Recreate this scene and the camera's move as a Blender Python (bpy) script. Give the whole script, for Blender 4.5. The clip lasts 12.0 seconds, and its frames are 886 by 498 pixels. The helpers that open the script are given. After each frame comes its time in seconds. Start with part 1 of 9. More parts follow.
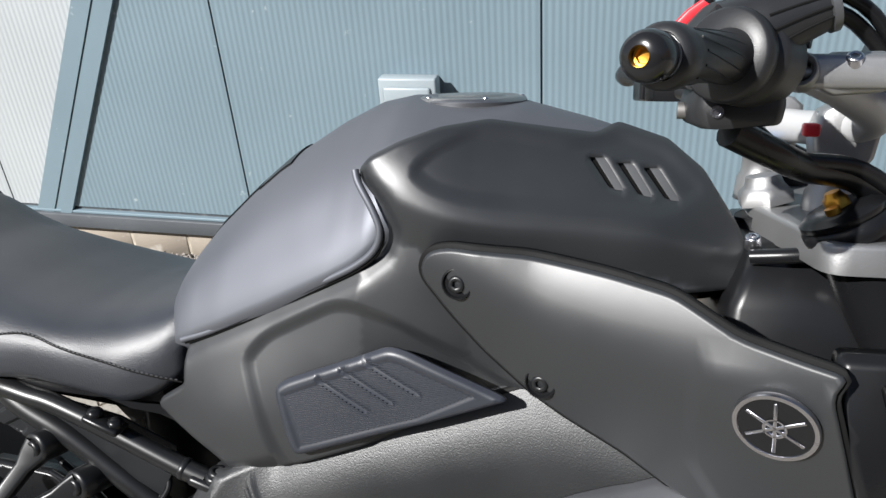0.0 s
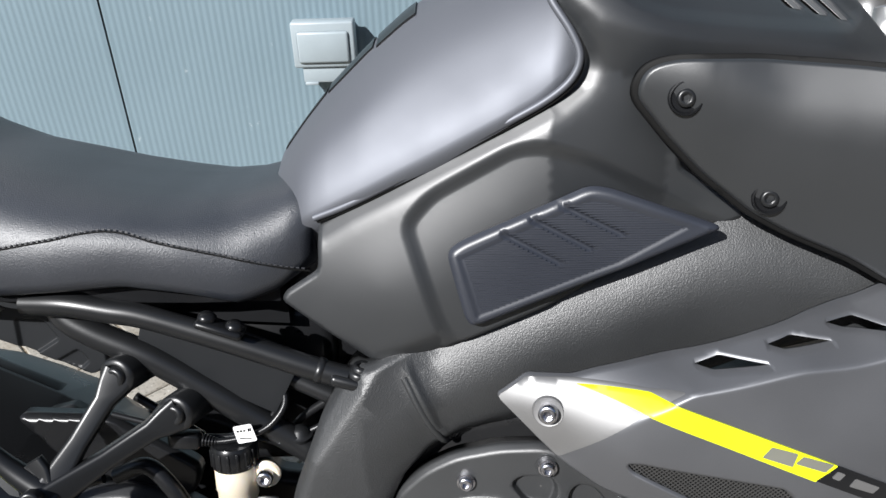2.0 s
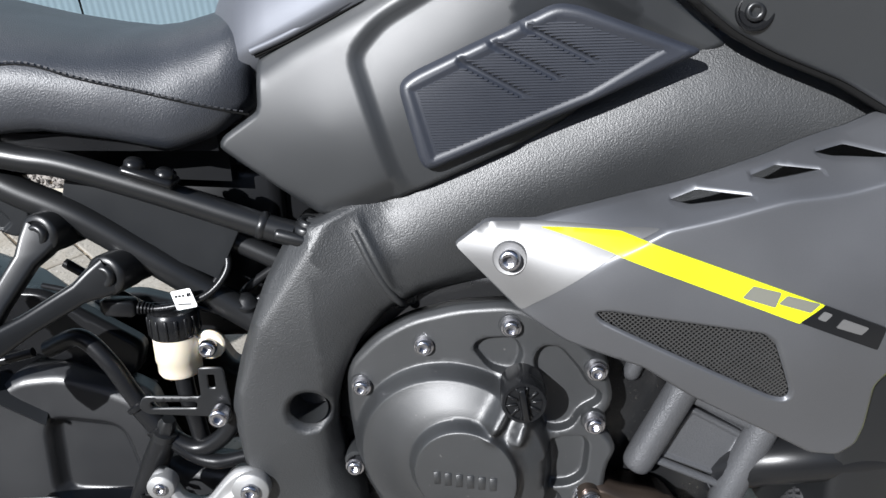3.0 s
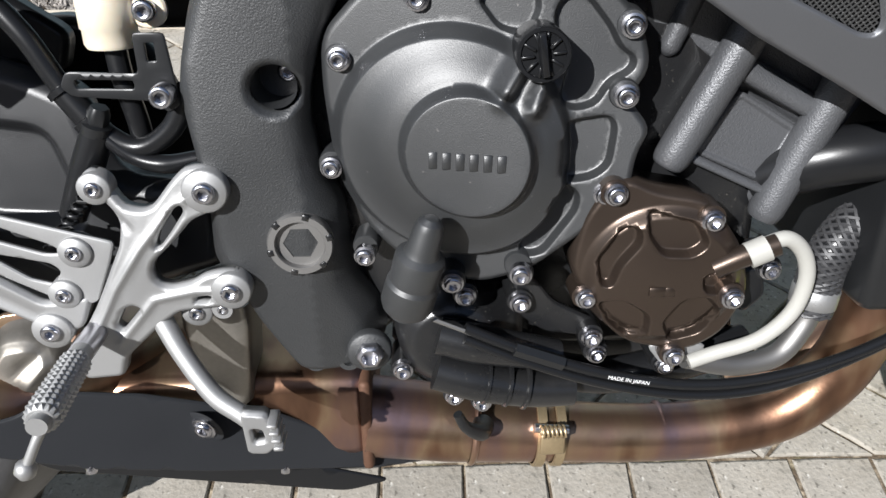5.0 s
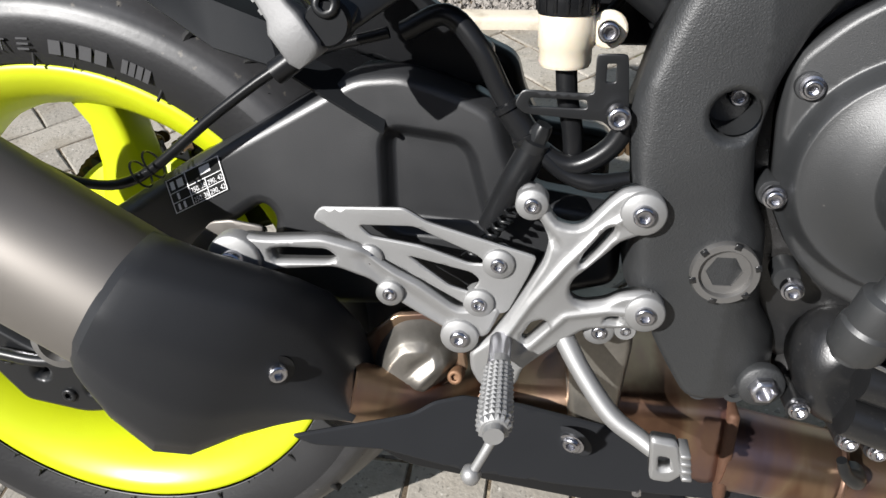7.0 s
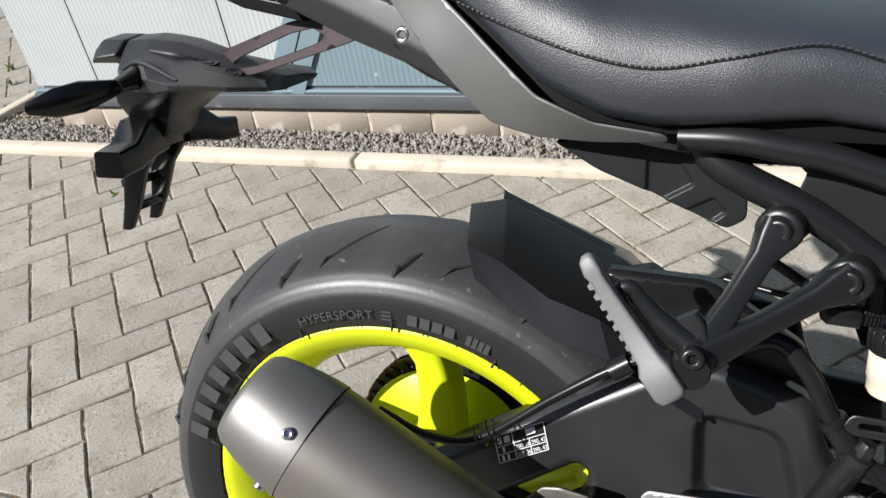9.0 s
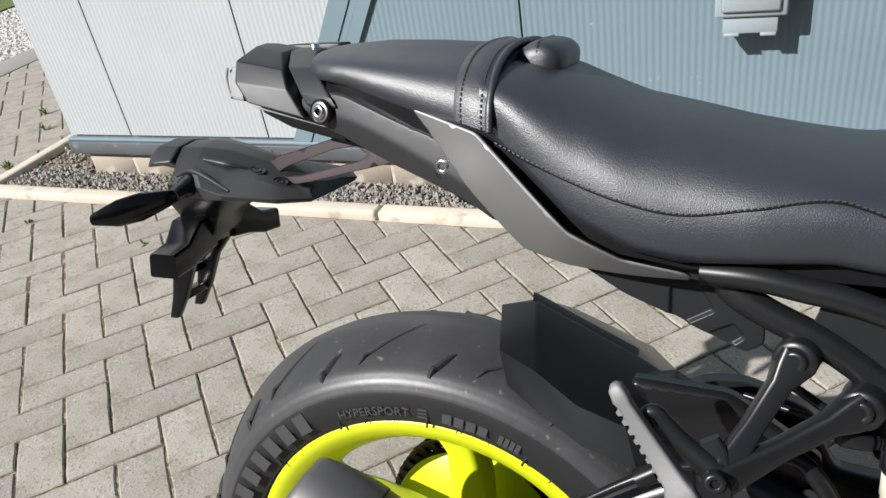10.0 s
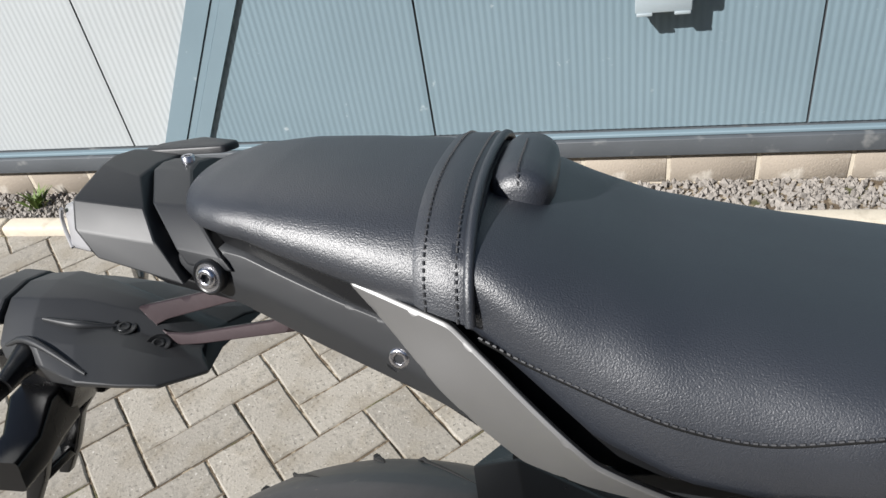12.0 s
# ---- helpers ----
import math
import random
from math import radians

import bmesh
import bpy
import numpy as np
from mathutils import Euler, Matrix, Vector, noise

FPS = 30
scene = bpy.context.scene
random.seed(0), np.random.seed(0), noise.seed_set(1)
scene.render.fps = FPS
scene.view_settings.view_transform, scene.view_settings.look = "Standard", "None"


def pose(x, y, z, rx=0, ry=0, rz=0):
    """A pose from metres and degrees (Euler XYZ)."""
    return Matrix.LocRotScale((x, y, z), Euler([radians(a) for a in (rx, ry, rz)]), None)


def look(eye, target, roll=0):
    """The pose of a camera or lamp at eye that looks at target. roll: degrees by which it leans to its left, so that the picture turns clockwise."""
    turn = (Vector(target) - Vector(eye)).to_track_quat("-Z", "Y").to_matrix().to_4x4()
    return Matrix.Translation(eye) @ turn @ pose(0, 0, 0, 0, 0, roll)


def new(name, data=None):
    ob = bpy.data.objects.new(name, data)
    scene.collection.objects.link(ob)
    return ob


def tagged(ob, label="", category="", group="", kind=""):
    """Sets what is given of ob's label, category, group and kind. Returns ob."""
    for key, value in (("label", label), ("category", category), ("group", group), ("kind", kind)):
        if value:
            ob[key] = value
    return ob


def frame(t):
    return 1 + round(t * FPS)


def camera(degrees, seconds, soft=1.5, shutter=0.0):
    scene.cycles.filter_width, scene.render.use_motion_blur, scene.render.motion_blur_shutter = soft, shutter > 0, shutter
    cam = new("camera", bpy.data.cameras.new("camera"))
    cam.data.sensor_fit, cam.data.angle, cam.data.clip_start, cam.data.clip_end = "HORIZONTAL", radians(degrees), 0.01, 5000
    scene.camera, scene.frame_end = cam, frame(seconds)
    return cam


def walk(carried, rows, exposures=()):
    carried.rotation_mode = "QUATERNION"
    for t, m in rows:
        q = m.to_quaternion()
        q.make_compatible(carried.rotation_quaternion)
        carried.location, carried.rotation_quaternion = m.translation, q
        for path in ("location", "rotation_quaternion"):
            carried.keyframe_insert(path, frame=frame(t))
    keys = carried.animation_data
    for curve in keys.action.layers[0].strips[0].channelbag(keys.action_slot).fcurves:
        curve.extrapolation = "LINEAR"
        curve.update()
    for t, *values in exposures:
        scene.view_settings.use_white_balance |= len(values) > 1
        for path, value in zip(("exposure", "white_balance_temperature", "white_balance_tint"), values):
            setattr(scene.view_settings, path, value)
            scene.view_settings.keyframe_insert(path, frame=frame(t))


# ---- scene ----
cam = camera(60.9, 12.0)
PATH = [
    (0, (0.114, 0.297, 1.248), (-0.386, 1.975, 0.281), -4.3),
    (0.5, (-0.002, 0.313, 1.253), (-0.336, 2.023, 0.271), -3.6),
    (1, (-0.129, 0.273, 1.246), (-0.327, 2.003, 0.261), -2.7),
    (1.5, (-0.167, 0.26, 1.186), (-0.276, 1.993, 0.194), -2.3),
    (2, (-0.166, 0.249, 1.135), (-0.224, 1.974, 0.125), -2.0),
    (2.5, (-0.148, 0.241, 1.087), (-0.186, 1.945, 0.04), -1.9),
    (3, (-0.144, 0.251, 1.033), (-0.172, 1.916, -0.074), -1.8),
    (3.5, (-0.15, 0.249, 0.985), (-0.167, 1.876, -0.178), -1.6),
    (3.7, (-0.153, 0.252, 0.957), (-0.168, 1.863, -0.229), -1.6),
    (5.3, (-0.169, 0.243, 0.831), (-0.122, 1.73, -0.506), 0.5),
    (5.5, (-0.176, 0.246, 0.829), (-0.143, 1.725, -0.516), 0.4),
    (6, (-0.239, 0.258, 0.831), (-0.287, 1.724, -0.529), -0.5),
    (6.5, (-0.306, 0.253, 0.831), (-0.473, 1.711, -0.527), -2.2),
    (7, (-0.366, 0.248, 0.855), (-0.673, 1.722, -0.463), -4.2),
    (7.5, (-0.419, 0.247, 0.904), (-0.868, 1.735, -0.355), -6.1),
    (7.7, (-0.436, 0.244, 0.923), (-0.944, 1.74, -0.303), -6.9),
    (9.3, (-0.496, 0.247, 1.078), (-1.217, 1.771, 0.001), -9.9),
    (9.5, (-0.497, 0.245, 1.095), (-1.23, 1.779, 0.041), -9.9),
    (10, (-0.499, 0.248, 1.143), (-1.243, 1.782, 0.098), -10.0),
    (10.5, (-0.498, 0.263, 1.174), (-1.233, 1.789, 0.111), -10.0),
    (11, (-0.491, 0.284, 1.209), (-1.186, 1.8, 0.105), -10.1),
    (11.5, (-0.536, 0.4, 1.201), (-1.15, 1.916, 0.05), -10.4),
    (12, (-0.615, 0.483, 1.184), (-1.081, 2.014, -0.015), -10.3),
]
LIGHT = [(0.0, 0.85, 6430, 10), (2.0, 0.88, 6350, 10), (3.0, 0.97, 6170, 10), (3.7, 0.96, 6190, 10), (5.5, 0.93, 6350, 10), (6.5, 0.86, 6430, 10), (7.5, 0.81, 6500, 10), (9.5, 0.80, 6500, 10), (12.0, 0.81, 6500, 10)]
walk(cam, [(t, look(eye, target, roll)) for t, eye, target, roll in PATH], LIGHT)

# ---- world and sun ----
world = bpy.data.worlds.new("sky")
scene.world = world
world.use_nodes = True
wn = world.node_tree.nodes
sky = wn.new("ShaderNodeTexSky")
sky.sky_type, sky.sun_disc = "NISHITA", False
SUN_FROM = Vector((-0.62, -0.80, 0.80)).normalized()
sky.sun_elevation = math.asin(SUN_FROM.z)
sky.sun_rotation = math.atan2(SUN_FROM.x, SUN_FROM.y)
world.node_tree.links.new(sky.outputs[0], wn["Background"].inputs[0])
wn["Background"].inputs[1].default_value = 0.049
sun_data = bpy.data.lights.new("sun", "SUN")
sun_data.energy, sun_data.angle, sun_data.color = 5.0, radians(0.55), (1.0, 0.98, 0.955)
sun = new("sun", sun_data)
sun.matrix_world = look(SUN_FROM * 20, (0, 0, 0))


# ---- materials ----
def mat(name, colour, rough=0.5, metal=0.0, grain=0.0, scale=400.0, bump=0.0, vary=0.12, coat=0.0, spec=0.5, big=9.0, per_piece=0.0):
    """A surface with tone changes at two scales, fine relief and, for loose pieces, a tone of each piece's own."""
    m = bpy.data.materials.new(name)
    m.use_nodes = True
    n, l = m.node_tree.nodes, m.node_tree.links
    b = n["Principled BSDF"]
    b.inputs["Roughness"].default_value, b.inputs["Metallic"].default_value = rough, metal
    b.inputs["Coat Weight"].default_value, b.inputs["Specular IOR Level"].default_value = coat, spec
    co = n.new("ShaderNodeTexCoord")
    fine, wide = n.new("ShaderNodeTexNoise"), n.new("ShaderNodeTexNoise")
    fine.inputs["Scale"].default_value, fine.inputs["Detail"].default_value = scale, 3
    wide.inputs["Scale"].default_value, wide.inputs["Detail"].default_value = big, 5
    l.new(co.outputs["Object"], fine.inputs[0]), l.new(co.outputs["Object"], wide.inputs[0])
    add = n.new("ShaderNodeMath")
    add.operation = "MULTIPLY_ADD"
    l.new(fine.outputs[0], add.inputs[0])
    add.inputs[1].default_value = grain
    l.new(wide.outputs[0], add.inputs[2])
    ramp = n.new("ShaderNodeMapRange")
    ramp.inputs["From Min"].default_value, ramp.inputs["From Max"].default_value = 0.25, 0.75 + grain
    ramp.inputs["To Min"].default_value, ramp.inputs["To Max"].default_value = 1 - vary, 1 + vary
    l.new(add.outputs[0], ramp.inputs[0])
    tint = n.new("ShaderNodeVectorMath")
    tint.operation = "SCALE"
    tint.inputs[0].default_value = colour
    if per_piece:
        info = n.new("ShaderNodeObjectInfo")
        own = n.new("ShaderNodeMapRange")
        own.inputs["To Min"].default_value, own.inputs["To Max"].default_value = 1 - per_piece, 1 + per_piece
        l.new(info.outputs["Random"], own.inputs[0])
        mul = n.new("ShaderNodeMath")
        mul.operation = "MULTIPLY"
        l.new(ramp.outputs[0], mul.inputs[0]), l.new(own.outputs[0], mul.inputs[1])
        l.new(mul.outputs[0], tint.inputs["Scale"])
    else:
        l.new(ramp.outputs[0], tint.inputs["Scale"])
    l.new(tint.outputs[0], b.inputs["Base Color"])
    rr = n.new("ShaderNodeMapRange")
    rr.inputs["From Min"].default_value, rr.inputs["From Max"].default_value = 0.3, 0.7
    rr.inputs["To Min"].default_value, rr.inputs["To Max"].default_value = max(rough - 0.06, 0.02), min(rough + 0.06, 1)
    l.new(wide.outputs[0], rr.inputs[0]), l.new(rr.outputs[0], b.inputs["Roughness"])
    if bump:
        bp = n.new("ShaderNodeBump")
        bp.inputs["Strength"].default_value, bp.inputs["Distance"].default_value = 1.0, bump
        l.new(fine.outputs[0], bp.inputs["Height"]), l.new(bp.outputs[0], b.inputs["Normal"])
    return m


def dust(m, colour, scale, lo, hi, amount, detail=6):
    """Specks, stains or dirt of another colour over a surface."""
    n, l = m.node_tree.nodes, m.node_tree.links
    base = n["Principled BSDF"].inputs["Base Color"]
    co, nz, rg, mx = n.new("ShaderNodeTexCoord"), n.new("ShaderNodeTexNoise"), n.new("ShaderNodeMapRange"), n.new("ShaderNodeMix")
    nz.inputs["Scale"].default_value, nz.inputs["Detail"].default_value = scale, detail
    rg.inputs["From Min"].default_value, rg.inputs["From Max"].default_value, rg.inputs["To Max"].default_value = lo, hi, amount
    mx.data_type = "RGBA"
    mx.inputs["B"].default_value = (*colour, 1)
    l.new(base.links[0].from_socket, mx.inputs["A"])
    l.new(co.outputs["Object"], nz.inputs[0]), l.new(nz.outputs[0], rg.inputs[0]), l.new(rg.outputs[0], mx.inputs["Factor"])
    l.new(mx.outputs["Result"], base)


SATIN = mat("satin_grey_paint", (0.118, 0.124, 0.140), 0.58, 0.60, 0.5, 1800, 0.00002, 0.06, spec=0.5)
MATT = mat("matt_charcoal_paint", (0.0160, 0.0175, 0.0192), 0.46, 0.0, 0.5, 1800, 0.00005, 0.10, spec=0.78)
TAILM = mat("matt_black_tail_moulding", (0.0150, 0.0162, 0.0182), 0.49, 0.0, 0.5, 1500, 0.00006, 0.12, spec=0.5)
SILVER = mat("matt_silver_paint", (0.215, 0.214, 0.213), 0.53, 0.75, 0.5, 1400, 0.00002, 0.08)
GREYP = mat("dark_silver_paint", (0.125, 0.128, 0.136), 0.45, 0.7, 0.8, 1400, 0.00002, 0.12)
FLUO = mat("fluorescent_yellow_paint", (0.50, 0.56, 0.008), 0.38, 0.0, 0.1, 900, 0.0, 0.03)
BLACKP = mat("black_plastic", (0.0075, 0.0078, 0.0086), 0.30, 0.0, 0.3, 1200, 0.00004, 0.15, spec=0.32)
PADM = mat("moulded_knee_rubber", (0.0190, 0.0218, 0.0300), 0.45, 0.0, 0.3, 1500, 0.00004, 0.1, spec=0.7)
CAST = mat("textured_black_cast_frame", (0.0165, 0.0176, 0.0187), 0.49, 0.0, 0.9, 800, 0.00034, 0.25, spec=0.8)
SEATM = mat("black_grained_vinyl", (0.0140, 0.0168, 0.0230), 0.46, 0.0, 0.9, 950, 0.00034, 0.3, spec=0.95)
RUBBER = mat("tyre_rubber", (0.032, 0.032, 0.034), 0.44, 0.0, 0.5, 160, 0.00012, 0.35, big=14, spec=0.6)
STEELB = mat("black_powder_coated_steel", (0.0085, 0.0090, 0.0098), 0.36, 0.0, 0.3, 1400, 0.00003, 0.1, spec=0.45)
COVER = mat("black_engine_paint", (0.0170, 0.0180, 0.0190), 0.46, 0.0, 0.9, 1300, 0.00012, 0.2, spec=0.85)
SWINGM = mat("satin_black_alloy", (0.0130, 0.0135, 0.0147), 0.38, 0.0, 0.6, 1200, 0.00008, 0.12, spec=0.6)
GUARDM = mat("matt_black_guard", (0.0190, 0.0200, 0.0222), 0.42, 0.0, 0.4, 1200, 0.00006, 0.12, spec=0.2)
MESHM = mat("grey_wire", (0.11, 0.11, 0.11), 0.4, 0.8, 0.3, 900)
ENGB = mat("black_engine_casting", (0.0100, 0.0102, 0.0108), 0.28, 0.0, 0.8, 900, 0.00012, 0.3, spec=0.5)
BRONZE = mat("bronze_magnesium_cover", (0.072, 0.054, 0.043), 0.33, 0.8, 0.6, 1000, 0.00005, 0.1)
ALU = mat("bare_aluminium", (0.305, 0.305, 0.303), 0.55, 0.7, 0.4, 900, 0.00008, 0.06)
ALUR = mat("rough_cast_alloy", (0.20, 0.20, 0.20), 0.66, 0.5, 0.4, 600, 0.00015, 0.08)
CHROME = mat("zinc_plated_steel", (0.48, 0.48, 0.51), 0.27, 1.0, 0.3, 900, 0.0, 0.1)
TITAN = mat("brushed_titanium_sleeve", (0.20, 0.186, 0.17), 0.52, 0.75, 0.3, 900, 0.0, 0.05)
CAPM = mat("brushed_steel_end_cap", (0.225, 0.220, 0.213), 0.55, 0.9, 0.3, 900, 0.0, 0.05)
WALLG = mat("blue_grey_wall_cladding", (0.142, 0.197, 0.228), 0.45, 0.0, 0.3, 60, 0.0, 0.06, big=3)
WALLW = mat("off_white_wall_cladding", (0.345, 0.368, 0.378), 0.45, 0.0, 0.3, 60, 0.0, 0.05, big=3)
TRIMG = mat("dark_grey_flashing", (0.066, 0.073, 0.081), 0.48, 0.0, 0.3, 200, 0.0, 0.2, big=6)
PAVER = mat("grey_concrete_paver", (0.255, 0.235, 0.203), 0.88, 0.0, 0.9, 150, 0.0016, 0.26, big=22, per_piece=0.13, spec=0.4)
SAND = mat("mossy_joint_sand", (0.09, 0.066, 0.042), 0.95, 0.0, 0.9, 220, 0.003, 0.5, big=20)
EARTH = mat("worn_concrete_yard", (0.25, 0.235, 0.205), 0.9, 0.0, 0.9, 30, 0.002, 0.2, big=6)
KERBM = mat("buff_concrete_kerb", (0.47, 0.42, 0.34), 0.85, 0.0, 0.9, 200, 0.001, 0.12)
BRICKM = mat("buff_concrete_brick", (0.285, 0.245, 0.20), 0.85, 0.0, 0.9, 180, 0.0015, 0.18, per_piece=0.12)
GRAVELM = mat("grey_gravel", (0.23, 0.21, 0.19), 0.85, 0.0, 0.9, 300, 0.001, 0.2)
HOUSEM = mat("unseen_wall_dark_red", (0.13, 0.085, 0.065), 0.85, 0.0, 0.8, 60, 0.002, 0.25, big=4)
HANGM = mat("gloss_black_moulding", (0.0028, 0.0029, 0.0033), 0.24, 0.0, 0.3, 1200, 0.00003, 0.12, spec=0.35)
# near-black that puts the shade of gaps and openings into colour; also the frame seal
DARK = mat("gap_shade_and_seal", (0.004, 0.004, 0.004), 0.7, spec=0.2)
dust(PAVER, (0.10, 0.09, 0.075), 130, 0.60, 0.68, 0.75, 2)
dust(PAVER, (0.50, 0.48, 0.44), 110, 0.62, 0.72, 0.6, 3)
dust(PAVER, (0.15, 0.125, 0.088), 11, 0.48, 0.72, 0.6, 8)
dust(PAVER, (0.10, 0.095, 0.080), 37, 0.56, 0.70, 0.45, 8)
dust(SAND, (0.30, 0.25, 0.18), 45, 0.50, 0.62, 0.8)
dust(SAND, (0.06, 0.075, 0.02), 7, 0.58, 0.68, 0.7)
dust(KERBM, (0.16, 0.13, 0.09), 14, 0.55, 0.72, 0.6)
dust(BRICKM, (0.62, 0.58, 0.52), 11, 0.56, 0.66, 0.6)
dust(RUBBER, (0.20, 0.18, 0.15), 120, 0.66, 0.76, 0.5)
dust(WALLG, (0.42, 0.46, 0.47), 26, 0.70, 0.76, 0.6, 9)
dust(TRIMG, (0.30, 0.30, 0.29), 18, 0.60, 0.75, 0.5, 9)
dust(COVER, (0.16, 0.15, 0.14), 300, 0.70, 0.76, 0.5)
dust(ENGB, (0.13, 0.12, 0.10), 420, 0.66, 0.76, 0.35)
dust(ENGB, (0.07, 0.065, 0.06), 14, 0.55, 0.80, 0.25)


# ---- building kit ----
from mathutils.geometry import delaunay_2d_cdt


def finish(name, bm, material, parent=None, label="", smooth=58):
    """Links a bmesh as one mesh object, under a thing or a part."""
    me = bpy.data.meshes.new(name)
    bm.normal_update()
    lay = bm.verts.layers.float_vector.get("exact")
    exact = [tuple(v[lay]) for v in bm.verts] if lay else None
    if exact:
        for f in bm.faces:
            f.smooth = True
        bm.verts.layers.float_vector.remove(lay)
    elif smooth:
        lim = radians(smooth)
        for f in bm.faces:
            f.smooth = True
        for e in bm.edges:
            if len(e.link_faces) == 2 and e.calc_face_angle(0.0) > lim:
                e.smooth = False
    bm.to_mesh(me)
    bm.free()
    if exact:
        me.normals_split_custom_set_from_vertices(exact)
    for mm in (material if isinstance(material, (list, tuple)) else [material]):
        me.materials.append(mm)
    ob = new(name, me)
    ob.parent = parent
    if label:
        tagged(ob, label)
    return ob


def part(name, bm, material, parent, label="", smooth=58):
    return finish(name, bm, material, parent, label, smooth)


def share(name, me, m, parent, label=""):
    """One more object on a mesh that is there already."""
    ob = new(name, me)
    ob.parent = parent
    ob.matrix_basis = m
    if label:
        tagged(ob, label)
    return ob


def facing(c, n=(0, -1, 0), spin=0.0):
    """A pose at c whose z points along n."""
    q = Vector(n).to_track_quat("Z", "Y").to_matrix().to_4x4()
    return Matrix.Translation(c) @ q @ Matrix.Rotation(radians(spin), 4, "Z")


def fillet(pts, r, n=4):
    """A closed outline with its corners rounded."""
    out, k = [], len(pts)
    for i in range(k):
        p, a, b = Vector(pts[i]), Vector(pts[i - 1]), Vector(pts[(i + 1) % k])
        da, db = min(r, (a - p).length * 0.48), min(r, (b - p).length * 0.48)
        s, e = p + (a - p).normalized() * da, p + (b - p).normalized() * db
        for j in range(n + 1):
            t = j / n
            out.append(tuple(s * (1 - t) ** 2 + p * 2 * t * (1 - t) + e * t * t))
    return out


def spline(pts, n=6, closed=False):
    """Points along a smooth curve through pts."""
    v, k, out = [Vector(p) for p in pts], len(pts), []
    for i in range(k if closed else k - 1):
        p0 = v[i - 1] if (i or closed) else v[0] * 2 - v[1]
        p1, p2 = v[i], v[(i + 1) % k]
        p3 = v[(i + 2) % k] if (closed or i + 2 < k) else v[-1] * 2 - v[-2]
        for j in range(n):
            t = j / n
            out.append(0.5 * (2 * p1 + (p2 - p0) * t + (2 * p0 - 5 * p1 + 4 * p2 - p3) * t * t + (3 * p1 - p0 - 3 * p2 + p3) * t ** 3))
    if not closed:
        out.append(v[-1])
    return [tuple(p) for p in out]


def circle(cx, cz, r, n=24, r2=None):
    return [(cx + r * math.cos(2 * math.pi * i / n), cz + (r2 or r) * math.sin(2 * math.pi * i / n)) for i in range(n)]


def inside(poly, p):
    """Which of the points p lie inside the polygon."""
    poly, odd = np.asarray(poly, float), np.zeros(len(p), bool)
    a, b = poly, np.roll(poly, -1, 0)
    for (x0, y0), (x1, y1) in zip(a, b):
        if y0 == y1:
            continue
        cross = (y0 > p[:, 1]) != (y1 > p[:, 1])
        odd ^= cross & (p[:, 0] < (x1 - x0) * (p[:, 1] - y0) / (y1 - y0) + x0)
    return odd


def edge_distance(poly, p):
    poly = np.asarray(poly, float)
    a, b = poly, np.roll(poly, -1, 0)
    d = np.full(len(p), 1e9)
    for s, e in zip(a, b):
        w = e - s
        t = np.clip(((p - s) @ w) / max(w @ w, 1e-14), 0, 1)
        d = np.minimum(d, np.hypot(*(p - s - t[:, None] * w).T))
    return d


def sunk(poly, depth, soft):
    """A height to add to a surface: a pocket of that depth (a boss, if below zero) with soft walls."""
    def f(p):
        d = edge_distance(poly, p) * np.where(inside(poly, p), 1, -1)
        t = np.clip(d / soft + 0.5, 0, 1)
        return -depth * t * t * (3 - 2 * t)
    f.lines = [(poly, (0.0, soft * 0.25, soft * 0.5, -soft * 0.25, -soft * 0.5), True)]
    return f


def rail(pts, height, width):
    """A height to add to a surface: a rounded rib along a line."""
    pts = np.asarray(pts, float)

    def f(p):
        d = np.full(len(p), 1e9)
        for s, e in zip(pts[:-1], pts[1:]):
            w = e - s
            t = np.clip(((p - s) @ w) / (w @ w), 0, 1)
            d = np.minimum(d, np.hypot(*(p - s - t[:, None] * w).T))
        return height * np.exp(-(d / width) ** 2)
    f.lines = [(pts, (0.0, width * 0.5, width, width * 1.7, -width * 0.5, -width, -width * 1.7), False)]
    return f


def shape(ctrl):
    """A smooth surface height over the plane, bent over a few control heights (u, v, height)."""
    c = np.asarray(ctrl, float)

    def phi(r2):
        return 0.5 * r2 * np.log(np.maximum(r2, 1e-12))
    k = len(c)
    r2 = ((c[:, None, :2] - c[None, :, :2]) ** 2).sum(-1)
    a = np.zeros((k + 3, k + 3))
    a[:k, :k] = phi(r2) + np.eye(k) * 1e-6
    a[:k, k], a[:k, k + 1:] = 1, c[:, :2]
    a[k:, :k] = a[:k, k:].T
    sol = np.linalg.solve(a, np.r_[c[:, 2], 0, 0, 0])

    def f(p):
        r = ((p[:, None, :] - c[None, :, :2]) ** 2).sum(-1)
        return phi(r) @ sol[:k] + sol[k] + p @ sol[k + 1:]
    return f


def fold(line, up, down, soft=0.003, reach=0.03, start=None):
    """A height to add to a surface: a crease along a line (u, v), from which the surface falls away above and below."""
    line = spline(line, 8)
    xs, zs = zip(*line)

    def f(p):
        d = p[:, 1] - np.interp(p[:, 0], xs, zs)
        a = np.minimum(0.5 * (np.sqrt(d * d + soft * soft) + d), reach)
        b = np.minimum(0.5 * (np.sqrt(d * d + soft * soft) - d), reach)
        w = 1.0 if start is None else np.clip((p[:, 0] - start[0]) / (start[1] - start[0]), 0, 1)
        return -(up * a + down * b) * w
    f.lines = [(line, (0.0, soft * 0.6, soft * 1.6, -soft * 0.6, -soft * 1.6), False)]
    return f


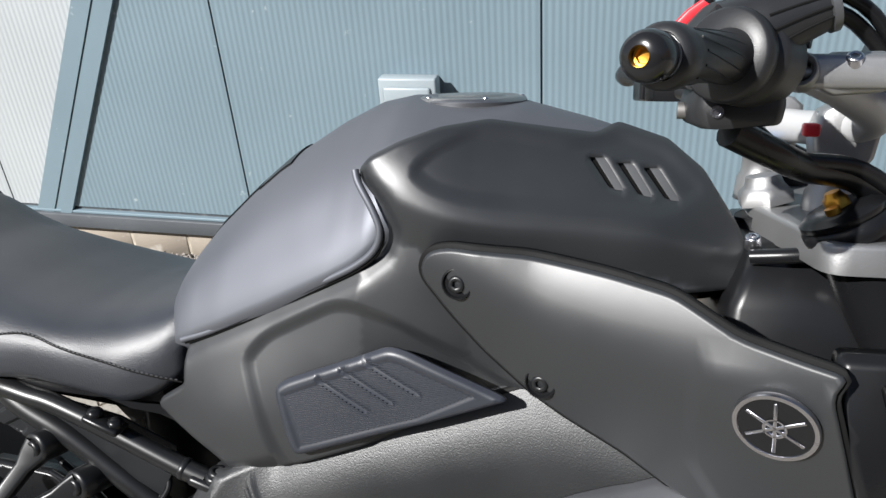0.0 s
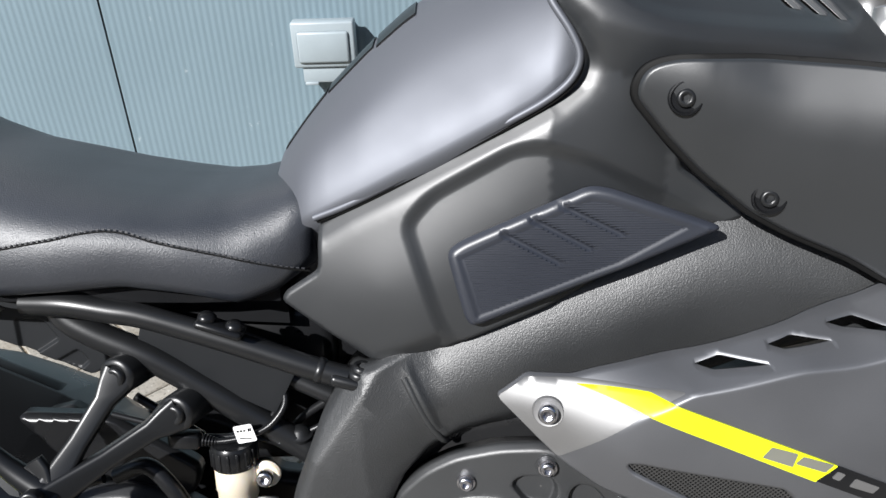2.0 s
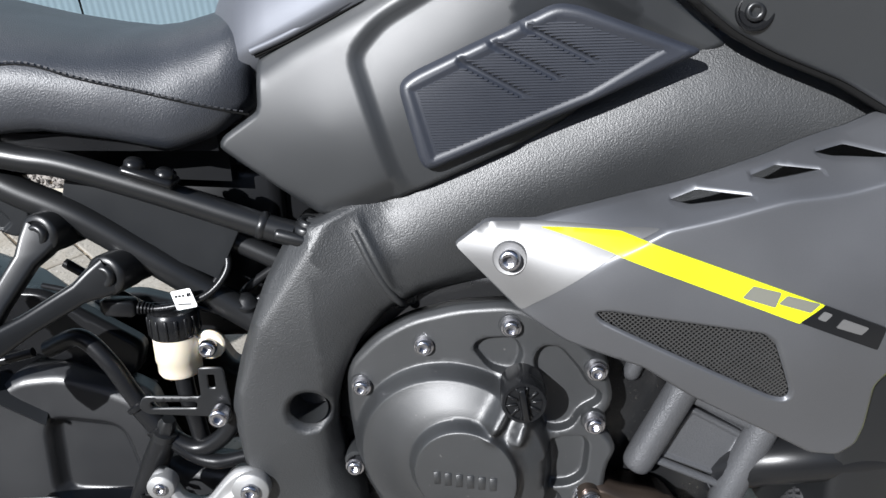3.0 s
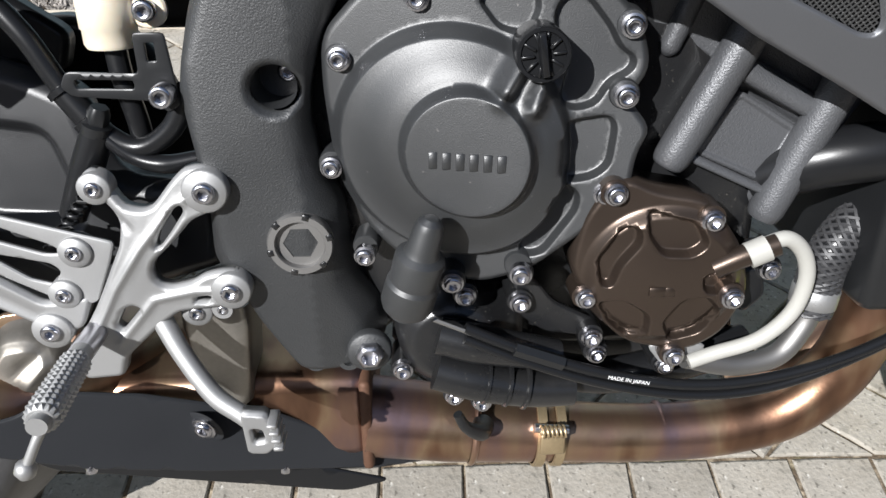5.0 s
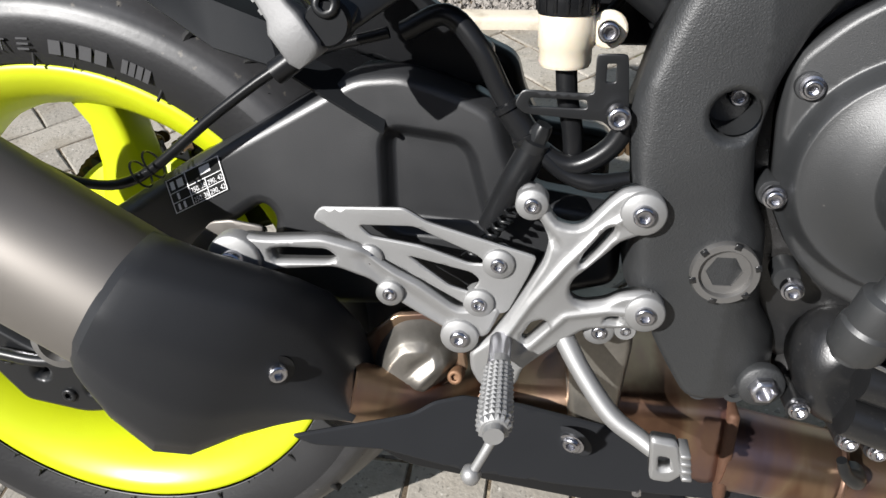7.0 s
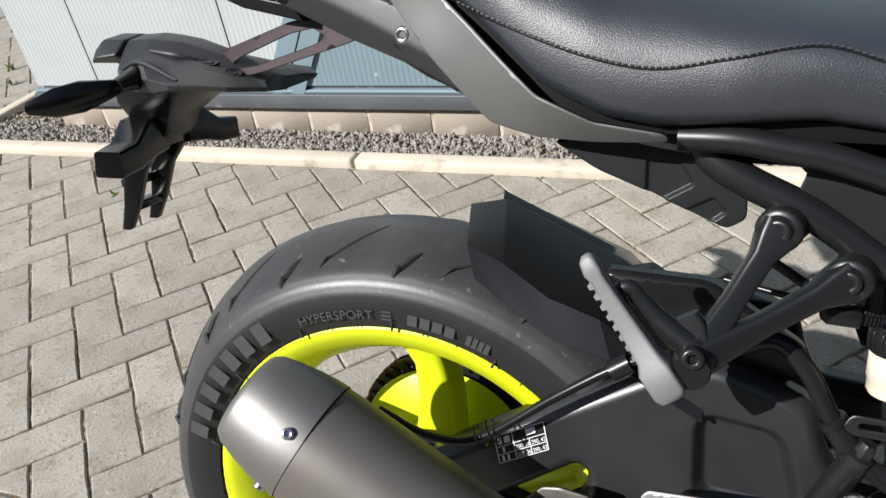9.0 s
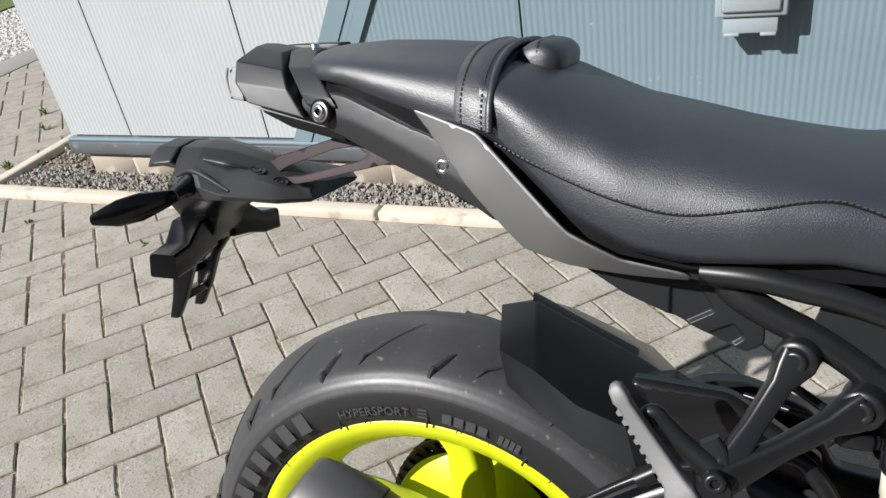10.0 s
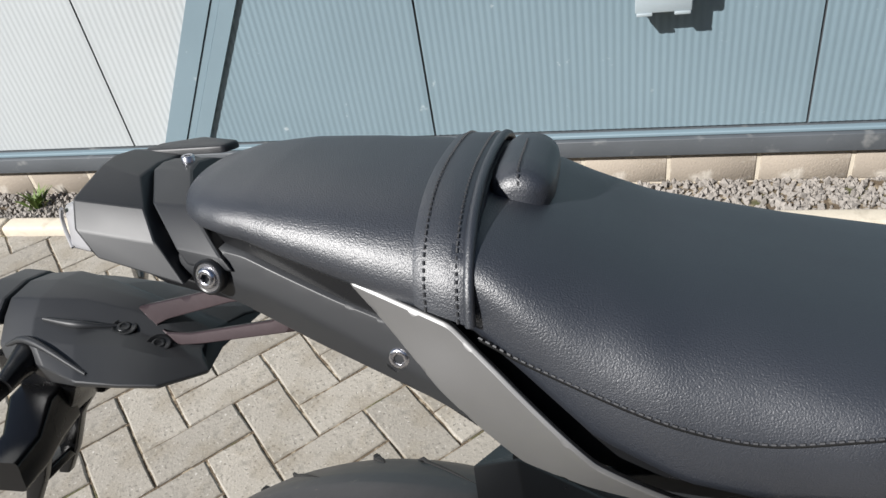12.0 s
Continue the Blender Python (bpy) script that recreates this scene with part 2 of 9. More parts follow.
def flank(line, slope, soft=0.002, reach=0.03):
    """A height to add to a surface: it falls away to the left of a line (u, v)."""
    pts = np.asarray(line, float)

    def f(p):
        near, sign = np.full(len(p), 1e9), np.ones(len(p))
        for k, (s, e) in enumerate(zip(pts[:-1], pts[1:])):
            w = e - s
            t = ((p - s) @ w) / (w @ w)
            t = np.clip(t, -9 if k == 0 else 0, 9 if k == len(pts) - 2 else 1)
            v = p - s - t[:, None] * w
            d = np.hypot(*v.T)
            sign = np.where(d < near, np.sign(w[0] * v[:, 1] - w[1] * v[:, 0]), sign)
            near = np.minimum(near, d)
        d = near * sign
        return -slope * np.minimum(0.5 * (np.sqrt(d * d + soft * soft) + d), reach)
    f.lines = [(pts, (0.0, soft * 0.6, soft * 1.6, -soft * 0.6, -soft * 1.6), False)]
    return f


def lesser(f, g, soft=0.0007):
    """The lower of two surfaces, meeting in a slightly rounded crease."""
    return lambda p: -soft * np.logaddexp(-f(p) / soft, -g(p) / soft)


def flat(h):
    return lambda p: np.full(len(p), float(h))


def total(*fs):
    def f(p):
        return sum(g(p) for g in fs)
    f.lines = [q for g in fs if hasattr(g, "lines") for q in g.lines]
    return f


def contour(poly, d, closed, step):
    """Points evenly along a line, moved sideways by d."""
    q = np.asarray(poly, float)
    if closed:
        q = np.r_[q, q[:1]]
    s = np.r_[0, np.cumsum(np.hypot(*np.diff(q, axis=0).T))]
    at = np.linspace(0, s[-1], max(3, int(s[-1] / step)))
    c = np.c_[np.interp(at, s, q[:, 0]), np.interp(at, s, q[:, 1])]
    t = np.gradient(c, axis=0)
    nn = np.c_[-t[:, 1], t[:, 0]] / np.maximum(np.hypot(*t.T), 1e-9)[:, None]
    return c + nn * d


def panel(outline, surf, thick=0.004, rnd=0.003, res=0.01, holes=(), m=None, side=-1):
    """A plate with that outline over the plane (x, z), lying on the surface surf (its height out of the plane, towards side * y), with
    rounded edges, holes and thickness."""
    loops = [outline, *holes]
    ring = []
    for poly in loops:
        out = []
        for i in range(len(poly)):
            a, b = np.array(poly[i], float), np.array(poly[(i + 1) % len(poly)], float)
            k = max(1, int(np.ceil(np.hypot(*(b - a)) / res)))
            out += [tuple(a + (b - a) * j / k) for j in range(k)]
        ring.append(out)
    verts, edges = [], []
    for out in ring:
        s = len(verts)
        verts += out
        edges += [(s + i, s + (i + 1) % len(out)) for i in range(len(out))]
    nb = len(verts)

    def clear(p, lim):
        ok = inside(outline, p)
        for hh in holes:
            ok &= ~inside(hh, p)
        d = np.min([edge_distance(q, p) for q in loops], 0)
        return ok & (d > lim)
    extra = []
    if rnd > 0:
        for out in ring:
            q = np.array(out)
            t = np.roll(q, -1, 0) - np.roll(q, 1, 0)
            nn = np.c_[-t[:, 1], t[:, 0]] / np.maximum(np.hypot(*t.T), 1e-9)[:, None]
            for d in (0.25, 1.0):
                for sg in (1, -1):
                    p = q + nn * sg * d * rnd
                    extra.append(p[clear(p, d * rnd * 0.93)])
    busy = []
    for poly, offs, shut in (surf.lines if hasattr(surf, "lines") else ()):
        wide = max(offs)
        step = min(max(wide * 0.6, 0.0012), res)
        pl = poly if shut else [*poly, *list(poly)[-2:0:-1]]
        for d in offs:
            p = contour(poly, d, shut, step)
            p = p[clear(p, max(rnd * 1.1, 0.0005))]
            if len(p):
                p = p[edge_distance(pl, p) > abs(d) * 0.9 - 1e-6]
            for b, w in busy:
                if len(p):
                    p = p[edge_distance(b, p) > w * 0.8]
            if len(p):
                extra.append(p)
                o = nb + sum(len(q) for q in extra[:-1])
                edges += [(o + i, o + i + 1) for i in range(len(p) - 1) if np.hypot(*(p[i + 1] - p[i])) < step * 1.6]
        busy.append((pl, wide))
    lo, hi = np.min(outline, 0), np.max(outline, 0)
    gx, gz = np.meshgrid(np.arange(lo[0], hi[0], res), np.arange(lo[1], hi[1], res * 0.87))
    gx[1::2] += res / 2
    p = np.c_[gx.ravel(), gz.ravel()]
    p = p[clear(p, max(rnd * 1.35, res * 0.35))]
    for b, w in busy:
        if len(p):
            p = p[edge_distance(b, p) > w * 1.15]
    extra.append(p)
    ex = np.concatenate(extra)
    allv = [Vector(v) for v in verts] + [Vector(v) for v in ex]
    vs, _, fs, ov, _, _ = delaunay_2d_cdt(allv, edges, [], 0, 1e-7)
    p = np.array([tuple(v) for v in vs])
    tri = np.array([f for f in fs if len(f) == 3])
    c = p[tri].mean(1)
    ok = inside(outline, c)
    for hh in holes:
        ok &= ~inside(hh, c)
    tri = tri[ok]
    h = surf(p)
    if rnd > 0:
        d = np.minimum(np.min([edge_distance(q, p) for q in loops], 0), rnd)
        top = h - (rnd - np.sqrt(np.maximum(rnd * rnd - (rnd - d) ** 2, 0)))
    else:
        top = h
    bot = h - max(thick, rnd * 1.02)
    bm = bmesh.new()
    lay = None
    if rnd > 0 and m is None:
        # the surface's own slope gives the shading
        pe = p.copy()
        inner = []
        for out in ring:
            q = np.array(out)
            t = np.roll(q, -1, 0) - np.roll(q, 1, 0)
            nn = np.c_[-t[:, 1], t[:, 0]] / np.maximum(np.hypot(*t.T), 1e-9)[:, None] * rnd * 0.2
            ok2 = inside(outline, q + nn)
            for hh in holes:
                ok2 &= ~inside(hh, q + nn)
            inner.append(np.where(ok2[:, None], q + nn, q - nn))
        inner = np.concatenate(inner)
        for i, o in enumerate(ov):
            if o and o[0] < nb:
                pe[i] = inner[o[0]]

        def tall(q):
            d = np.clip(np.min([edge_distance(w, q) for w in loops], 0), rnd * 0.1, rnd)
            return surf(q) - (rnd - np.sqrt(np.maximum(rnd * rnd - (rnd - d) ** 2, 0)))
        e = 0.0003
        sx = (tall(pe + (e, 0)) - tall(pe - (e, 0))) / (2 * e)
        sz = (tall(pe + (0, e)) - tall(pe - (0, e))) / (2 * e)
        nv = np.c_[-sx, np.full(len(p), float(side)), -sz]
        nv /= np.linalg.norm(nv, axis=1)[:, None]
        lay = bm.verts.layers.float_vector.new("exact")
    place = m or Matrix.Identity(4)
    used = sorted(set(tri.ravel().tolist()))
    up = {i: bm.verts.new(place @ Vector((p[i, 0], side * top[i], p[i, 1]))) for i in used}
    dn = {i: bm.verts.new(place @ Vector((p[i, 0], side * bot[i], p[i, 1]))) for i in used}
    if lay:
        for i in used:
            up[i][lay] = nv[i]
            dn[i][lay] = (0, -side, 0)
    seen = {}
    for t in tri.tolist():
        a, b, c3 = t
        area = (p[b, 0] - p[a, 0]) * (p[c3, 1] - p[a, 1]) - (p[c3, 0] - p[a, 0]) * (p[b, 1] - p[a, 1])
        if abs(area) < 1e-13:
            continue
        if (area < 0) == (side < 0):
            t = [a, c3, b]
        bm.faces.new([up[i] for i in t])
        bm.faces.new([dn[i] for i in reversed(t)])
        for i, j in ((0, 1), (1, 2), (2, 0)):
            seen[(t[i], t[j])] = 1
    for (i, j) in seen:
        if (j, i) not in seen:
            bm.faces.new((up[j], up[i], dn[i], dn[j]))
    return bm


def tube(pts, r, n=12, sub=6, bm=None, cap=True, flat_z=1.0):
    """A round bar or hose along a smooth line; r may differ from point to point."""
    bm = bm or bmesh.new()
    rr = list(r) if isinstance(r, (list, tuple)) else [r] * len(pts)
    line = [Vector(p) for p in (spline(pts, sub) if sub > 1 else pts)]
    rad = [rr[min(i // sub, len(rr) - 1)] * (1 - (i % sub) / sub) + rr[min(i // sub + 1, len(rr) - 1)] * (i % sub) / sub for i in range(len(line))] if sub > 1 else rr
    t0 = (line[1] - line[0]).normalized()
    nrm = t0.orthogonal().normalized()
    loops = []
    for i, p in enumerate(line):
        t = (line[min(i + 1, len(line) - 1)] - line[max(i - 1, 0)]).normalized()
        nrm = (nrm - t * nrm.dot(t)).normalized()
        bn = t.cross(nrm)
        loops.append([bm.verts.new(p + (nrm * math.cos(2 * math.pi * k / n) + bn * math.sin(2 * math.pi * k / n) * flat_z) * rad[i]) for k in range(n)])
    for a, b in zip(loops[:-1], loops[1:]):
        for k in range(n):
            bm.faces.new((a[k], a[(k + 1) % n], b[(k + 1) % n], b[k]))
    if cap:
        bm.faces.new(list(reversed(loops[0])))
        bm.faces.new(loops[-1])
    return bm


def lathe(profile, n=32, m=None, bm=None, closed=False, hexes=()):
    """Turns (radius, height) round z; the rings named in hexes get six sides."""
    bm = bm or bmesh.new()
    m = m or Matrix.Identity(4)
    rows = []
    for i, (r, h) in enumerate(profile):
        if r < 1e-7:
            rows.append([bm.verts.new(m @ Vector((0, 0, h)))])
            continue
        row = []
        for k in range(n):
            a = 2 * math.pi * k / n
            q = r
            if i in hexes:
                q = r * math.cos(math.pi / 6) / math.cos((a % (math.pi / 3)) - math.pi / 6)
            row.append(bm.verts.new(m @ Vector((q * math.cos(a), q * math.sin(a), h))))
        rows.append(row)
    pairs = list(zip(rows[:-1], rows[1:])) + ([(rows[-1], rows[0])] if closed else [])
    for a, b in pairs:
        for k in range(n):
            j = (k + 1) % n
            if len(a) == 1 and len(b) == 1:
                break
            if len(a) == 1:
                bm.faces.new((a[0], b[j], b[k]))
            elif len(b) == 1:
                bm.faces.new((a[k], a[j], b[0]))
            else:
                bm.faces.new((a[k], a[j], b[j], b[k]))
    bmesh.ops.recalc_face_normals(bm, faces=bm.faces[:])
    return bm


def loft(sections, cap=True, closed=True):
    """Skins loops of equal length."""
    bm = bmesh.new()
    rows = [[bm.verts.new(p) for p in s] for s in sections]
    k = len(rows[0])
    for a, b in zip(rows[:-1], rows[1:]):
        for i in range(k if closed else k - 1):
            j = (i + 1) % k
            bm.faces.new((a[i], a[j], b[j], b[i]))
    if cap and closed:
        bm.faces.new(list(reversed(rows[0])))
        bm.faces.new(rows[-1])
    bmesh.ops.recalc_face_normals(bm, faces=bm.faces[:])
    return bm


def box(lo, hi, bevel=0.0, m=None, seg=2):
    bm = bmesh.new()
    bmesh.ops.create_cube(bm, size=1)
    for v in bm.verts:
        v.co = Vector([a + (b - a) * (c + 0.5) for a, b, c in zip(lo, hi, v.co)])
    if bevel:
        bmesh.ops.bevel(bm, geom=bm.edges[:], offset=bevel, segments=seg, affect="EDGES", profile=0.5)
    if m:
        bm.transform(m)
    return bm


def bolt_mesh(name, r, h, material, hexr=0.5, washer=0.0):
    prof = [(0, -0.004), (r, -0.004), (r, h - r * 0.2), (r * 0.82, h), (r * (hexr + 0.08), h), (r * hexr, h - r * 0.06), (r * hexr, h - r * 0.55), (0, h - r * 0.6)]
    hexes = (5, 6)
    if washer:
        prof = [(0, -0.004), (washer, -0.004), (washer, 0.0018), (r * 1.02, 0.0022)] + prof[2:]
        hexes = (7, 8)
    bm = lathe(prof, 24, hexes=hexes)
    ob = finish(name, bm, material)
    me = ob.data
    bpy.data.objects.remove(ob)
    return me


def lerp(table, x):
    xs, ys = zip(*table)
    return float(np.interp(x, xs, ys))


BOLT = bolt_mesh("bolt", 0.0062, 0.006, CHROME, 0.5)
BOLT_W = bolt_mesh("washer_bolt", 0.0060, 0.006, CHROME, 0.5, 0.0076)
BOLT_BIG = bolt_mesh("big_bolt", 0.0095, 0.006, CHROME, 0.5, 0.0125)
BOLT_BLACK = bolt_mesh("black_bolt", 0.0062, 0.003, STEELB, 0.5)


def bolt(me, c, parent, n=(0, -1, 0), name="bolt", label="", size=1.0):
    return share(name, me, facing(c, n, random.uniform(0, 60)) @ Matrix.Scale(size, 4), parent, label)

# ---- PLACE ----
# ---- building, ground and edging ----
WALL_Y, GX0, GX1 = 2.293, -3.03, 4.0


def ribbed(x0, x1, z0, z1, y, pitch=0.0185, depth=0.0016, cut=None):
    """A cladding sheet with fine upright ribs; cut gives the slanted edge's x at a height."""
    bm = bmesh.new()
    n = max(1, round((x1 - x0) / pitch))
    cols = []
    for i in range(n):
        a = x0 + (x1 - x0) * i / n
        w = (x1 - x0) / n
        cols += [(a, y), (a + w * 0.12, y - depth), (a + w * 0.5, y - depth), (a + w * 0.62, y)]
    cols.append((x1, y))
    lo = [bm.verts.new((x, yy, z0)) for x, yy in cols]
    hi = [bm.verts.new((x, yy, z1)) for x, yy in cols]
    for i in range(len(cols) - 1):
        bm.faces.new((lo[i], lo[i + 1], hi[i + 1], hi[i]))
    if cut:
        geom = bm.verts[:] + bm.edges[:] + bm.faces[:]
        co, no = cut
        bmesh.ops.bisect_plane(bm, geom=geom, plane_co=co, plane_no=no, clear_outer=True)
    return bm


# the slanted meeting of the white and the grey sheets
SLANT0, SLANT1 = Vector((-1.985, WALL_Y, 0.16)), Vector((-1.54, WALL_Y, 0.96))
SL = (SLANT1 - SLANT0).normalized()
SN = Vector((-SL.z, 0, SL.x))
wall = finish("wall_north", box((GX0 + 0.02, WALL_Y + 0.006, 0.16), (GX1, WALL_Y + 0.14, 3.2)), TRIMG, smooth=0)
tagged(wall, "insulated metal-clad wall in white and blue-grey", "wall", kind="structure")
for a, b in ((-3.03, -2.722), (-2.716, -2.092), (-2.086, -1.2)):
    part("cladding_panel", ribbed(a, b, 0.172, 3.2, WALL_Y, 0.0185, 0.0006, (SLANT0, -SN)), WALLW, wall, "off-white ribbed cladding panel", 20)
for a, b in ((-2.3, -1.131), (-1.125, -0.171), (-0.165, 0.79), (0.796, 1.75), (1.756, 2.7), (2.706, 4.0)):
    part("cladding_panel", ribbed(a, b, 0.172, 3.2, WALL_Y, 0.0185, 0.0007, (SLANT0 - SN * 0.13, SN)), WALLG, wall, "blue-grey ribbed cladding panel", 20)
for off, wid, dep in ((0.0, 0.062, 0.010), (-0.0645, 0.021, 0.006), (-0.088, 0.042, 0.012)):
    bm = bmesh.new()
    loop = []
    for q in (SLANT0 + SN * off - SL * 0.0, SLANT0 + SN * (off - wid), SLANT0 + SN * (off - wid) + SL * 3.3, SLANT0 + SN * off + SL * 3.3):
        loop.append(bm.verts.new(q + Vector((0, -0.001, 0))))
    f = bm.faces.new(loop)
    r = bmesh.ops.extrude_face_region(bm, geom=[f])
    for v in [g for g in r["geom"] if isinstance(g, bmesh.types.BMVert)]:
        v.co.y -= dep
    bmesh.ops.recalc_face_normals(bm, faces=bm.faces[:])
    part("slanted_trim", bm, WALLG, wall, "slanted blue-grey trim strip", 0)
side = finish("wall_west", box((GX0, WALL_Y + 0.02, 0.16), (GX0 + 0.1, 7.0, 3.2)), WALLW, smooth=0)
tagged(side, "off-white metal-clad side wall", "wall", kind="structure")
ledge = finish("trim", box((GX0 - 0.015, WALL_Y - 0.012, 0.150), (GX1, WALL_Y + 0.02, 0.160), 0.002), WALLG)
tagged(ledge, "pale blue-grey drip ledge under the cladding", "trim", kind="structure")
flash = finish("baseboard", box((GX0 - 0.01, WALL_Y - 0.026, 0.100), (GX1, WALL_Y + 0.03, 0.149), 0.002), TRIMG)
tagged(flash, "dark grey metal base flashing, scuffed and dusty", "flashing", kind="structure")
plinth = finish("plinth", box((GX0 + 0.05, WALL_Y + 0.0005, -0.05), (GX1, WALL_Y + 0.12, 0.1)), KERBM, smooth=0)
tagged(plinth, "buff brick plinth with pale mortar", "plinth", kind="structure")
ground = finish("ground", box((-60, -60, -0.3), (60, 90, -0.012)), EARTH, smooth=0)
tagged(ground, "worn grey concrete yard beyond the paving", "ground", kind="structure")
bedding = finish("bedding", box((-4.86, -2.9, -0.2), (3.2, 8.0, -0.0042)), SAND, smooth=0)
tagged(bedding, "brown mossy sand in the paving joints", "sand", kind="structure")
paving = new("pavement")
tagged(paving, "grey concrete block paving laid in herringbone", "paving", kind="structure")


def kerb_piece(p, q, w=0.062, h0=-0.06, h1=0.028):
    p, q = Vector(p), Vector(q)
    L = (q - p).length
    bm = box((0.002, 0, h0), (L - 0.002, w, h1), 0.012, seg=3)
    a = math.atan2(q.y - p.y, q.x - p.x)
    bm.transform(Matrix.Translation((p.x, p.y, 0)) @ Matrix.Rotation(a, 4, "Z"))
    return bm


kerb = new("kerb")
tagged(kerb, "buff concrete edging kerb round the gravel strip", "kerb", kind="structure")
for i in range(8):
    x = -3.42 + 0.915 * i
    part("edging_stone", kerb_piece((x, 2.062, 0), (x + 0.913, 2.062, 0)), KERBM, kerb)
for i in range(4):
    part("edging_stone", kerb_piece((-3.36, 2.126 + 0.6 * i, 0), (-3.36, 2.126 + 0.6 * i + 0.598, 0), 0.062), KERBM, kerb)

# gravel strip
rng = random.Random(4)
verts, faces = [], []
for k in range(9000):
    if k < 7200:
        x, y = rng.uniform(-3.36, 1.2), rng.uniform(2.125, WALL_Y + 0.012)
    else:
        x, y = rng.uniform(-3.36, -3.0), rng.uniform(2.12, 4.4)
    s = rng.uniform(0.006, 0.0155)
    e = Euler((rng.uniform(0, 6), rng.uniform(0, 6), rng.uniform(0, 6))).to_matrix()
    z = rng.uniform(-0.006, 0.006)
    o = len(verts)
    ax = [e @ Vector(v) for v in ((s, 0, 0), (-s, 0, 0), (0, s * .8, 0), (0, -s * .8, 0), (0, 0, s * .6), (0, 0, -s * .6))]
    verts += [(x + v.x * rng.uniform(.7, 1.2), y + v.y, z + v.z) for v in ax]
    faces += [tuple(o + i for i in f) for f in ((0, 2, 4), (2, 1, 4), (1, 3, 4), (3, 0, 4), (2, 0, 5), (1, 2, 5), (3, 1, 5), (0, 3, 5))]
gm = bpy.data.meshes.new("gravel")
gm.from_pydata(verts, [], faces)
gm.materials.append(GRAVELM)
tagged(new("gravel", gm), "loose grey and buff gravel along the wall", "gravel", kind="stuff")

# weatherproof socket on the wall
sock = new("outdoor_socket")
tagged(sock, "grey weatherproof socket with closed lid on the wall", "socket")
sock.location = (-0.527, WALL_Y, 0.60)
BOXM = mat("grey_socket_plastic", (0.25, 0.29, 0.31), 0.45, 0.0, 0.4, 500, 0.00003, 0.12)
part("back_box", box((-0.072, -0.034, -0.055), (0.072, -0.001, 0.058), 0.004), BOXM, sock)
part("hood", box((-0.083, -0.078, -0.052), (0.083, -0.03, 0.068), 0.006), BOXM, sock)
part("lid", box((-0.068, -0.087, -0.038), (0.068, -0.075, 0.045), 0.007), BOXM, sock)
part("cable_entry", box((-0.063, -0.07, -0.094), (0.063, -0.03, -0.05), 0.003), BOXM, sock)
for x in (-0.042, 0.042):
    part("foot", box((x - 0.018, -0.074, -0.1), (x + 0.018, -0.04, -0.092), 0.002), BOXM, sock)

# added walls out of view: dark surroundings for the bike to reflect
south = finish("unseen_wall_south", box((-16, -7.4, -0.05), (16, -7.0, 4.4)), HOUSEM, smooth=0)
tagged(south, "unseen dark red wall added behind the camera", "wall", kind="structure")
east = finish("unseen_wall_east", box((9.0, -7.0, -0.05), (9.3, 12, 4.0)), HOUSEM, smooth=0)
tagged(east, "unseen dark red wall added beside the yard", "wall", kind="structure")

# beyond the building's west corner: a flush kerb, a pale gravel bed and grass
channel = finish("kerb", box((-5.17, -2, -0.08), (-4.86, 30, 0.006), 0.006), mat("dark_concrete_channel", (0.20, 0.19, 0.175), 0.85, 0.0, 0.8, 120, 0.0008, 0.15))
tagged(channel, "weathered flush concrete channel", "kerb", kind="structure")
PALEG = mat("pale_gravel", (0.47, 0.45, 0.43), 0.85, 0.0, 0.9, 60, 0.004, 0.35, big=40)
bed = finish("gravel_bed", box((-6.75, -2, -0.06), (-5.17, 30, -0.004)), PALEG, smooth=0)
tagged(bed, "pale gravel bed beyond the kerb", "gravel", kind="structure")
verts, faces = [], []
for k in range(5000):
    x, y, s = rng.uniform(-6.7, -5.2), rng.uniform(3.0, 6.2), rng.uniform(0.009, 0.022)
    e = Euler((rng.uniform(0, 6), rng.uniform(0, 6), rng.uniform(0, 6))).to_matrix()
    o = len(verts)
    verts += [tuple(Vector((x, y, 0.0)) + e @ Vector(v)) for v in ((s, 0, 0), (-s, 0, 0), (0, s * .8, 0), (0, -s * .8, 0), (0, 0, s * .6), (0, 0, -s * .6))]
    faces += [tuple(o + i for i in f) for f in ((0, 2, 4), (2, 1, 4), (1, 3, 4), (3, 0, 4), (2, 0, 5), (1, 2, 5), (3, 1, 5), (0, 3, 5))]
pm = bpy.data.meshes.new("pale_stones")
pm.from_pydata(verts, [], faces)
pm.materials.append(PALEG)
tagged(new("pale_stones", pm), "loose pale gravel stones", "gravel", kind="stuff")
GRASSM = mat("rough_grass", (0.09, 0.12, 0.03), 0.9, 0.0, 0.9, 90, 0.01, 0.5, big=20)
lawn = finish("lawn", box((-40, -2, -0.1), (-6.75, 40, 0.01)), GRASSM, smooth=0)
tagged(lawn, "rough green verge", "grass", kind="structure")

# ---- BIKE ----
# ---- motorcycle: x forward from the rear axle, y to its left, z up; it leans on its side stand ----
bike = new("motorcycle")
tagged(bike, "matt grey naked motorcycle with yellow wheels on its stand", "motorcycle")
bike.matrix_basis = Matrix.Translation((-0.790, 0.665, 0)) @ Matrix.Rotation(radians(1), 4, "Z") @ Matrix.Rotation(radians(-15), 4, "X")
P = np.array
GLOSSK = mat("gloss_black_metal", (0.015, 0.015, 0.016), 0.18, 0.3, 0.2, 900, 0.0, 0.1)

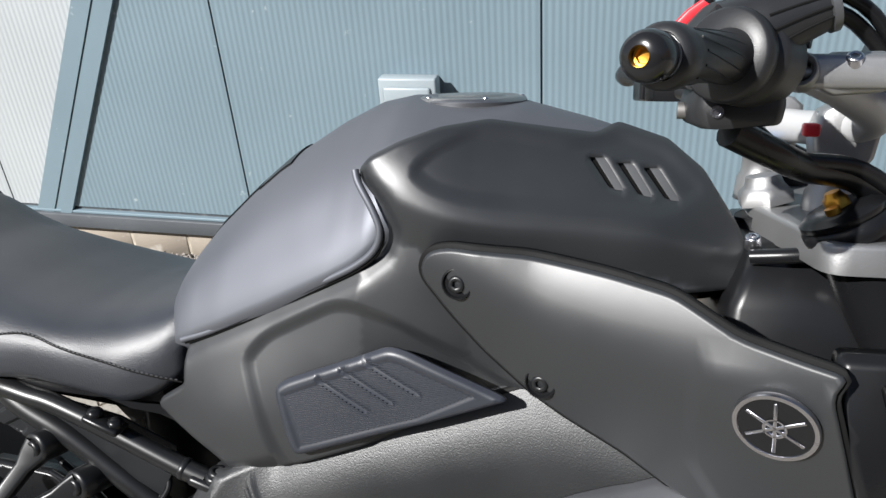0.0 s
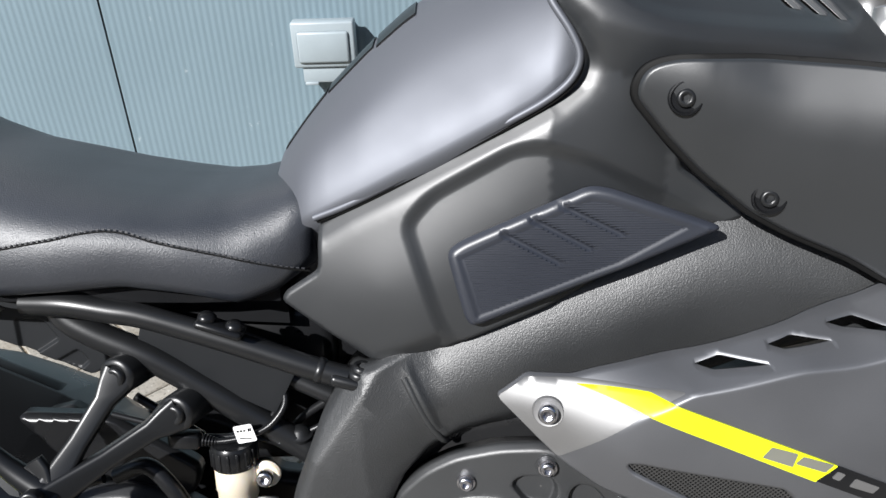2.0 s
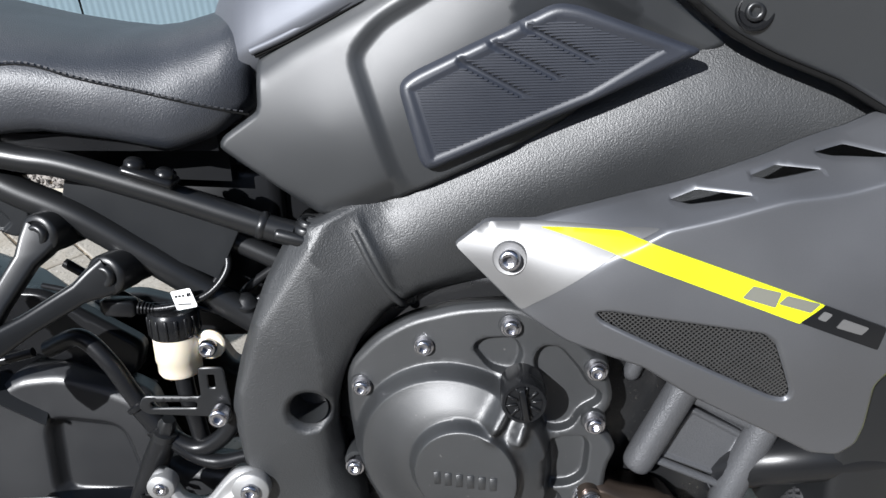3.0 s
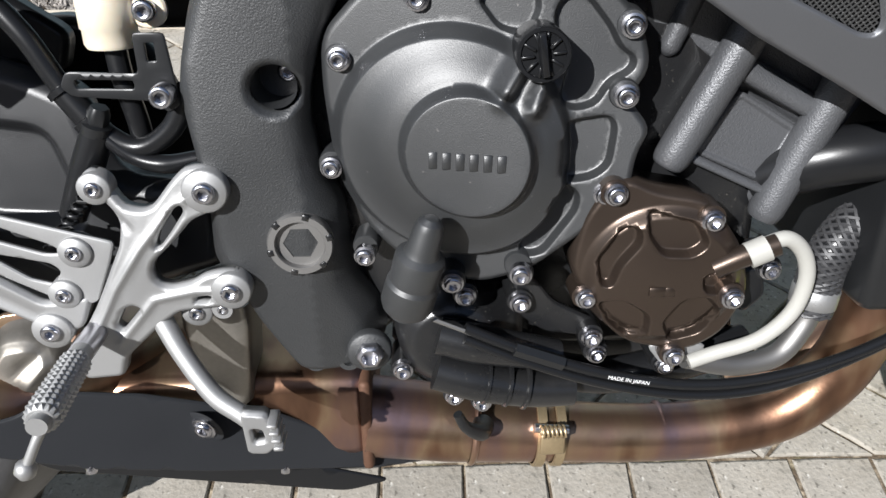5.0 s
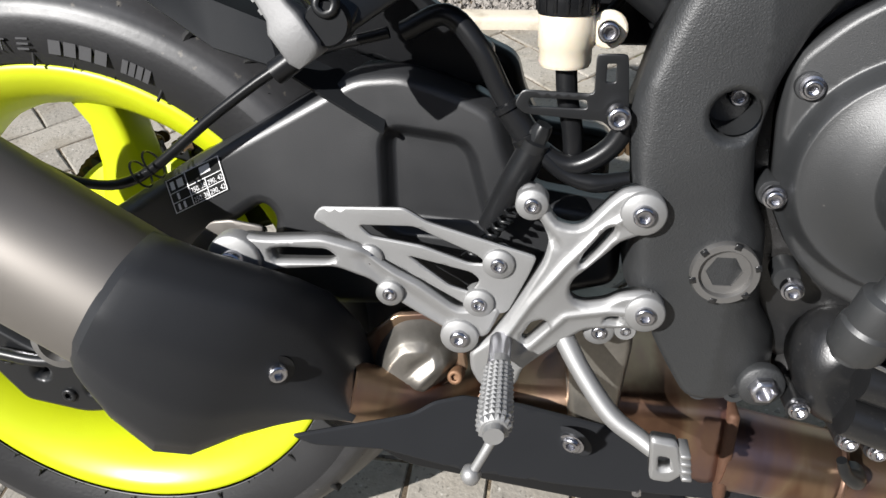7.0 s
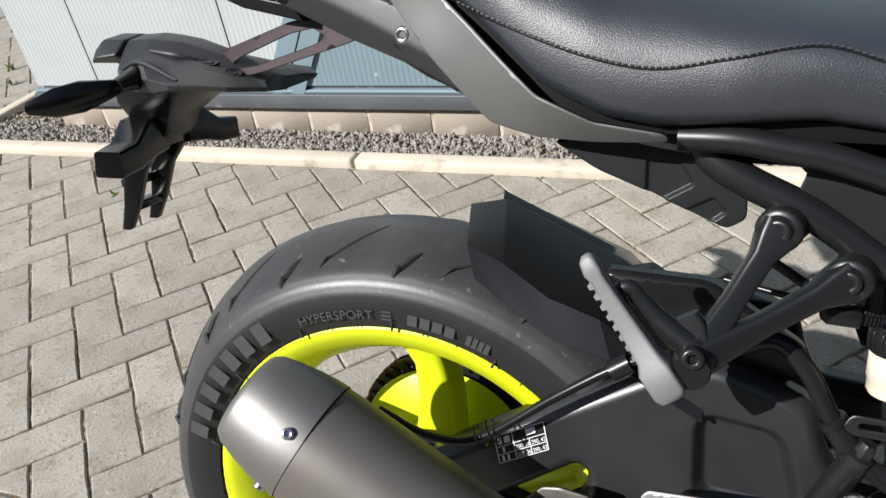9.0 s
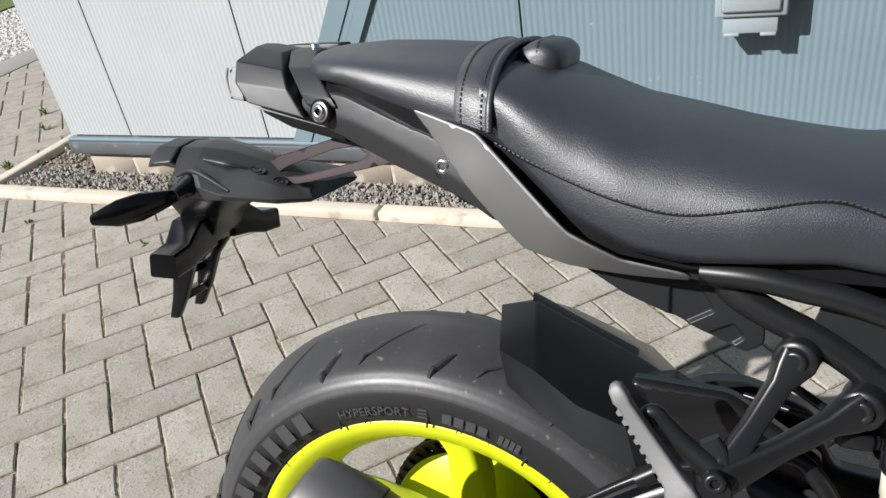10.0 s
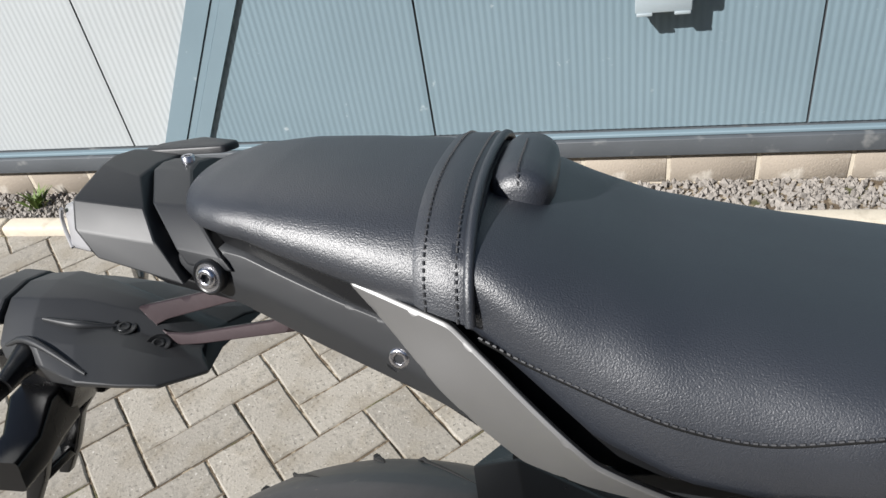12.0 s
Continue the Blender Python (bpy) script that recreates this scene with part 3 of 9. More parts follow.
# -- tank --
TOP = [(0.452, 0.852), (0.465, 0.896), (0.489, 0.926), (0.513, 0.954), (0.548, 0.987), (0.581, 1.014), (0.630, 1.045), (0.668, 1.064), (0.70, 1.071), (0.80, 1.067), (0.86, 1.052), (0.90, 1.04), (0.93, 1.02)]
HALF = [(0.452, 0.055), (0.465, 0.078), (0.480, 0.100), (0.495, 0.116), (0.513, 0.123), (0.548, 0.130), (0.60, 0.137), (0.66, 0.144), (0.70, 0.145), (0.74, 0.126), (0.80, 0.094), (0.86, 0.060), (0.93, 0.035)]
BELT = [(0.452, 0.83), (0.50, 0.85), (0.55, 0.872), (0.612, 0.902), (0.68, 0.937), (0.72, 0.97), (0.78, 1.0), (0.86, 1.0), (0.93, 0.97)]
HOLLOW = [(0.47, 0.0), (0.52, 0.002), (0.58, 0.004), (0.66, 0.004), (0.70, 0.002), (0.74, 0.0), (0.93, 0.0)]
secs = []
for x in np.linspace(0.452, 0.93, 65):
    zt, w, zb = lerp(TOP, x), lerp(HALF, x), lerp(BELT, x)
    loop = [(x, -w * 0.72, 0.76), (x, -w * 0.74, zb - 0.04), (x, -w * 0.90, zb - 0.012)]
    pc = lerp([(0.45, 0.9), (0.52, 1.12), (0.66, 1.22), (0.72, 1.0), (0.93, 0.8)], x)
    pz = lerp([(0.45, 0.9), (0.52, 1.0), (0.66, 1.05), (0.72, 0.92), (0.93, 0.85)], x)
    for k in range(41):
        a = math.pi * k / 40
        c, s = math.cos(a), math.sin(a)
        h = abs(s) ** pz
        y = abs(c) ** pc * w - lerp(HOLLOW, x) * math.exp(-((h - 0.36) / 0.22) ** 2)
        loop.append((x, -math.copysign(max(y, 0.0), c), zb + (zt - zb) * h))
    loop += [(x, w * 0.90, zb - 0.012), (x, w * 0.74, zb - 0.04), (x, w * 0.72, 0.76)]
    secs.append(loop)
bm = loft(secs)
tank = part("fuel_tank", bm, SATIN, bike, "satin grey fuel tank with knee recesses", 80)
CAPR = mat("satin_steel_filler_cap", (0.30, 0.30, 0.30), 0.34, 0.9, 0.3, 900, 0.0, 0.1)
capm = facing((0.752, 0.0, 1.0655), (-0.01, -0.005, 1))
part("filler_cap", lathe([(0.030, -0.004), (0.049, -0.003), (0.051, 0.001), (0.049, 0.004), (0.043, 0.0055), (0.040, 0.004), (0.032, 0.004), (0.03, 0.006), (0.012, 0.007), (0, 0.007)], 48, capm), CAPR, tank, "round steel filler cap")
for a in range(0, 360, 72):
    bolt(BOLT, capm @ Vector((0.0455 * math.cos(radians(a)), 0.0455 * math.sin(radians(a)), 0.003)), tank, capm.to_3x3() @ Vector((0, 0, 1)), size=0.45)
# stick-on pads down the rear of the tank
for (x0, x1, wd) in ((0.470, 0.508, 0.035), (0.512, 0.552, 0.042), (0.556, 0.590, 0.048)):
    rows = []
    for x in np.linspace(x0, x1, 6):
        zt = lerp(TOP, x)
        w, zb = lerp(HALF, x), lerp(BELT, x)
        row = []
        for y in np.linspace(-wd, wd, 9):
            pc = lerp([(0.45, 0.9), (0.52, 1.12), (0.66, 1.22), (0.72, 1.0), (0.93, 0.8)], x)
            pz = lerp([(0.45, 0.9), (0.52, 1.0), (0.66, 1.05), (0.72, 0.92), (0.93, 0.85)], x)
            c = min(abs(y) / w, 1) ** (1 / pc)
            row.append((x, y, zb + (zt - zb) * math.sqrt(max(1 - c * c, 0)) ** pz + 0.0022))
        rows.append(row)
    bm = loft(rows, cap=False, closed=False)
    r = bmesh.ops.extrude_face_region(bm, geom=bm.faces[:])
    for v in [g for g in r["geom"] if isinstance(g, bmesh.types.BMVert)]:
        v.co.z -= 0.003
    bmesh.ops.recalc_face_normals(bm, faces=bm.faces[:])
    part("tank_pad", bm, BLACKP, tank, "glossy black stick-on tank pad")

# -- side cover of the tank, with the front shroud --
COVER_UP = [(0.508, 0.849), (0.529, 0.862), (0.566, 0.880), (0.612, 0.903), (0.656, 0.924), (0.690, 0.942), (0.708, 0.957), (0.714, 0.974), (0.707, 0.993), (0.692, 1.010), (0.688, 1.019), (0.699, 1.030), (0.722, 1.042), (0.75, 1.052), (0.785, 1.057), (0.83, 1.050), (0.868, 1.044), (0.885, 1.052), (0.927, 1.038), (0.957, 1.014), (0.985, 0.972), (0.995, 0.95), (0.985, 0.922)]
COVER_LO = [(0.93, 0.925), (0.86, 0.935), (0.79, 0.93), (0.79, 0.89), (0.835, 0.858), (0.843, 0.849), (0.80, 0.832), (0.726, 0.797), (0.628, 0.754), (0.600, 0.742), (0.567, 0.730), (0.545, 0.733), (0.474, 0.785), (0.478, 0.793), (0.507, 0.812)]
cover_form = shape([(.51, .85, .124), (.475, .785, .124), (.535, .74, .132), (.567, .73, .139), (.56, .80, .144), (.60, .80, .150), (.63, .755, .148), (.66, .86, .151), (.72, .80, .152), (.72, .883, .158), (.80, .85, .161), (.842, .85, .165), (.71, .96, .153), (.66, .92, .144), (.69, 1.015, .146), (.738, 1.026, .145), (.76, .95, .166), (.785, 1.057, .10), (.83, .98, .142), (.867, 1.025, .085), (.885, 1.048, .045), (.92, .985, .105), (.95, 1.01, .055), (.985, .965, .07), (.86, .94, .15), (.95, .935, .12), (.6, .885, .136)])
pad_zone = fillet([(0.580, 0.850), (0.600, 0.872), (0.664, 0.907), (0.686, 0.909), (0.726, 0.896), (0.80, 0.853), (0.843, 0.835), (0.62, 0.74), (0.604, 0.77)], 0.01)
slot_zone = fillet([(0.735, 1.021), (0.748, 1.034), (0.772, 1.046), (0.80, 1.045), (0.846, 1.036), (0.89, 1.040), (0.925, 1.028), (0.955, 1.0), (0.93, 0.988), (0.851, 0.993), (0.776, 1.001), (0.75, 1.009)], 0.008)
cover_surf = total(cover_form, sunk(pad_zone, 0.0055, 0.015), sunk(slot_zone, 0.0042, 0.013), fold([(0.66, 1.024), (0.696, 1.021), (0.71, 1.005), (0.735, 0.996), (0.77, 0.987), (0.811, 0.982), (0.894, 0.977), (0.936, 0.969), (0.962, 0.960), (1.0, 0.95)], 0.12, 0.75, 0.006, 0.034, (0.69, 0.78)), rail(COVER_UP[:11], -0.0075, 0.011), flank([(0.640, 0.745), (0.6039, 0.7637), (0.5745, 0.7505), (0.5498, 0.7415), (0.5185, 0.7560), (0.4903, 0.7705), (0.468, 0.787)], 0.65, 0.0035, 0.02))
SLOTS = [[(0.864 + d, 1.026 - e), (0.876 + d, 1.025 - e), (0.893 + d, 1.002 - e), (0.882 + d, 1.004 - e)] for d, e in ((0, 0), (0.0225, 0.005), (0.0435, 0.009))]
side_cover = part("tank_side_cover", panel(fillet(COVER_UP + COVER_LO, 0.004, 2), cover_surf, 0.006, 0.005, 0.0055, [fillet(s, 0.002, 2) for s in SLOTS]), MATT, bike, "matt charcoal tank side cover with slots")
LIP = [(0.506, 0.8535), (0.5385, 0.8665), (0.597, 0.895), (0.662, 0.9285), (0.690, 0.9445), (0.7055, 0.9585), (0.7105, 0.9735), (0.7045, 0.990), (0.692, 1.010), (0.6885, 1.0195)]
lip3 = []
for x, z in spline(LIP, 6):
    lip3.append((x, -float(cover_form(P([(x, z)]))[0]) + 0.0028, z))
part("tank_edge", tube(lip3, 0.0030, 14, 1), SATIN, tank, "rolled satin grey lower edge of the tank")
# solid near-black strip drawn as the shadow line below the lip
part("tank_gap_shade", tube([(x + 0.0022, y + 0.0016, z - 0.0032) for x, y, z in lip3], 0.0016, 8, 1), DARK, tank, "dark strip for the shade under the tank edge")
for s in SLOTS:
    (a, b), (c, d), (e, f), (g, h) = s
    q = [((a + c) / 2 - 0.001, (b + d) / 2), (c + 0.001, d), (e + 0.001, f), ((e + g) / 2 - 0.001, (f + h) / 2)]
    part("vent_vane", panel(q, total(cover_surf, flat(-0.003)), 0.002, 0.0006, 0.006), SILVER, side_cover, "pale slanted vane in the slot")
    # near-black sheet stands for the shade inside the slot
    part("vent_shade_sheet", panel([(a - .003, b + .002), (c + .003, d + .002), (e + .003, f - .002), (g - .003, h - .002)], total(cover_surf, flat(-0.009)), 0.002, 0.0, 0.008), DARK, side_cover)
inner = part("inner_shroud", panel(fillet([(0.885, 1.044), (0.93, 1.03), (0.96, 1.0), (0.99, 0.955), (1.0, 0.9), (0.9, 0.88), (0.86, 0.98)], 0.01), flat(0.02), 0.06, 0.01, 0.02), BLACKP, bike, "black plastic behind the shroud")

PAD = fillet([(0.611, 0.830), (0.621, 0.838), (0.690, 0.868), (0.718, 0.881), (0.733, 0.879), (0.818, 0.8475), (0.745, 0.8145), (0.631, 0.769), (0.625, 0.774)], 0.008)
pad_in = [(0.6205, 0.8265), (0.692, 0.859), (0.719, 0.8715), (0.733, 0.869), (0.79, 0.849), (0.742, 0.821), (0.634, 0.7785)]
slits = [((0.656, 0.8442), (0.6966, 0.8217)), ((0.677, 0.8557), (0.7196, 0.8327)), ((0.698, 0.8663), (0.7422, 0.8439))]
knee = part("knee_pad", panel(PAD, total(cover_form, flat(0.0055), *[rail(s, -0.0026, 0.0026) for s in slits], sunk(pad_in, 0.0012, 0.005)), 0.009, 0.006, 0.0035), PADM, bike, "rubbery knee pad with three slanted slits")
# the fine ribs of the pad, cut round the slits
rb = bmesh.new()
for i in range(52):
    z = 0.777 + i * 0.0019
    xs = []
    for a, b in zip(pad_in, pad_in[1:] + pad_in[:1]):
        if (a[1] > z) != (b[1] > z):
            xs.append(a[0] + (b[0] - a[0]) * (z - a[1]) / (b[1] - a[1]))
    if len(xs) < 2:
        continue
    x0, x1 = min(xs) + 0.004, max(xs) - 0.004
    cuts = []
    for (ax, az), (bx, bz) in slits:
        if min(az, bz) - 0.002 < z < max(az, bz) + 0.002:
            xc = ax + (bx - ax) * (z - az) / (bz - az)
            cuts.append((xc - 0.005, xc + 0.005))
    spans, s = [], x0
    for c0, c1 in sorted(cuts):
        spans.append((s, c0))
        s = c1
    spans.append((s, x1))
    for a, b in spans:
        if b - a < 0.004:
            continue
        n = max(2, int((b - a) / 0.012))
        xs = np.linspace(a, b, n)
        o = cover_form(np.c_[xs, np.full(n, z)]) + 0.0045
        tube([(x, -h, z) for x, h in zip(xs, o)], 0.00062, 4, 1, rb)
tagged(part("ribbing", rb, PADM, knee), "fine ribs on the pad", kind="stuff")

# -- intake cover with the round badge --
INTAKE = [(0.748, 0.945), (0.750, 0.958), (0.757, 0.966), (0.773, 0.970), (0.828, 0.969), (0.888, 0.963), (0.93, 0.957), (0.968, 0.938), (1.000, 0.932), (1.026, 0.928), (1.018, 0.915), (1.052, 0.81), (1.02, 0.775), (0.948, 0.80), (0.903, 0.827), (0.861, 0.845), (0.834, 0.860), (0.797, 0.890), (0.771, 0.917)]
intake_plane = lambda p: 0.248 + 0.36 * (p[:, 0] - 1.01) + 0.36 * (p[:, 1] - 0.89)
intake_fold = fold([(0.70, 0.975), (0.76, 0.962), (0.788, 0.957), (0.806, 0.948), (0.84, 0.931), (0.879, 0.924), (0.916, 0.922), (0.97, 0.923), (1.03, 0.925)], 0.74, 0.0, 0.024, 0.12)
BADGE_PAD = fillet([(0.943, 0.914), (0.953, 0.921), (1.07, 0.912), (1.09, 0.80), (1.00, 0.76), (0.947, 0.84)], 0.008, 3)
intake_surf = total(intake_plane, intake_fold, sunk(BADGE_PAD, -0.0022, 0.012))
intake = part("intake_cover", panel(fillet(INTAKE, 0.008, 3), intake_surf, 0.006, 0.003, 0.006), MATT, bike, "matt charcoal air intake cover")
def grown(poly, d):
    """An outline pushed outwards by d."""
    q = P(poly)
    t = np.roll(q, -1, 0) - np.roll(q, 1, 0)
    n = np.c_[t[:, 1], -t[:, 0]] / np.hypot(*t.T)[:, None]
    area = np.sum(q[:, 0] * np.roll(q[:, 1], -1) - np.roll(q[:, 0], -1) * q[:, 1])
    return [tuple(p) for p in q + n * (d if area > 0 else -d)]


# near-black plate, slightly larger than the cover, gives the gap its shade
part("intake_gap_shade", panel(grown(fillet(INTAKE, 0.008, 3), 0.0035), total(intake_surf, flat(-0.005)), 0.008, 0.001, 0.008), DARK, bike, "dark rim for the shade round the intake cover")
for c in ((0.779, 0.944), (0.842, 0.872)):
    o = float(intake_surf(P([c]))[0])
    n = Vector((-0.12, -1, 0.05)) if c[0] < 0.8 else Vector((-0.2, -1, 0.02))
    part("bolt_dish", lathe([(0.0125, -0.0010), (0.0118, 0.0010), (0.0108, 0.0012), (0.0095, -0.0010), (0, -0.0012)], 28, facing((c[0], -o, c[1]), n)), BLACKP, intake)
    bolt(BOLT_BLACK, (c[0], -o + 0.0008, c[1]), intake, n, label="black hex socket bolt", size=1.05)
bc = (0.992, 0.889)
bo = float(intake_surf(P([bc]))[0])
bn = Vector((-0.36, -1, -0.33)).normalized()
bmx = facing((bc[0], -bo - 0.001, bc[1]), bn)
badge = part("badge", lathe([(0.0, 0.0), (0.0248, 0.0), (0.0255, 0.002), (0.0248, 0.0042), (0.0222, 0.0042), (0.0216, 0.003), (0, 0.003)], 48, bmx), CHROME, bike, "round chrome and black badge")
part("badge_face", lathe([(0, 0.0032), (0.0218, 0.0032), (0.0218, 0.0036), (0, 0.0036)], 40, bmx), BLACKP, badge, "black badge face")
for k in range(3):
    part("badge_spoke", box((-0.0012, -0.0195, 0.0036), (0.0012, 0.0195, 0.0046), 0.0004, bmx @ Matrix.Rotation(radians(60 * k), 4, "Z"), 1), CHROME, badge)
part("badge_hub", lathe([(0.0058, 0.0036), (0.0072, 0.0046), (0.0060, 0.0046), (0.0052, 0.0036)], 32, bmx), CHROME, badge)
part("lamp_shroud", panel(fillet([(1.024, 0.932), (1.06, 0.935), (1.16, 0.90), (1.16, 0.74), (1.06, 0.79), (1.024, 0.90)], 0.006), shape([(1.02, .93, .235), (1.06, .93, .24), (1.16, .9, .2), (1.16, .75, .2), (1.06, .8, .247), (1.03, .87, .252)]), 0.02, 0.006, 0.014), BLACKP, bike, "glossy black headlamp shroud")
part("shroud_vane", panel(fillet([(1.045, 0.92), (1.08, 0.925), (1.1, 0.86), (1.075, 0.84), (1.06, 0.87)], 0.004), flat(0.258), 0.02, 0.003, 0.012), BLACKP, bike)

# -- radiator side cover --
RAD = [(0.6465, 0.7205), (0.670, 0.739), (0.704, 0.7405), (0.72, 0.745), (0.776, 0.758), (0.836, 0.778), (0.873, 0.789), (0.908, 0.797), (0.93, 0.806), (1.02, 0.80), (1.0, 0.72), (0.945, 0.675), (0.922, 0.634), (0.924, 0.600), (0.922, 0.583), (0.912, 0.572), (0.893, 0.573), (0.867, 0.588), (0.807, 0.620), (0.773, 0.642), (0.722, 0.656), (0.692, 0.673)]
RADC = [(0.60, 0.595), (0.692, 0.674), (0.749, 0.724), (0.768, 0.736), (0.782, 0.743), (0.856, 0.764), (0.913, 0.779), (1.05, 0.79)]
rad_low = shape([(.692, .674, .187), (.74, .69, .216), (.80, .63, .222), (.885, .585, .224), (.87, .66, .238), (.919, .678, .244), (.98, .72, .25), (.80, .71, .228), (.768, .736, .222), (.856, .764, .230), (.913, .779, .233), (.95, .62, .238)])
rad_high = shape([(.648, .728, .170), (.686, .718, .189), (.70, .744, .178), (.776, .756, .188), (.906, .793, .187), (.95, .80, .197), (1.02, .80, .199), (.692, .674, .186), (.749, .724, .217), (.782, .743, .221), (.856, .764, .226), (.913, .779, .222), (.80, .70, .26), (.90, .70, .28)])
rad_surf = lesser(rad_low, rad_high)
meet, zz = [], np.linspace(0.60, 0.80, 160)
for x in np.linspace(0.68, 1.03, 26):
    q = np.c_[np.full(160, x), zz]
    flip = np.flatnonzero(np.diff(np.sign(rad_low(q) - rad_high(q))))
    if len(flip):
        want = lerp(RADC, x)
        meet.append((float(x), float(min(zz[flip], key=lambda z: abs(z - want)))))
rad_surf.lines = [(meet, (0.0, 0.0012, 0.003, -0.0012, -0.003), False)]
MESH = fillet([(0.740, 0.683), (0.750, 0.6845), (0.846, 0.6725), (0.8535, 0.667), (0.8695, 0.628), (0.868, 0.622), (0.860, 0.6225), (0.744, 0.677)], 0.003, 3)
VENTS = [[(0.789, 0.7555), (0.806, 0.7625), (0.836, 0.7615), (0.80, 0.7545)], [(0.838, 0.7715), (0.855, 0.7775), (0.881, 0.7755), (0.848, 0.770)], [(0.882, 0.7838), (0.902, 0.788), (0.929, 0.783), (0.892, 0.782)]]
radc = part("radiator_cover", panel(fillet(RAD, 0.004, 3), rad_surf, 0.005, 0.003, 0.005, [MESH, *[fillet(v, 0.0015, 2) for v in VENTS]]), GREYP, bike, "dark silver radiator side cover with yellow stripe")
# solid near-black sheet behind the mesh, in place of the shade there
part("mesh_shade_sheet", panel(fillet([(0.733, 0.690), (0.850, 0.677), (0.862, 0.668), (0.879, 0.623), (0.866, 0.615), (0.742, 0.679)], 0.004, 3), total(rad_surf, flat(-0.0085)), 0.003, 0.0, 0.01), DARK, radc)
wires = bmesh.new()
for d in (1, -1):
    for i in range(-70, 120):
        # slanted wires cut to the opening
        c = i * 0.0034
        a, b = P([0.72, 0.60 + c - (0.10 if d > 0 else -0.06)]), P([0.90, 0.60 + c - (0.10 if d > 0 else -0.06) + d * 0.18])
        t = np.linspace(0, 1, 240)
        q = a + (b - a) * t[:, None]
        ok = inside(MESH, q)
        if ok.sum() < 3:
            continue
        s = np.flatnonzero(ok)
        e = q[[s[0], s[-1]]]
        h = rad_surf(e) - 0.004
        tube([(e[0][0], -h[0], e[0][1]), (e[1][0], -h[1], e[1][1])], 0.00055, 4, 1, wires, False)
part("wire_mesh", wires, MESHM, radc, "fine black wire mesh", 0)


def decal(name, poly, surf, material, parent, lift=0.0006, label="", r=0.001):
    return part(name, panel(fillet(poly, r, 2), total(surf, flat(lift)), 0.0016, 0.0, 0.005), material, parent, label)


decal("silver_tip", [(0.6475, 0.7205), (0.670, 0.7375), (0.704, 0.7395), (0.756, 0.7395), (0.779, 0.7425), (0.768, 0.736), (0.749, 0.724), (0.693, 0.675)], rad_surf, SILVER, radc, 0.0008, "pale silver painted tip", 0.003)
decal("yellow_stripe", [(0.706, 0.7362), (0.756, 0.738), (0.769, 0.735), (0.879, 0.695), (0.865, 0.682), (0.749, 0.726)], rad_surf, FLUO, radc, 0.0017, "fluorescent yellow stripe")
decal("black_stripe_end", [(0.8793, 0.6949), (0.918, 0.680), (0.915, 0.664), (0.8653, 0.6829)], rad_surf, BLACKP, radc, 0.0018)
GREYL = mat("grey_lettering", (0.12, 0.12, 0.10), 0.5)
for q in ([(0.835, 0.707), (0.852, 0.703), (0.849, 0.693), (0.829, 0.699)], [(0.856, 0.701), (0.876, 0.696), (0.8705, 0.690), (0.851, 0.6955)]):
    decal("lettering_bar", q, rad_surf, GREYL, radc, 0.0023)
for q in ([(0.879, 0.691), (0.884, 0.689), (0.880, 0.684), (0.875, 0.686)], [(0.891, 0.686), (0.907, 0.680), (0.903, 0.675), (0.887, 0.680)]):
    decal("lettering_bar", q, rad_surf, SILVER, radc, 0.0024)
o = float(rad_surf(P([(0.685, 0.715)]))[0])
part("screw_boss", lathe([(0.0125, 0.0), (0.0115, 0.002), (0.0105, 0.0016), (0.0, 0.0016)], 32, facing((0.685, -o - 0.0005, 0.715), (-0.25, -1, 0.1))), SILVER, radc)
bolt(BOLT, (0.685, -o - 0.0025, 0.715), radc, (-0.25, -1, 0.1), "screw", "silver cover screw", 1.2)

# -- main frame --
FRAME = [(0.532, 0.731), (0.542, 0.730), (0.560, 0.738), (0.625, 0.768), (0.725, 0.810), (0.842, 0.862), (0.893, 0.84), (0.98, 0.82), (0.98, 0.77), (0.85, 0.735), (0.76, 0.695), (0.70, 0.672), (0.64, 0.668), (0.599, 0.656), (0.572, 0.632), (0.557, 0.602), (0.549, 0.575), (0.5465, 0.552), (0.5515, 0.521), (0.566, 0.489), (0.569, 0.45), (0.572, 0.427), (0.589, 0.399), (0.594, 0.374), (0.584, 0.354), (0.5567, 0.3475), (0.525, 0.351), (0.515, 0.368), (0.498, 0.400), (0.486, 0.428), (0.469, 0.452), (0.473, 0.492), (0.470, 0.529), (0.466, 0.56), (0.464, 0.575), (0.477, 0.624), (0.501, 0.684), (0.520, 0.717)]
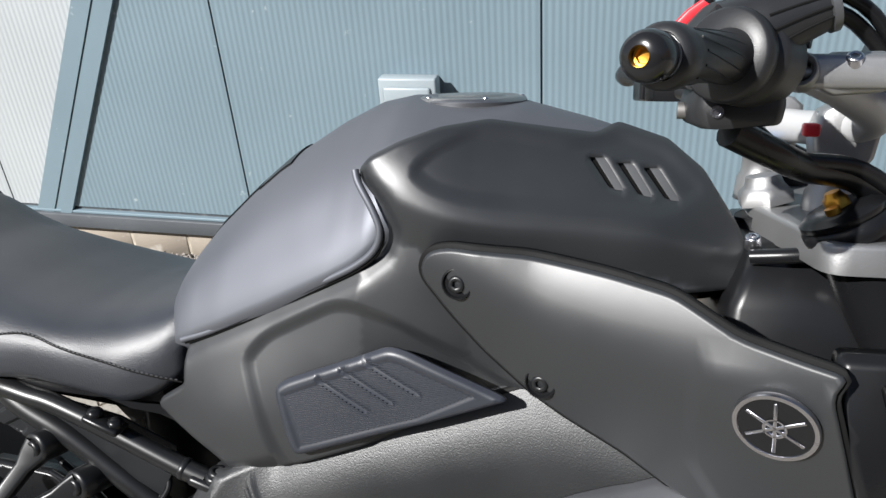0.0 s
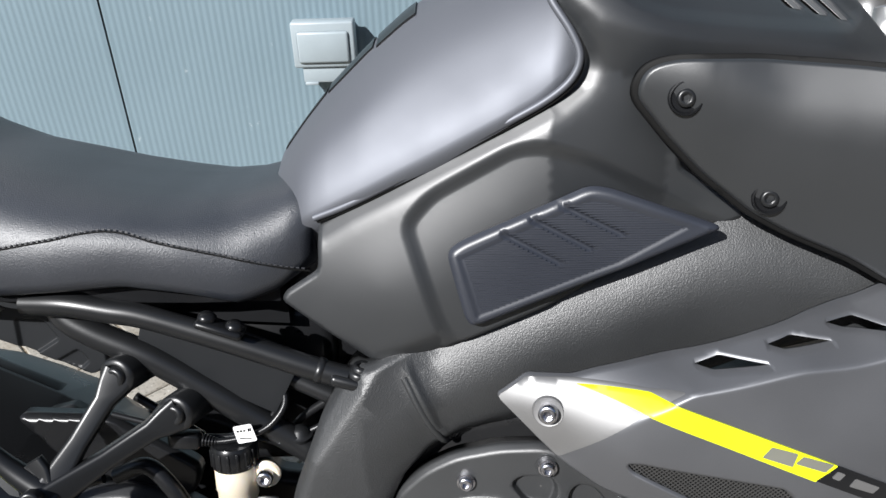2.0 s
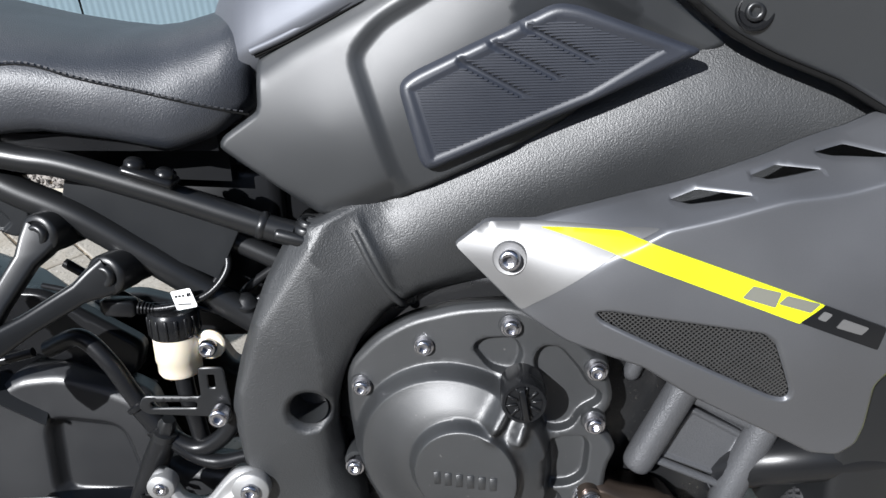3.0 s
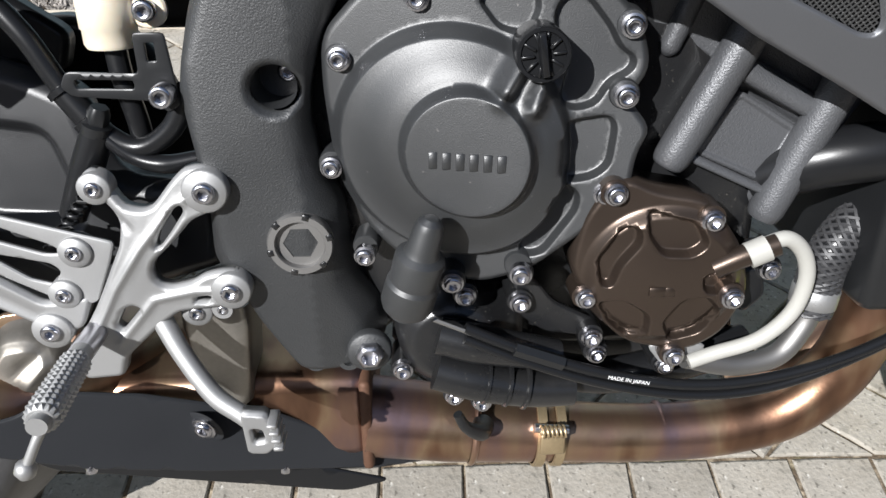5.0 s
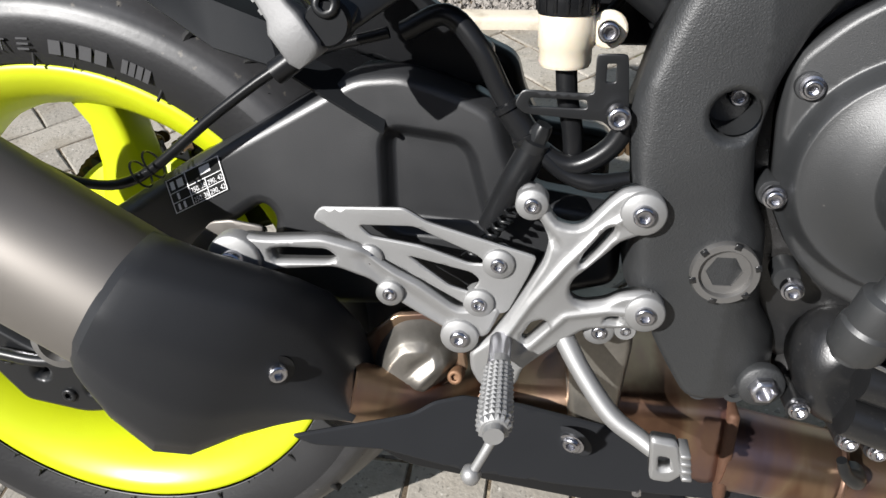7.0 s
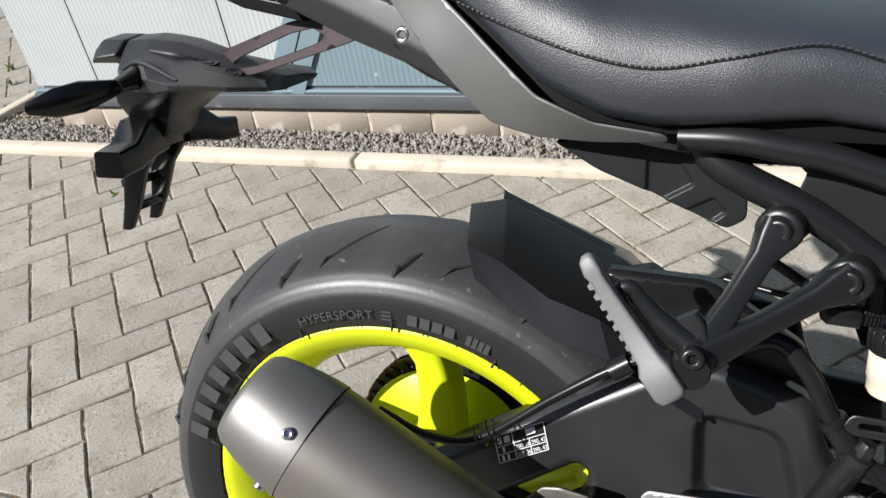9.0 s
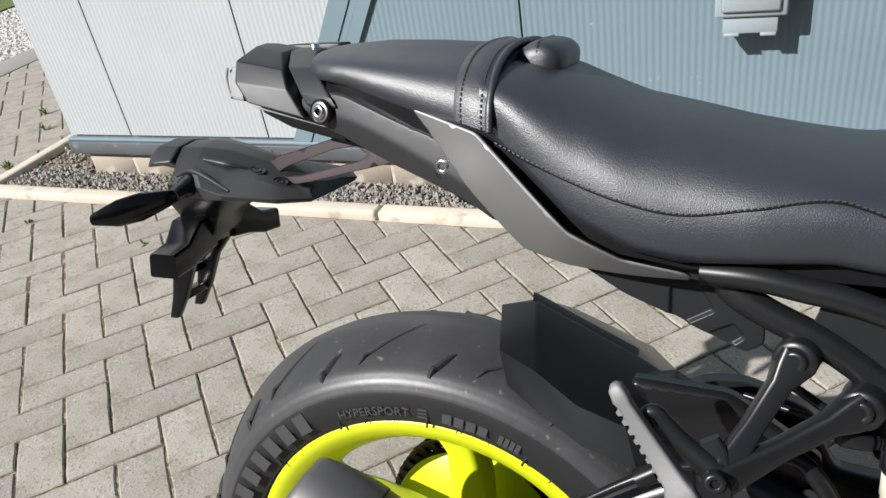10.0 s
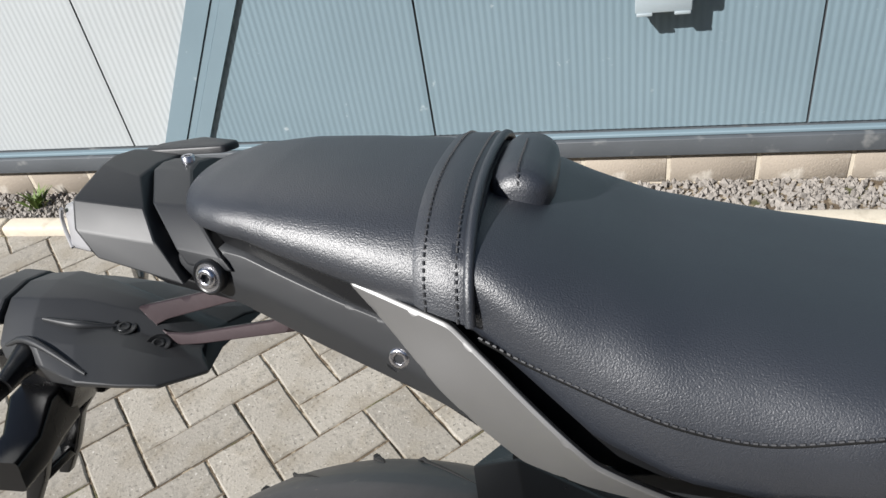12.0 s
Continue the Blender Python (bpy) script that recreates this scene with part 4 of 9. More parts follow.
frame_surf = total(shape([(.53, .72, .150), (.60, .70, .156), (.72, .76, .157), (.84, .84, .165), (.95, .79, .175), (.70, .69, .154), (.48, .62, .152), (.51, .65, .154), (.555, .60, .152), (.51, .55, .153), (.47, .50, .150), (.536, .468, .151), (.56, .42, .149), (.58, .367, .142), (.49, .40, .145), (.545, .52, .151)]), flank([(0.478, 0.50), (0.4745, 0.545), (0.4754, 0.5935), (0.4972, 0.6513), (0.535, 0.706), (0.5439, 0.7179), (0.56, 0.745)], 0.9, 0.003, 0.02), flank([(0.66, 0.684), (0.622, 0.676), (0.588, 0.657), (0.563, 0.631), (0.546, 0.595), (0.5385, 0.558), (0.541, 0.52), (0.555, 0.484), (0.558, 0.43), (0.575, 0.392), (0.582, 0.36)], 1.3, 0.006, 0.02), rail([(0.578, 0.726), (0.590, 0.700), (0.606, 0.660)], 0.003, 0.004), fold([(0.50, 0.675), (0.56, 0.694), (0.625, 0.724), (0.725, 0.764), (0.842, 0.806), (0.98, 0.80)], 0.55, 0.25, 0.030, 0.06, (0.54, 0.60)))
frame_ob = part("main_frame", panel(fillet(FRAME, 0.008, 3), frame_surf, 0.04, 0.006, 0.006, [circle(0.528, 0.577, 0.0158)]), CAST, bike, "black textured cast aluminium frame")
seam = spline([(0.5735, 0.7235), (0.5790, 0.7120), (0.5837, 0.7012), (0.5945, 0.6790), (0.6062, 0.6601)], 5)
part("frame_seam", tube([(x, -float(frame_surf(P([(x, z)]))[0]) + 0.0012, z) for x, z in seam], 0.0034, 10, 1), CAST, frame_ob, "raised seam across the frame")
part("frame_seal", tube([(x, -float(frame_surf(P([(x, z)]))[0]) + 0.0045, z) for x, z in ((0.592, 0.7425), (0.612, 0.7525), (0.640, 0.7665), (0.690, 0.788), (0.740, 0.809), (0.790, 0.8315), (0.824, 0.8465))], 0.0045, 12), DARK, bike, "black rubber seal between cover and frame")
part("frame_socket", lathe([(0.0152, -0.004), (0.0150, -0.035), (0.0, -0.036)], 32, facing((0.528, -0.150, 0.579))), CAST, frame_ob)
bolt(BOLT, (0.534, -0.118, 0.583), frame_ob, label="deep-set hex bolt", size=1.1)
ring = facing((0.536, -0.150, 0.468))
pv = part("pivot_nut", lathe([(0.023, -0.004), (0.0235, 0.003), (0.0225, 0.0055), (0.018, 0.0055), (0.0172, 0.004), (0.0172, 0.001), (0.0125, 0.001), (0.0125, -0.012), (0, -0.012)], 36, ring, hexes=(6, 7)), CAPM, bike, "bare metal swingarm pivot nut")
for k in range(6):
    part("nut_notch", box((0.0195, -0.0024, 0.003), (0.0240, 0.0024, 0.0060), 0.0004, ring @ Matrix.Rotation(radians(60 * k + 15), 4, "Z"), 1), ENGB, pv)
frb = facing((0.579, -0.137, 0.367), (0.05, -1, 0))
part("frame_lug", lathe([(0.0175, -0.004), (0.0175, 0.003), (0.016, 0.005), (0.0, 0.005)], 28, frb), CAST, frame_ob)
part("frame_nut", lathe([(0, 0.004), (0.011, 0.004), (0.011, 0.010), (0.009, 0.012), (0.0065, 0.0125), (0.006, 0.006), (0, 0.006)], 24, frb, hexes=(1, 2, 3, 5)), CHROME, frame_ob)

# -- engine: clutch side --
CASE = fillet([(0.558, 0.575), (0.559, 0.609), (0.586, 0.637), (0.612, 0.653), (0.65, 0.664), (0.69, 0.668), (0.728, 0.652), (0.758, 0.622), (0.766, 0.592), (0.752, 0.574), (0.769, 0.556), (0.760, 0.540), (0.757, 0.512), (0.731, 0.487), (0.694, 0.455), (0.66, 0.440), (0.634, 0.444), (0.602, 0.455), (0.581, 0.477), (0.563, 0.514)], 0.012)
pockets = [[(0.705, 0.625), (0.711, 0.636), (0.725, 0.635), (0.740, 0.617), (0.746, 0.605), (0.755, 0.600), (0.754, 0.592), (0.740, 0.584), (0.733, 0.571), (0.719, 0.567), (0.710, 0.572), (0.715, 0.595), (0.708, 0.612)],
           [(0.711, 0.556), (0.719, 0.560), (0.741, 0.564), (0.746, 0.558), (0.743, 0.532), (0.733, 0.524), (0.718, 0.521), (0.711, 0.526)],
           [(0.706, 0.516), (0.718, 0.518), (0.725, 0.513), (0.724, 0.502), (0.703, 0.470), (0.692, 0.467), (0.687, 0.472), (0.702, 0.497)],
           [(0.659, 0.633), (0.667, 0.640), (0.691, 0.642), (0.697, 0.630), (0.690, 0.612), (0.672, 0.616)]]


def dome(cx, cz, r, h, soft):
    def f(p):
        d = (r - np.hypot(p[:, 0] - cx, p[:, 1] - cz)) / soft
        t = np.clip(d + 0.5, 0, 1)
        return h * t * t * (3 - 2 * t)
    f.lines = [(circle(cx, cz, r, 48), tuple(soft * k for k in (0.0, 0.17, 0.34, 0.5, -0.17, -0.34, -0.5)), True)]
    return f


clutch_surf = total(shape([(.56, .60, .138), (.69, .66, .162), (.76, .60, .176), (.69, .46, .178), (.60, .46, .145), (.65, .54, .162)]), dome(0.641, 0.541, 0.075, 0.015, 0.009), dome(0.647, 0.544, 0.058, 0.012, 0.036), dome(0.650, 0.545, 0.0400, 0.011, 0.006), *[sunk(fillet(q, 0.006, 3), 0.008, 0.0035) for q in pockets], rail([(0.672, 0.585), (0.685, 0.604)], 0.014, 0.006), rail([(0.690, 0.575), (0.697, 0.592)], 0.012, 0.006))
clutch = part("clutch_cover", panel(CASE, clutch_surf, 0.02, 0.005, 0.0028), COVER, bike, "black clutch cover with domed centre")
# black here carries the deep shadow between frame and clutch cover
part("crankcase", panel(fillet([(0.49, 0.60), (0.51, 0.67), (0.57, 0.69), (0.63, 0.685), (0.73, 0.68), (0.79, 0.64), (0.86, 0.52), (0.87, 0.42), (0.82, 0.36), (0.66, 0.34), (0.60, 0.37), (0.52, 0.38), (0.49, 0.45)], 0.02), shape([(.49, .6, .095), (.49, .45, .095), (.56, .6, .112), (.72, .66, .13), (.85, .5, .15), (.82, .38, .13), (.62, .38, .11), (.7, .5, .14)]), 0.08, 0.012, 0.014), ENGB, bike, "crankcase, blackened for the deep shade behind the covers")
for c, me in (((0.622, -0.153, 0.633), BOLT_W), ((0.688, -0.165, 0.652), BOLT_W), ((0.749, -0.183, 0.578), BOLT_W), ((0.741, -0.184, 0.514), BOLT_W), ((0.751, -0.176, 0.619), BOLT_W), ((0.571, -0.144, 0.595), BOLT_W), ((0.561, -0.145, 0.522), BOLT_W), ((0.581, -0.155, 0.459), BOLT_W), ((0.687, -0.193, 0.461), BOLT_W)):
    o = float(clutch_surf(P([(c[0], c[2])]))[0]) + 0.001
    part("bolt_boss", lathe([(0.0100, -0.02), (0.0096, 0.0), (0.0088, 0.0015), (0.0, 0.0015)], 24, facing((c[0], -min(o, -c[1] - 0.004), c[2]), (-0.1, -1, 0))), COVER, clutch)
    bolt(me, (c[0], c[1], c[2]), clutch, (-0.1, -1, 0))
fm = facing((0.694, -0.196, 0.607), (-0.05, -1, 0.05))
fill = part("oil_filler", lathe([(0.0165, -0.03), (0.0165, 0.002), (0.0155, 0.004), (0.0135, 0.004), (0.0128, 0.0025), (0, 0.0025)], 32, fm), BLACKP, bike, "black ribbed oil filler plug")
grip_m = fm @ Matrix.Rotation(radians(8), 4, "Z")
part("filler_grip", loft([fillet([(-w, -l, z), (w, -l, z), (w, l, z), (-w, l, z)], 0.0008, 2) for z, w, l in ((0.002, 0.0030, 0.0132), (0.007, 0.0024, 0.0126), (0.0085, 0.0018, 0.0118))]), BLACKP, fill).matrix_basis = grip_m
for k in range(10):
    a = 2 * math.pi * k / 10
    part("filler_rib", box((-0.0009, 0.0052, 0.002), (0.0009, 0.0132, 0.0046), 0.0004, grip_m @ Matrix.Rotation(a + 0.31, 4, "Z"), 1), BLACKP, fill)
# raised maker's mark, as plain bars
for k in range(6):
    x = 0.6265 + k * 0.0083
    o = float(clutch_surf(P([(x + 0.003, 0.543)]))[0])
    part("raised_mark", box((x, -o - 0.0009, 0.5375), (x + 0.0055, -o + 0.002, 0.5485), 0.0004, None, 1), COVER, clutch)
part("cable_lever_boss", lathe([(0, -0.004), (0.004, -0.003), (0.0072, 0.0), (0.0088, 0.004), (0.0100, 0.020), (0.0112, 0.024), (0.0150, 0.027), (0.0155, 0.030), (0.0150, 0.047), (0.0165, 0.050), (0.0168, 0.066), (0.0150, 0.071), (0.010, 0.073), (0.010, 0.077), (0, 0.077)], 32, facing((0.627, -0.209, 0.508), (-0.019, 0.014, -0.074)) @ Matrix.Diagonal((1.08, 1.08, 1.0, 1.0))), COVER, clutch, "black turned clutch lever housing", 25)

# generator-side round cover in bronze
GEN = fillet([(0.722, 0.462), (0.728, 0.497), (0.744, 0.522), (0.756, 0.526), (0.772, 0.518), (0.807, 0.514), (0.833, 0.478), (0.842, 0.446), (0.831, 0.412), (0.808, 0.394), (0.765, 0.400), (0.734, 0.430)], 0.012)
gen_p = [[(0.738, 0.470), (0.752, 0.494), (0.762, 0.496), (0.764, 0.486), (0.752, 0.468), (0.748, 0.452), (0.741, 0.453)], [(0.768, 0.506), (0.798, 0.500), (0.806, 0.486), (0.797, 0.478), (0.778, 0.478), (0.768, 0.492)], [(0.741, 0.438), (0.757, 0.441), (0.775, 0.430), (0.776, 0.413), (0.764, 0.408), (0.75, 0.421)], [(0.785, 0.424), (0.795, 0.443), (0.812, 0.446), (0.824, 0.432), (0.814, 0.412), (0.795, 0.405)], [(0.806, 0.463), (0.82, 0.466), (0.827, 0.458), (0.822, 0.45), (0.809, 0.45)]]
gen_surf = total(shape([(.722, .46, .185), (.75, .52, .19), (.84, .45, .2), (.78, .40, .19), (.78, .46, .197)]), dome(0.782, 0.457, 0.048, 0.008, 0.012), *[sunk(fillet(q, 0.005, 3), 0.0085, 0.004) for q in gen_p])
gen = part("pump_cover", panel(GEN, gen_surf, 0.04, 0.004, 0.0026), BRONZE, bike, "bronze-painted round engine cover")
for x, z in ((0.746, 0.517), (0.807, 0.502), (0.733, 0.440), (0.826, 0.448), (0.798, 0.3935)):
    o = float(gen_surf(P([(x, z)]))[0])
    part("bolt_boss", lathe([(0.0098, -0.02), (0.0094, 0.0), (0.0, 0.0005)], 24, facing((x, -o - 0.001, z))), BRONZE, gen)
    bolt(BOLT_W, (x, -o - 0.003, z), gen)
for k, w in enumerate((0.011, 0.007, 0.007)):
    part("raised_mark", box((0.7715 + k * 0.0105, -float(gen_surf(P([(0.782, 0.451)]))[0]) - 0.0008, 0.4475), (0.7715 + k * 0.0105 + w, -0.2, 0.4545), 0.0003, None, 1), BRONZE, gen)
part("hose_stub", tube([(0.812, -0.205, 0.468), (0.83, -0.207, 0.478), (0.85, -0.208, 0.486)], 0.0075), BRONZE, gen)

# cylinder block
BLOCKM = mat("rough_grey_block_casting", (0.075, 0.077, 0.082), 0.46, 0.35, 0.9, 800, 0.00045, 0.3, spec=0.6)
cyl_surf = total(shape([(.77, .55, .135), (.80, .66, .15), (.93, .60, .16), (.86, .49, .15), (.85, .58, .15)]), sunk(fillet([(0.838, 0.573), (0.884, 0.546), (0.868, 0.503), (0.816, 0.535)], 0.005, 2), 0.005, 0.006), rail([(0.826, 0.590), (0.90, 0.548)], 0.0035, 0.011), rail([(0.80, 0.541), (0.868, 0.502)], 0.004, 0.005), sunk(fillet([(0.790, 0.604), (0.814, 0.591), (0.795, 0.556)], 0.003, 2), 0.007, 0.006))
cyl = part("cylinder_block", panel(fillet([(0.755, 0.54), (0.77, 0.64), (0.80, 0.69), (0.95, 0.69), (0.95, 0.61), (0.895, 0.53), (0.864, 0.482), (0.79, 0.515)], 0.01), cyl_surf, 0.12, 0.008, 0.005), BLOCKM, bike, "rough grey cast cylinder block")
bplate = fillet([(0.8315, 0.5735), (0.8765, 0.5470), (0.8580, 0.5075), (0.8055, 0.5315)], 0.003, 2)
part("block_plate", panel(bplate, total(flat(0.1575), sunk(fillet([(0.8320, 0.5690), (0.8710, 0.5450), (0.8560, 0.5130), (0.8110, 0.5330)], 0.003, 2), 0.0015, 0.003)), 0.010, 0.002, 0.005), BLOCKM, cyl)
for a, b, w in (((0.832, 0.5885), (0.897, 0.5535), 0.0095), ((0.8040, 0.5290), (0.8600, 0.5030), 0.0035)):
    a, b = Vector((a[0], -0.1585, a[1])), Vector((b[0], -0.1600, b[1]))
    part("block_rib", tube([a, (a + b) / 2, b], w, 14, 3, flat_z=0.7), BLOCKM, cyl)
for a, b in (((0.846, -0.165, 0.65), (0.7905, -0.160, 0.5294)), ((0.912, -0.168, 0.632), (0.8624, -0.160, 0.4902)), ((0.80, -0.15, 0.645), (0.785, -0.145, 0.60))):
    a, b, r = Vector(a), Vector(b), 0.0125 if a[0] > 0.81 else 0.007
    part("bolt_tunnel", tube([a, (a + b) / 2, b, b + (b - a).normalized() * 0.006], [r, r, r, r * 0.4], 16), BLOCKM, cyl)

RUSTB = bolt_mesh("rusty_bolt", 0.0062, 0.008, mat("rusty_bolt_steel", (0.20, 0.11, 0.06), 0.6, 0.4, 0.5, 600, 0.0002, 0.3), 0.5)

# -- exhaust --
HEAT = mat("heat_tinted_steel", (0.34, 0.20, 0.12), 0.34, 0.95, 0.4, 300, 0.00008, 0.35, big=18)
nt, lk = HEAT.node_tree.nodes, HEAT.node_tree.links
cr, nz, co = nt.new("ShaderNodeValToRGB"), nt.new("ShaderNodeTexNoise"), nt.new("ShaderNodeTexCoord")
mp_ = nt.new("ShaderNodeMapping")
mp_.inputs["Scale"].default_value = (14, 5, 5)
nz.inputs["Scale"].default_value, nz.inputs["Detail"].default_value = 1.0, 4
for p, c in ((0.30, (0.10, 0.058, 0.040, 1)), (0.41, (0.22, 0.125, 0.080, 1)), (0.48, (0.36, 0.25, 0.16, 1)), (0.56, (0.30, 0.185, 0.140, 1)), (0.64, (0.22, 0.15, 0.155, 1)), (0.74, (0.14, 0.085, 0.070, 1))):
    e = cr.color_ramp.elements.new(p)
    e.color = c
cr.color_ramp.elements.remove(cr.color_ramp.elements[0])
cr.color_ramp.elements.remove(cr.color_ramp.elements[-1])
lk.new(co.outputs["Object"], mp_.inputs[0]), lk.new(mp_.outputs[0], nz.inputs[0]), lk.new(nz.outputs[0], cr.inputs[0])
lk.new(cr.outputs[0], nt["Principled BSDF"].inputs["Base Color"])
pipe = part("exhaust_pipe", tube([(0.57, -0.085, 0.262), (0.645, -0.085, 0.250), (0.74, -0.086, 0.238), (0.83, -0.088, 0.234), (0.90, -0.09, 0.241), (0.955, -0.092, 0.262), (0.992, -0.095, 0.31), (1.005, -0.10, 0.38), (1.03, -0.10, 0.46), (1.05, -0.09, 0.55)], [0.037, 0.035, 0.028, 0.0265, 0.0265, 0.0265, 0.0265, 0.0265, 0.0265, 0.0265], 28), HEAT, bike, "heat-tinted steel exhaust collector")
part("exhaust_pipe", tube([(0.93, -0.03, 0.235), (1.0, -0.035, 0.28), (1.05, -0.04, 0.38), (1.08, -0.04, 0.55)], 0.0255, 20), HEAT, bike, "heat-tinted steel exhaust pipe")
for x, r in ((0.665, 0.0365), (0.838, 0.0275)):
    part("weld_bead", lathe([(r - 0.002, -0.003), (r, -0.0015), (r + 0.0005, 0), (r, 0.0015), (r - 0.002, 0.003)], 28, facing((x, -0.086, 0.248 if x < 0.7 else 0.2342), (1, 0, -0.12 if x < 0.7 else 0))), HEAT, pipe)
BRASSY = mat("heat_stained_clamp", (0.36, 0.28, 0.17), 0.42, 0.8, 0.5, 300, 0.0001, 0.3)
for dx in (-0.0085, 0.0085):
    part("pipe_clamp", lathe([(0.030, -0.0045), (0.0325, -0.004), (0.0325, 0.004), (0.030, 0.0045)], 28, facing((0.733 + dx, -0.086, 0.2385), (1, 0, -0.08)), closed=True), BRASSY, pipe, "heat-stained clamp band")
part("clamp_bridge", box((0.722, -0.122, 0.240), (0.744, -0.112, 0.262), 0.002), BRASSY, pipe)
cs = bmesh.new()
tube([(0.722 + 0.0006 * i, -0.121 + 0.0055 * math.cos(i * 1.0), 0.266 + 0.0055 * math.sin(i * 1.0)) for i in range(38)], 0.0011, 6, 1, cs)
part("clamp_spring", cs, BRASSY, pipe)
part("clamp_bolt", tube([(0.718, -0.112, 0.263), (0.748, -0.113, 0.261)], 0.004, 8, 1), CHROME, pipe)
part("lambda_sensor", tube([(0.672, -0.112, 0.268), (0.668, -0.130, 0.276), (0.655, -0.140, 0.29), (0.648, -0.142, 0.305)], [0.010, 0.008, 0.005, 0.004], 12), STEELB, pipe, "exhaust sensor with lead")
cat = part("silencer_box", box((0.30, -0.115, 0.235), (0.575, 0.08, 0.325), 0.016, None, 3), HEAT, bike, "heat-stained steel collector box")
part("box_seam", box((0.566, -0.120, 0.228), (0.576, 0.08, 0.322), 0.004), mat("rusted_weld_flange", (0.10, 0.05, 0.03), 0.7, 0.4, 0.6, 300, 0.0003, 0.4), cat, "rusty welded flange")
part("exhaust_pipe", tube([(0.39, -0.03, 0.315), (0.350, -0.09, 0.318), (0.308, -0.14, 0.330), (0.262, -0.168, 0.355)], 0.024, 20), HEAT, bike, "heat-tinted link pipe to the silencer")
GUARD = fillet([(0.231, 0.3415), (0.300, 0.3425), (0.318, 0.3435), (0.334, 0.3505), (0.355, 0.3515), (0.400, 0.3375), (0.494, 0.2965), (0.540, 0.2655), (0.576, 0.2367), (0.6241, 0.2129), (0.5804, 0.2200), (0.444, 0.2600), (0.358, 0.2895), (0.2972, 0.3185), (0.2467, 0.3313)], 0.004, 3)
guard_surf = lambda p: 0.211 - (0.3488 * (p[:, 0] - 0.231) + 0.2343 * (p[:, 1] - 0.343)) / 0.9074 * 1.0
guard = part("heat_guard", panel(GUARD, guard_surf, 0.003, 0.002, 0.012), GUARDM, bike, "matt black exhaust heat guard")
bolt(BOLT_BIG, (0.442, -0.143, 0.300), guard, (-0.3, -1, -0.2), size=0.85)
part("guard_dish", lathe([(0.0175, 0.0002), (0.0150, 0.0012), (0.0120, 0.0010), (0, 0.0008)], 28, facing((0.442, -0.1412, 0.300), (-0.37, -0.9, -0.23))), GUARDM, guard)
for x, z in ((0.36, 0.2885), (0.50, 0.2435)):
    bolt(BOLT, (x, -float(guard_surf(P([(x, z)]))[0]) + 0.004, z - 0.001), guard, (0, -0.4, -1), size=0.7)
guard_low = panel(fillet([(0.2, 0.30), (0.28, 0.315), (0.45, 0.256), (0.59, 0.216), (0.55, 0.205), (0.3, 0.24)], 0.01), flat(0.12), 0.003, 0.001, 0.02)
part("guard_underside", guard_low, BLACKP, guard)

# silencer
AX0, ad = Vector((0.0, -0.2117, 0.5301)), Vector((0.84686, -0.0016, -0.53181)).normalized()

au = Vector((-ad.z, 0, ad.x)).normalized()
ar = Vector((0, -1, 0))


def oval(c, a, b, n=36, pw=0.93):
    out = []
    for k in range(n):
        t = 2 * math.pi * k / n
        ct, st = math.cos(t), math.sin(t)
        out.append(tuple(c + au * (math.copysign(abs(ct) ** pw, ct) * a) + ar * (math.copysign(abs(st) ** pw, st) * b)))
    return out


sleeve = part("silencer", loft([oval(AX0 + ad * s, a, b) for s, a, b in ((-0.026, 0.0522, 0.0522), (-0.01, 0.0526, 0.0526), (0.06, 0.0526, 0.0526), (0.165, 0.0522, 0.0522))]), TITAN, bike, "brushed titanium silencer with steel end cap")
part("end_cap", loft([oval(AX0 + ad * s, a, b) for s, a, b in ((-0.060, 0.030, 0.030), (-0.088, 0.031, 0.031), (-0.091, 0.033, 0.033), (-0.091, 0.0385, 0.0385), (-0.085, 0.0425, 0.0425), (-0.068, 0.0472, 0.0472), (-0.050, 0.0506, 0.0506), (-0.034, 0.0527, 0.0527), (-0.0225, 0.0532, 0.0532))]), CAPM, sleeve, "brushed steel end cap")
part("cap_band", loft([oval(AX0 + ad * s, a, a - 0.001) for s, a in ((-0.0240, 0.0527), (-0.0227, 0.0539), (-0.0217, 0.0524))]), DARK, sleeve)
for t in (0.9, 2.25):
    c = AX0 - ad * 0.036 + au * (math.cos(t) * 0.0522) + ar * (math.sin(t) * 0.0522)
    bolt(BOLT, c, sleeve, au * math.cos(t) + ar * math.sin(t), "rivet", size=0.8)
CAPSEC = []
for st, up, dn, ou in ((0.140, 0.0545, -0.0545, 0.0535), (0.147, 0.059, -0.060, 0.058), (0.156, 0.062, -0.068, 0.0585), (0.178, 0.065, -0.088, 0.055), (0.215, 0.070, -0.112, 0.044), (0.24, 0.067, -0.113, 0.029), (0.265, 0.057, -0.087, 0.010), (0.30, 0.030, -0.053, -0.010), (0.332, -0.002, -0.026, -0.022)):
    c, mid, hh = AX0 + ad * st, (up + dn) / 2, (up - dn) / 2
    pts = [c + au * (mid + hh * q) + ar * (ou - 0.052 + 0.052 * o) for q, o in ((1.0, 0.0), (0.88, 0.52), (0.45, 0.92), (-0.05, 1.0), (-0.55, 0.82), (-0.93, 0.42), (-1.0, -0.2), (-0.5, -0.8), (0.5, -0.8), (0.95, -0.4))]
    CAPSEC.append(fillet([tuple(q) for q in pts], 0.008, 3))
cap = part("silencer_shroud", loft(CAPSEC), GUARDM, bike, "matt black plastic silencer shroud", 25)
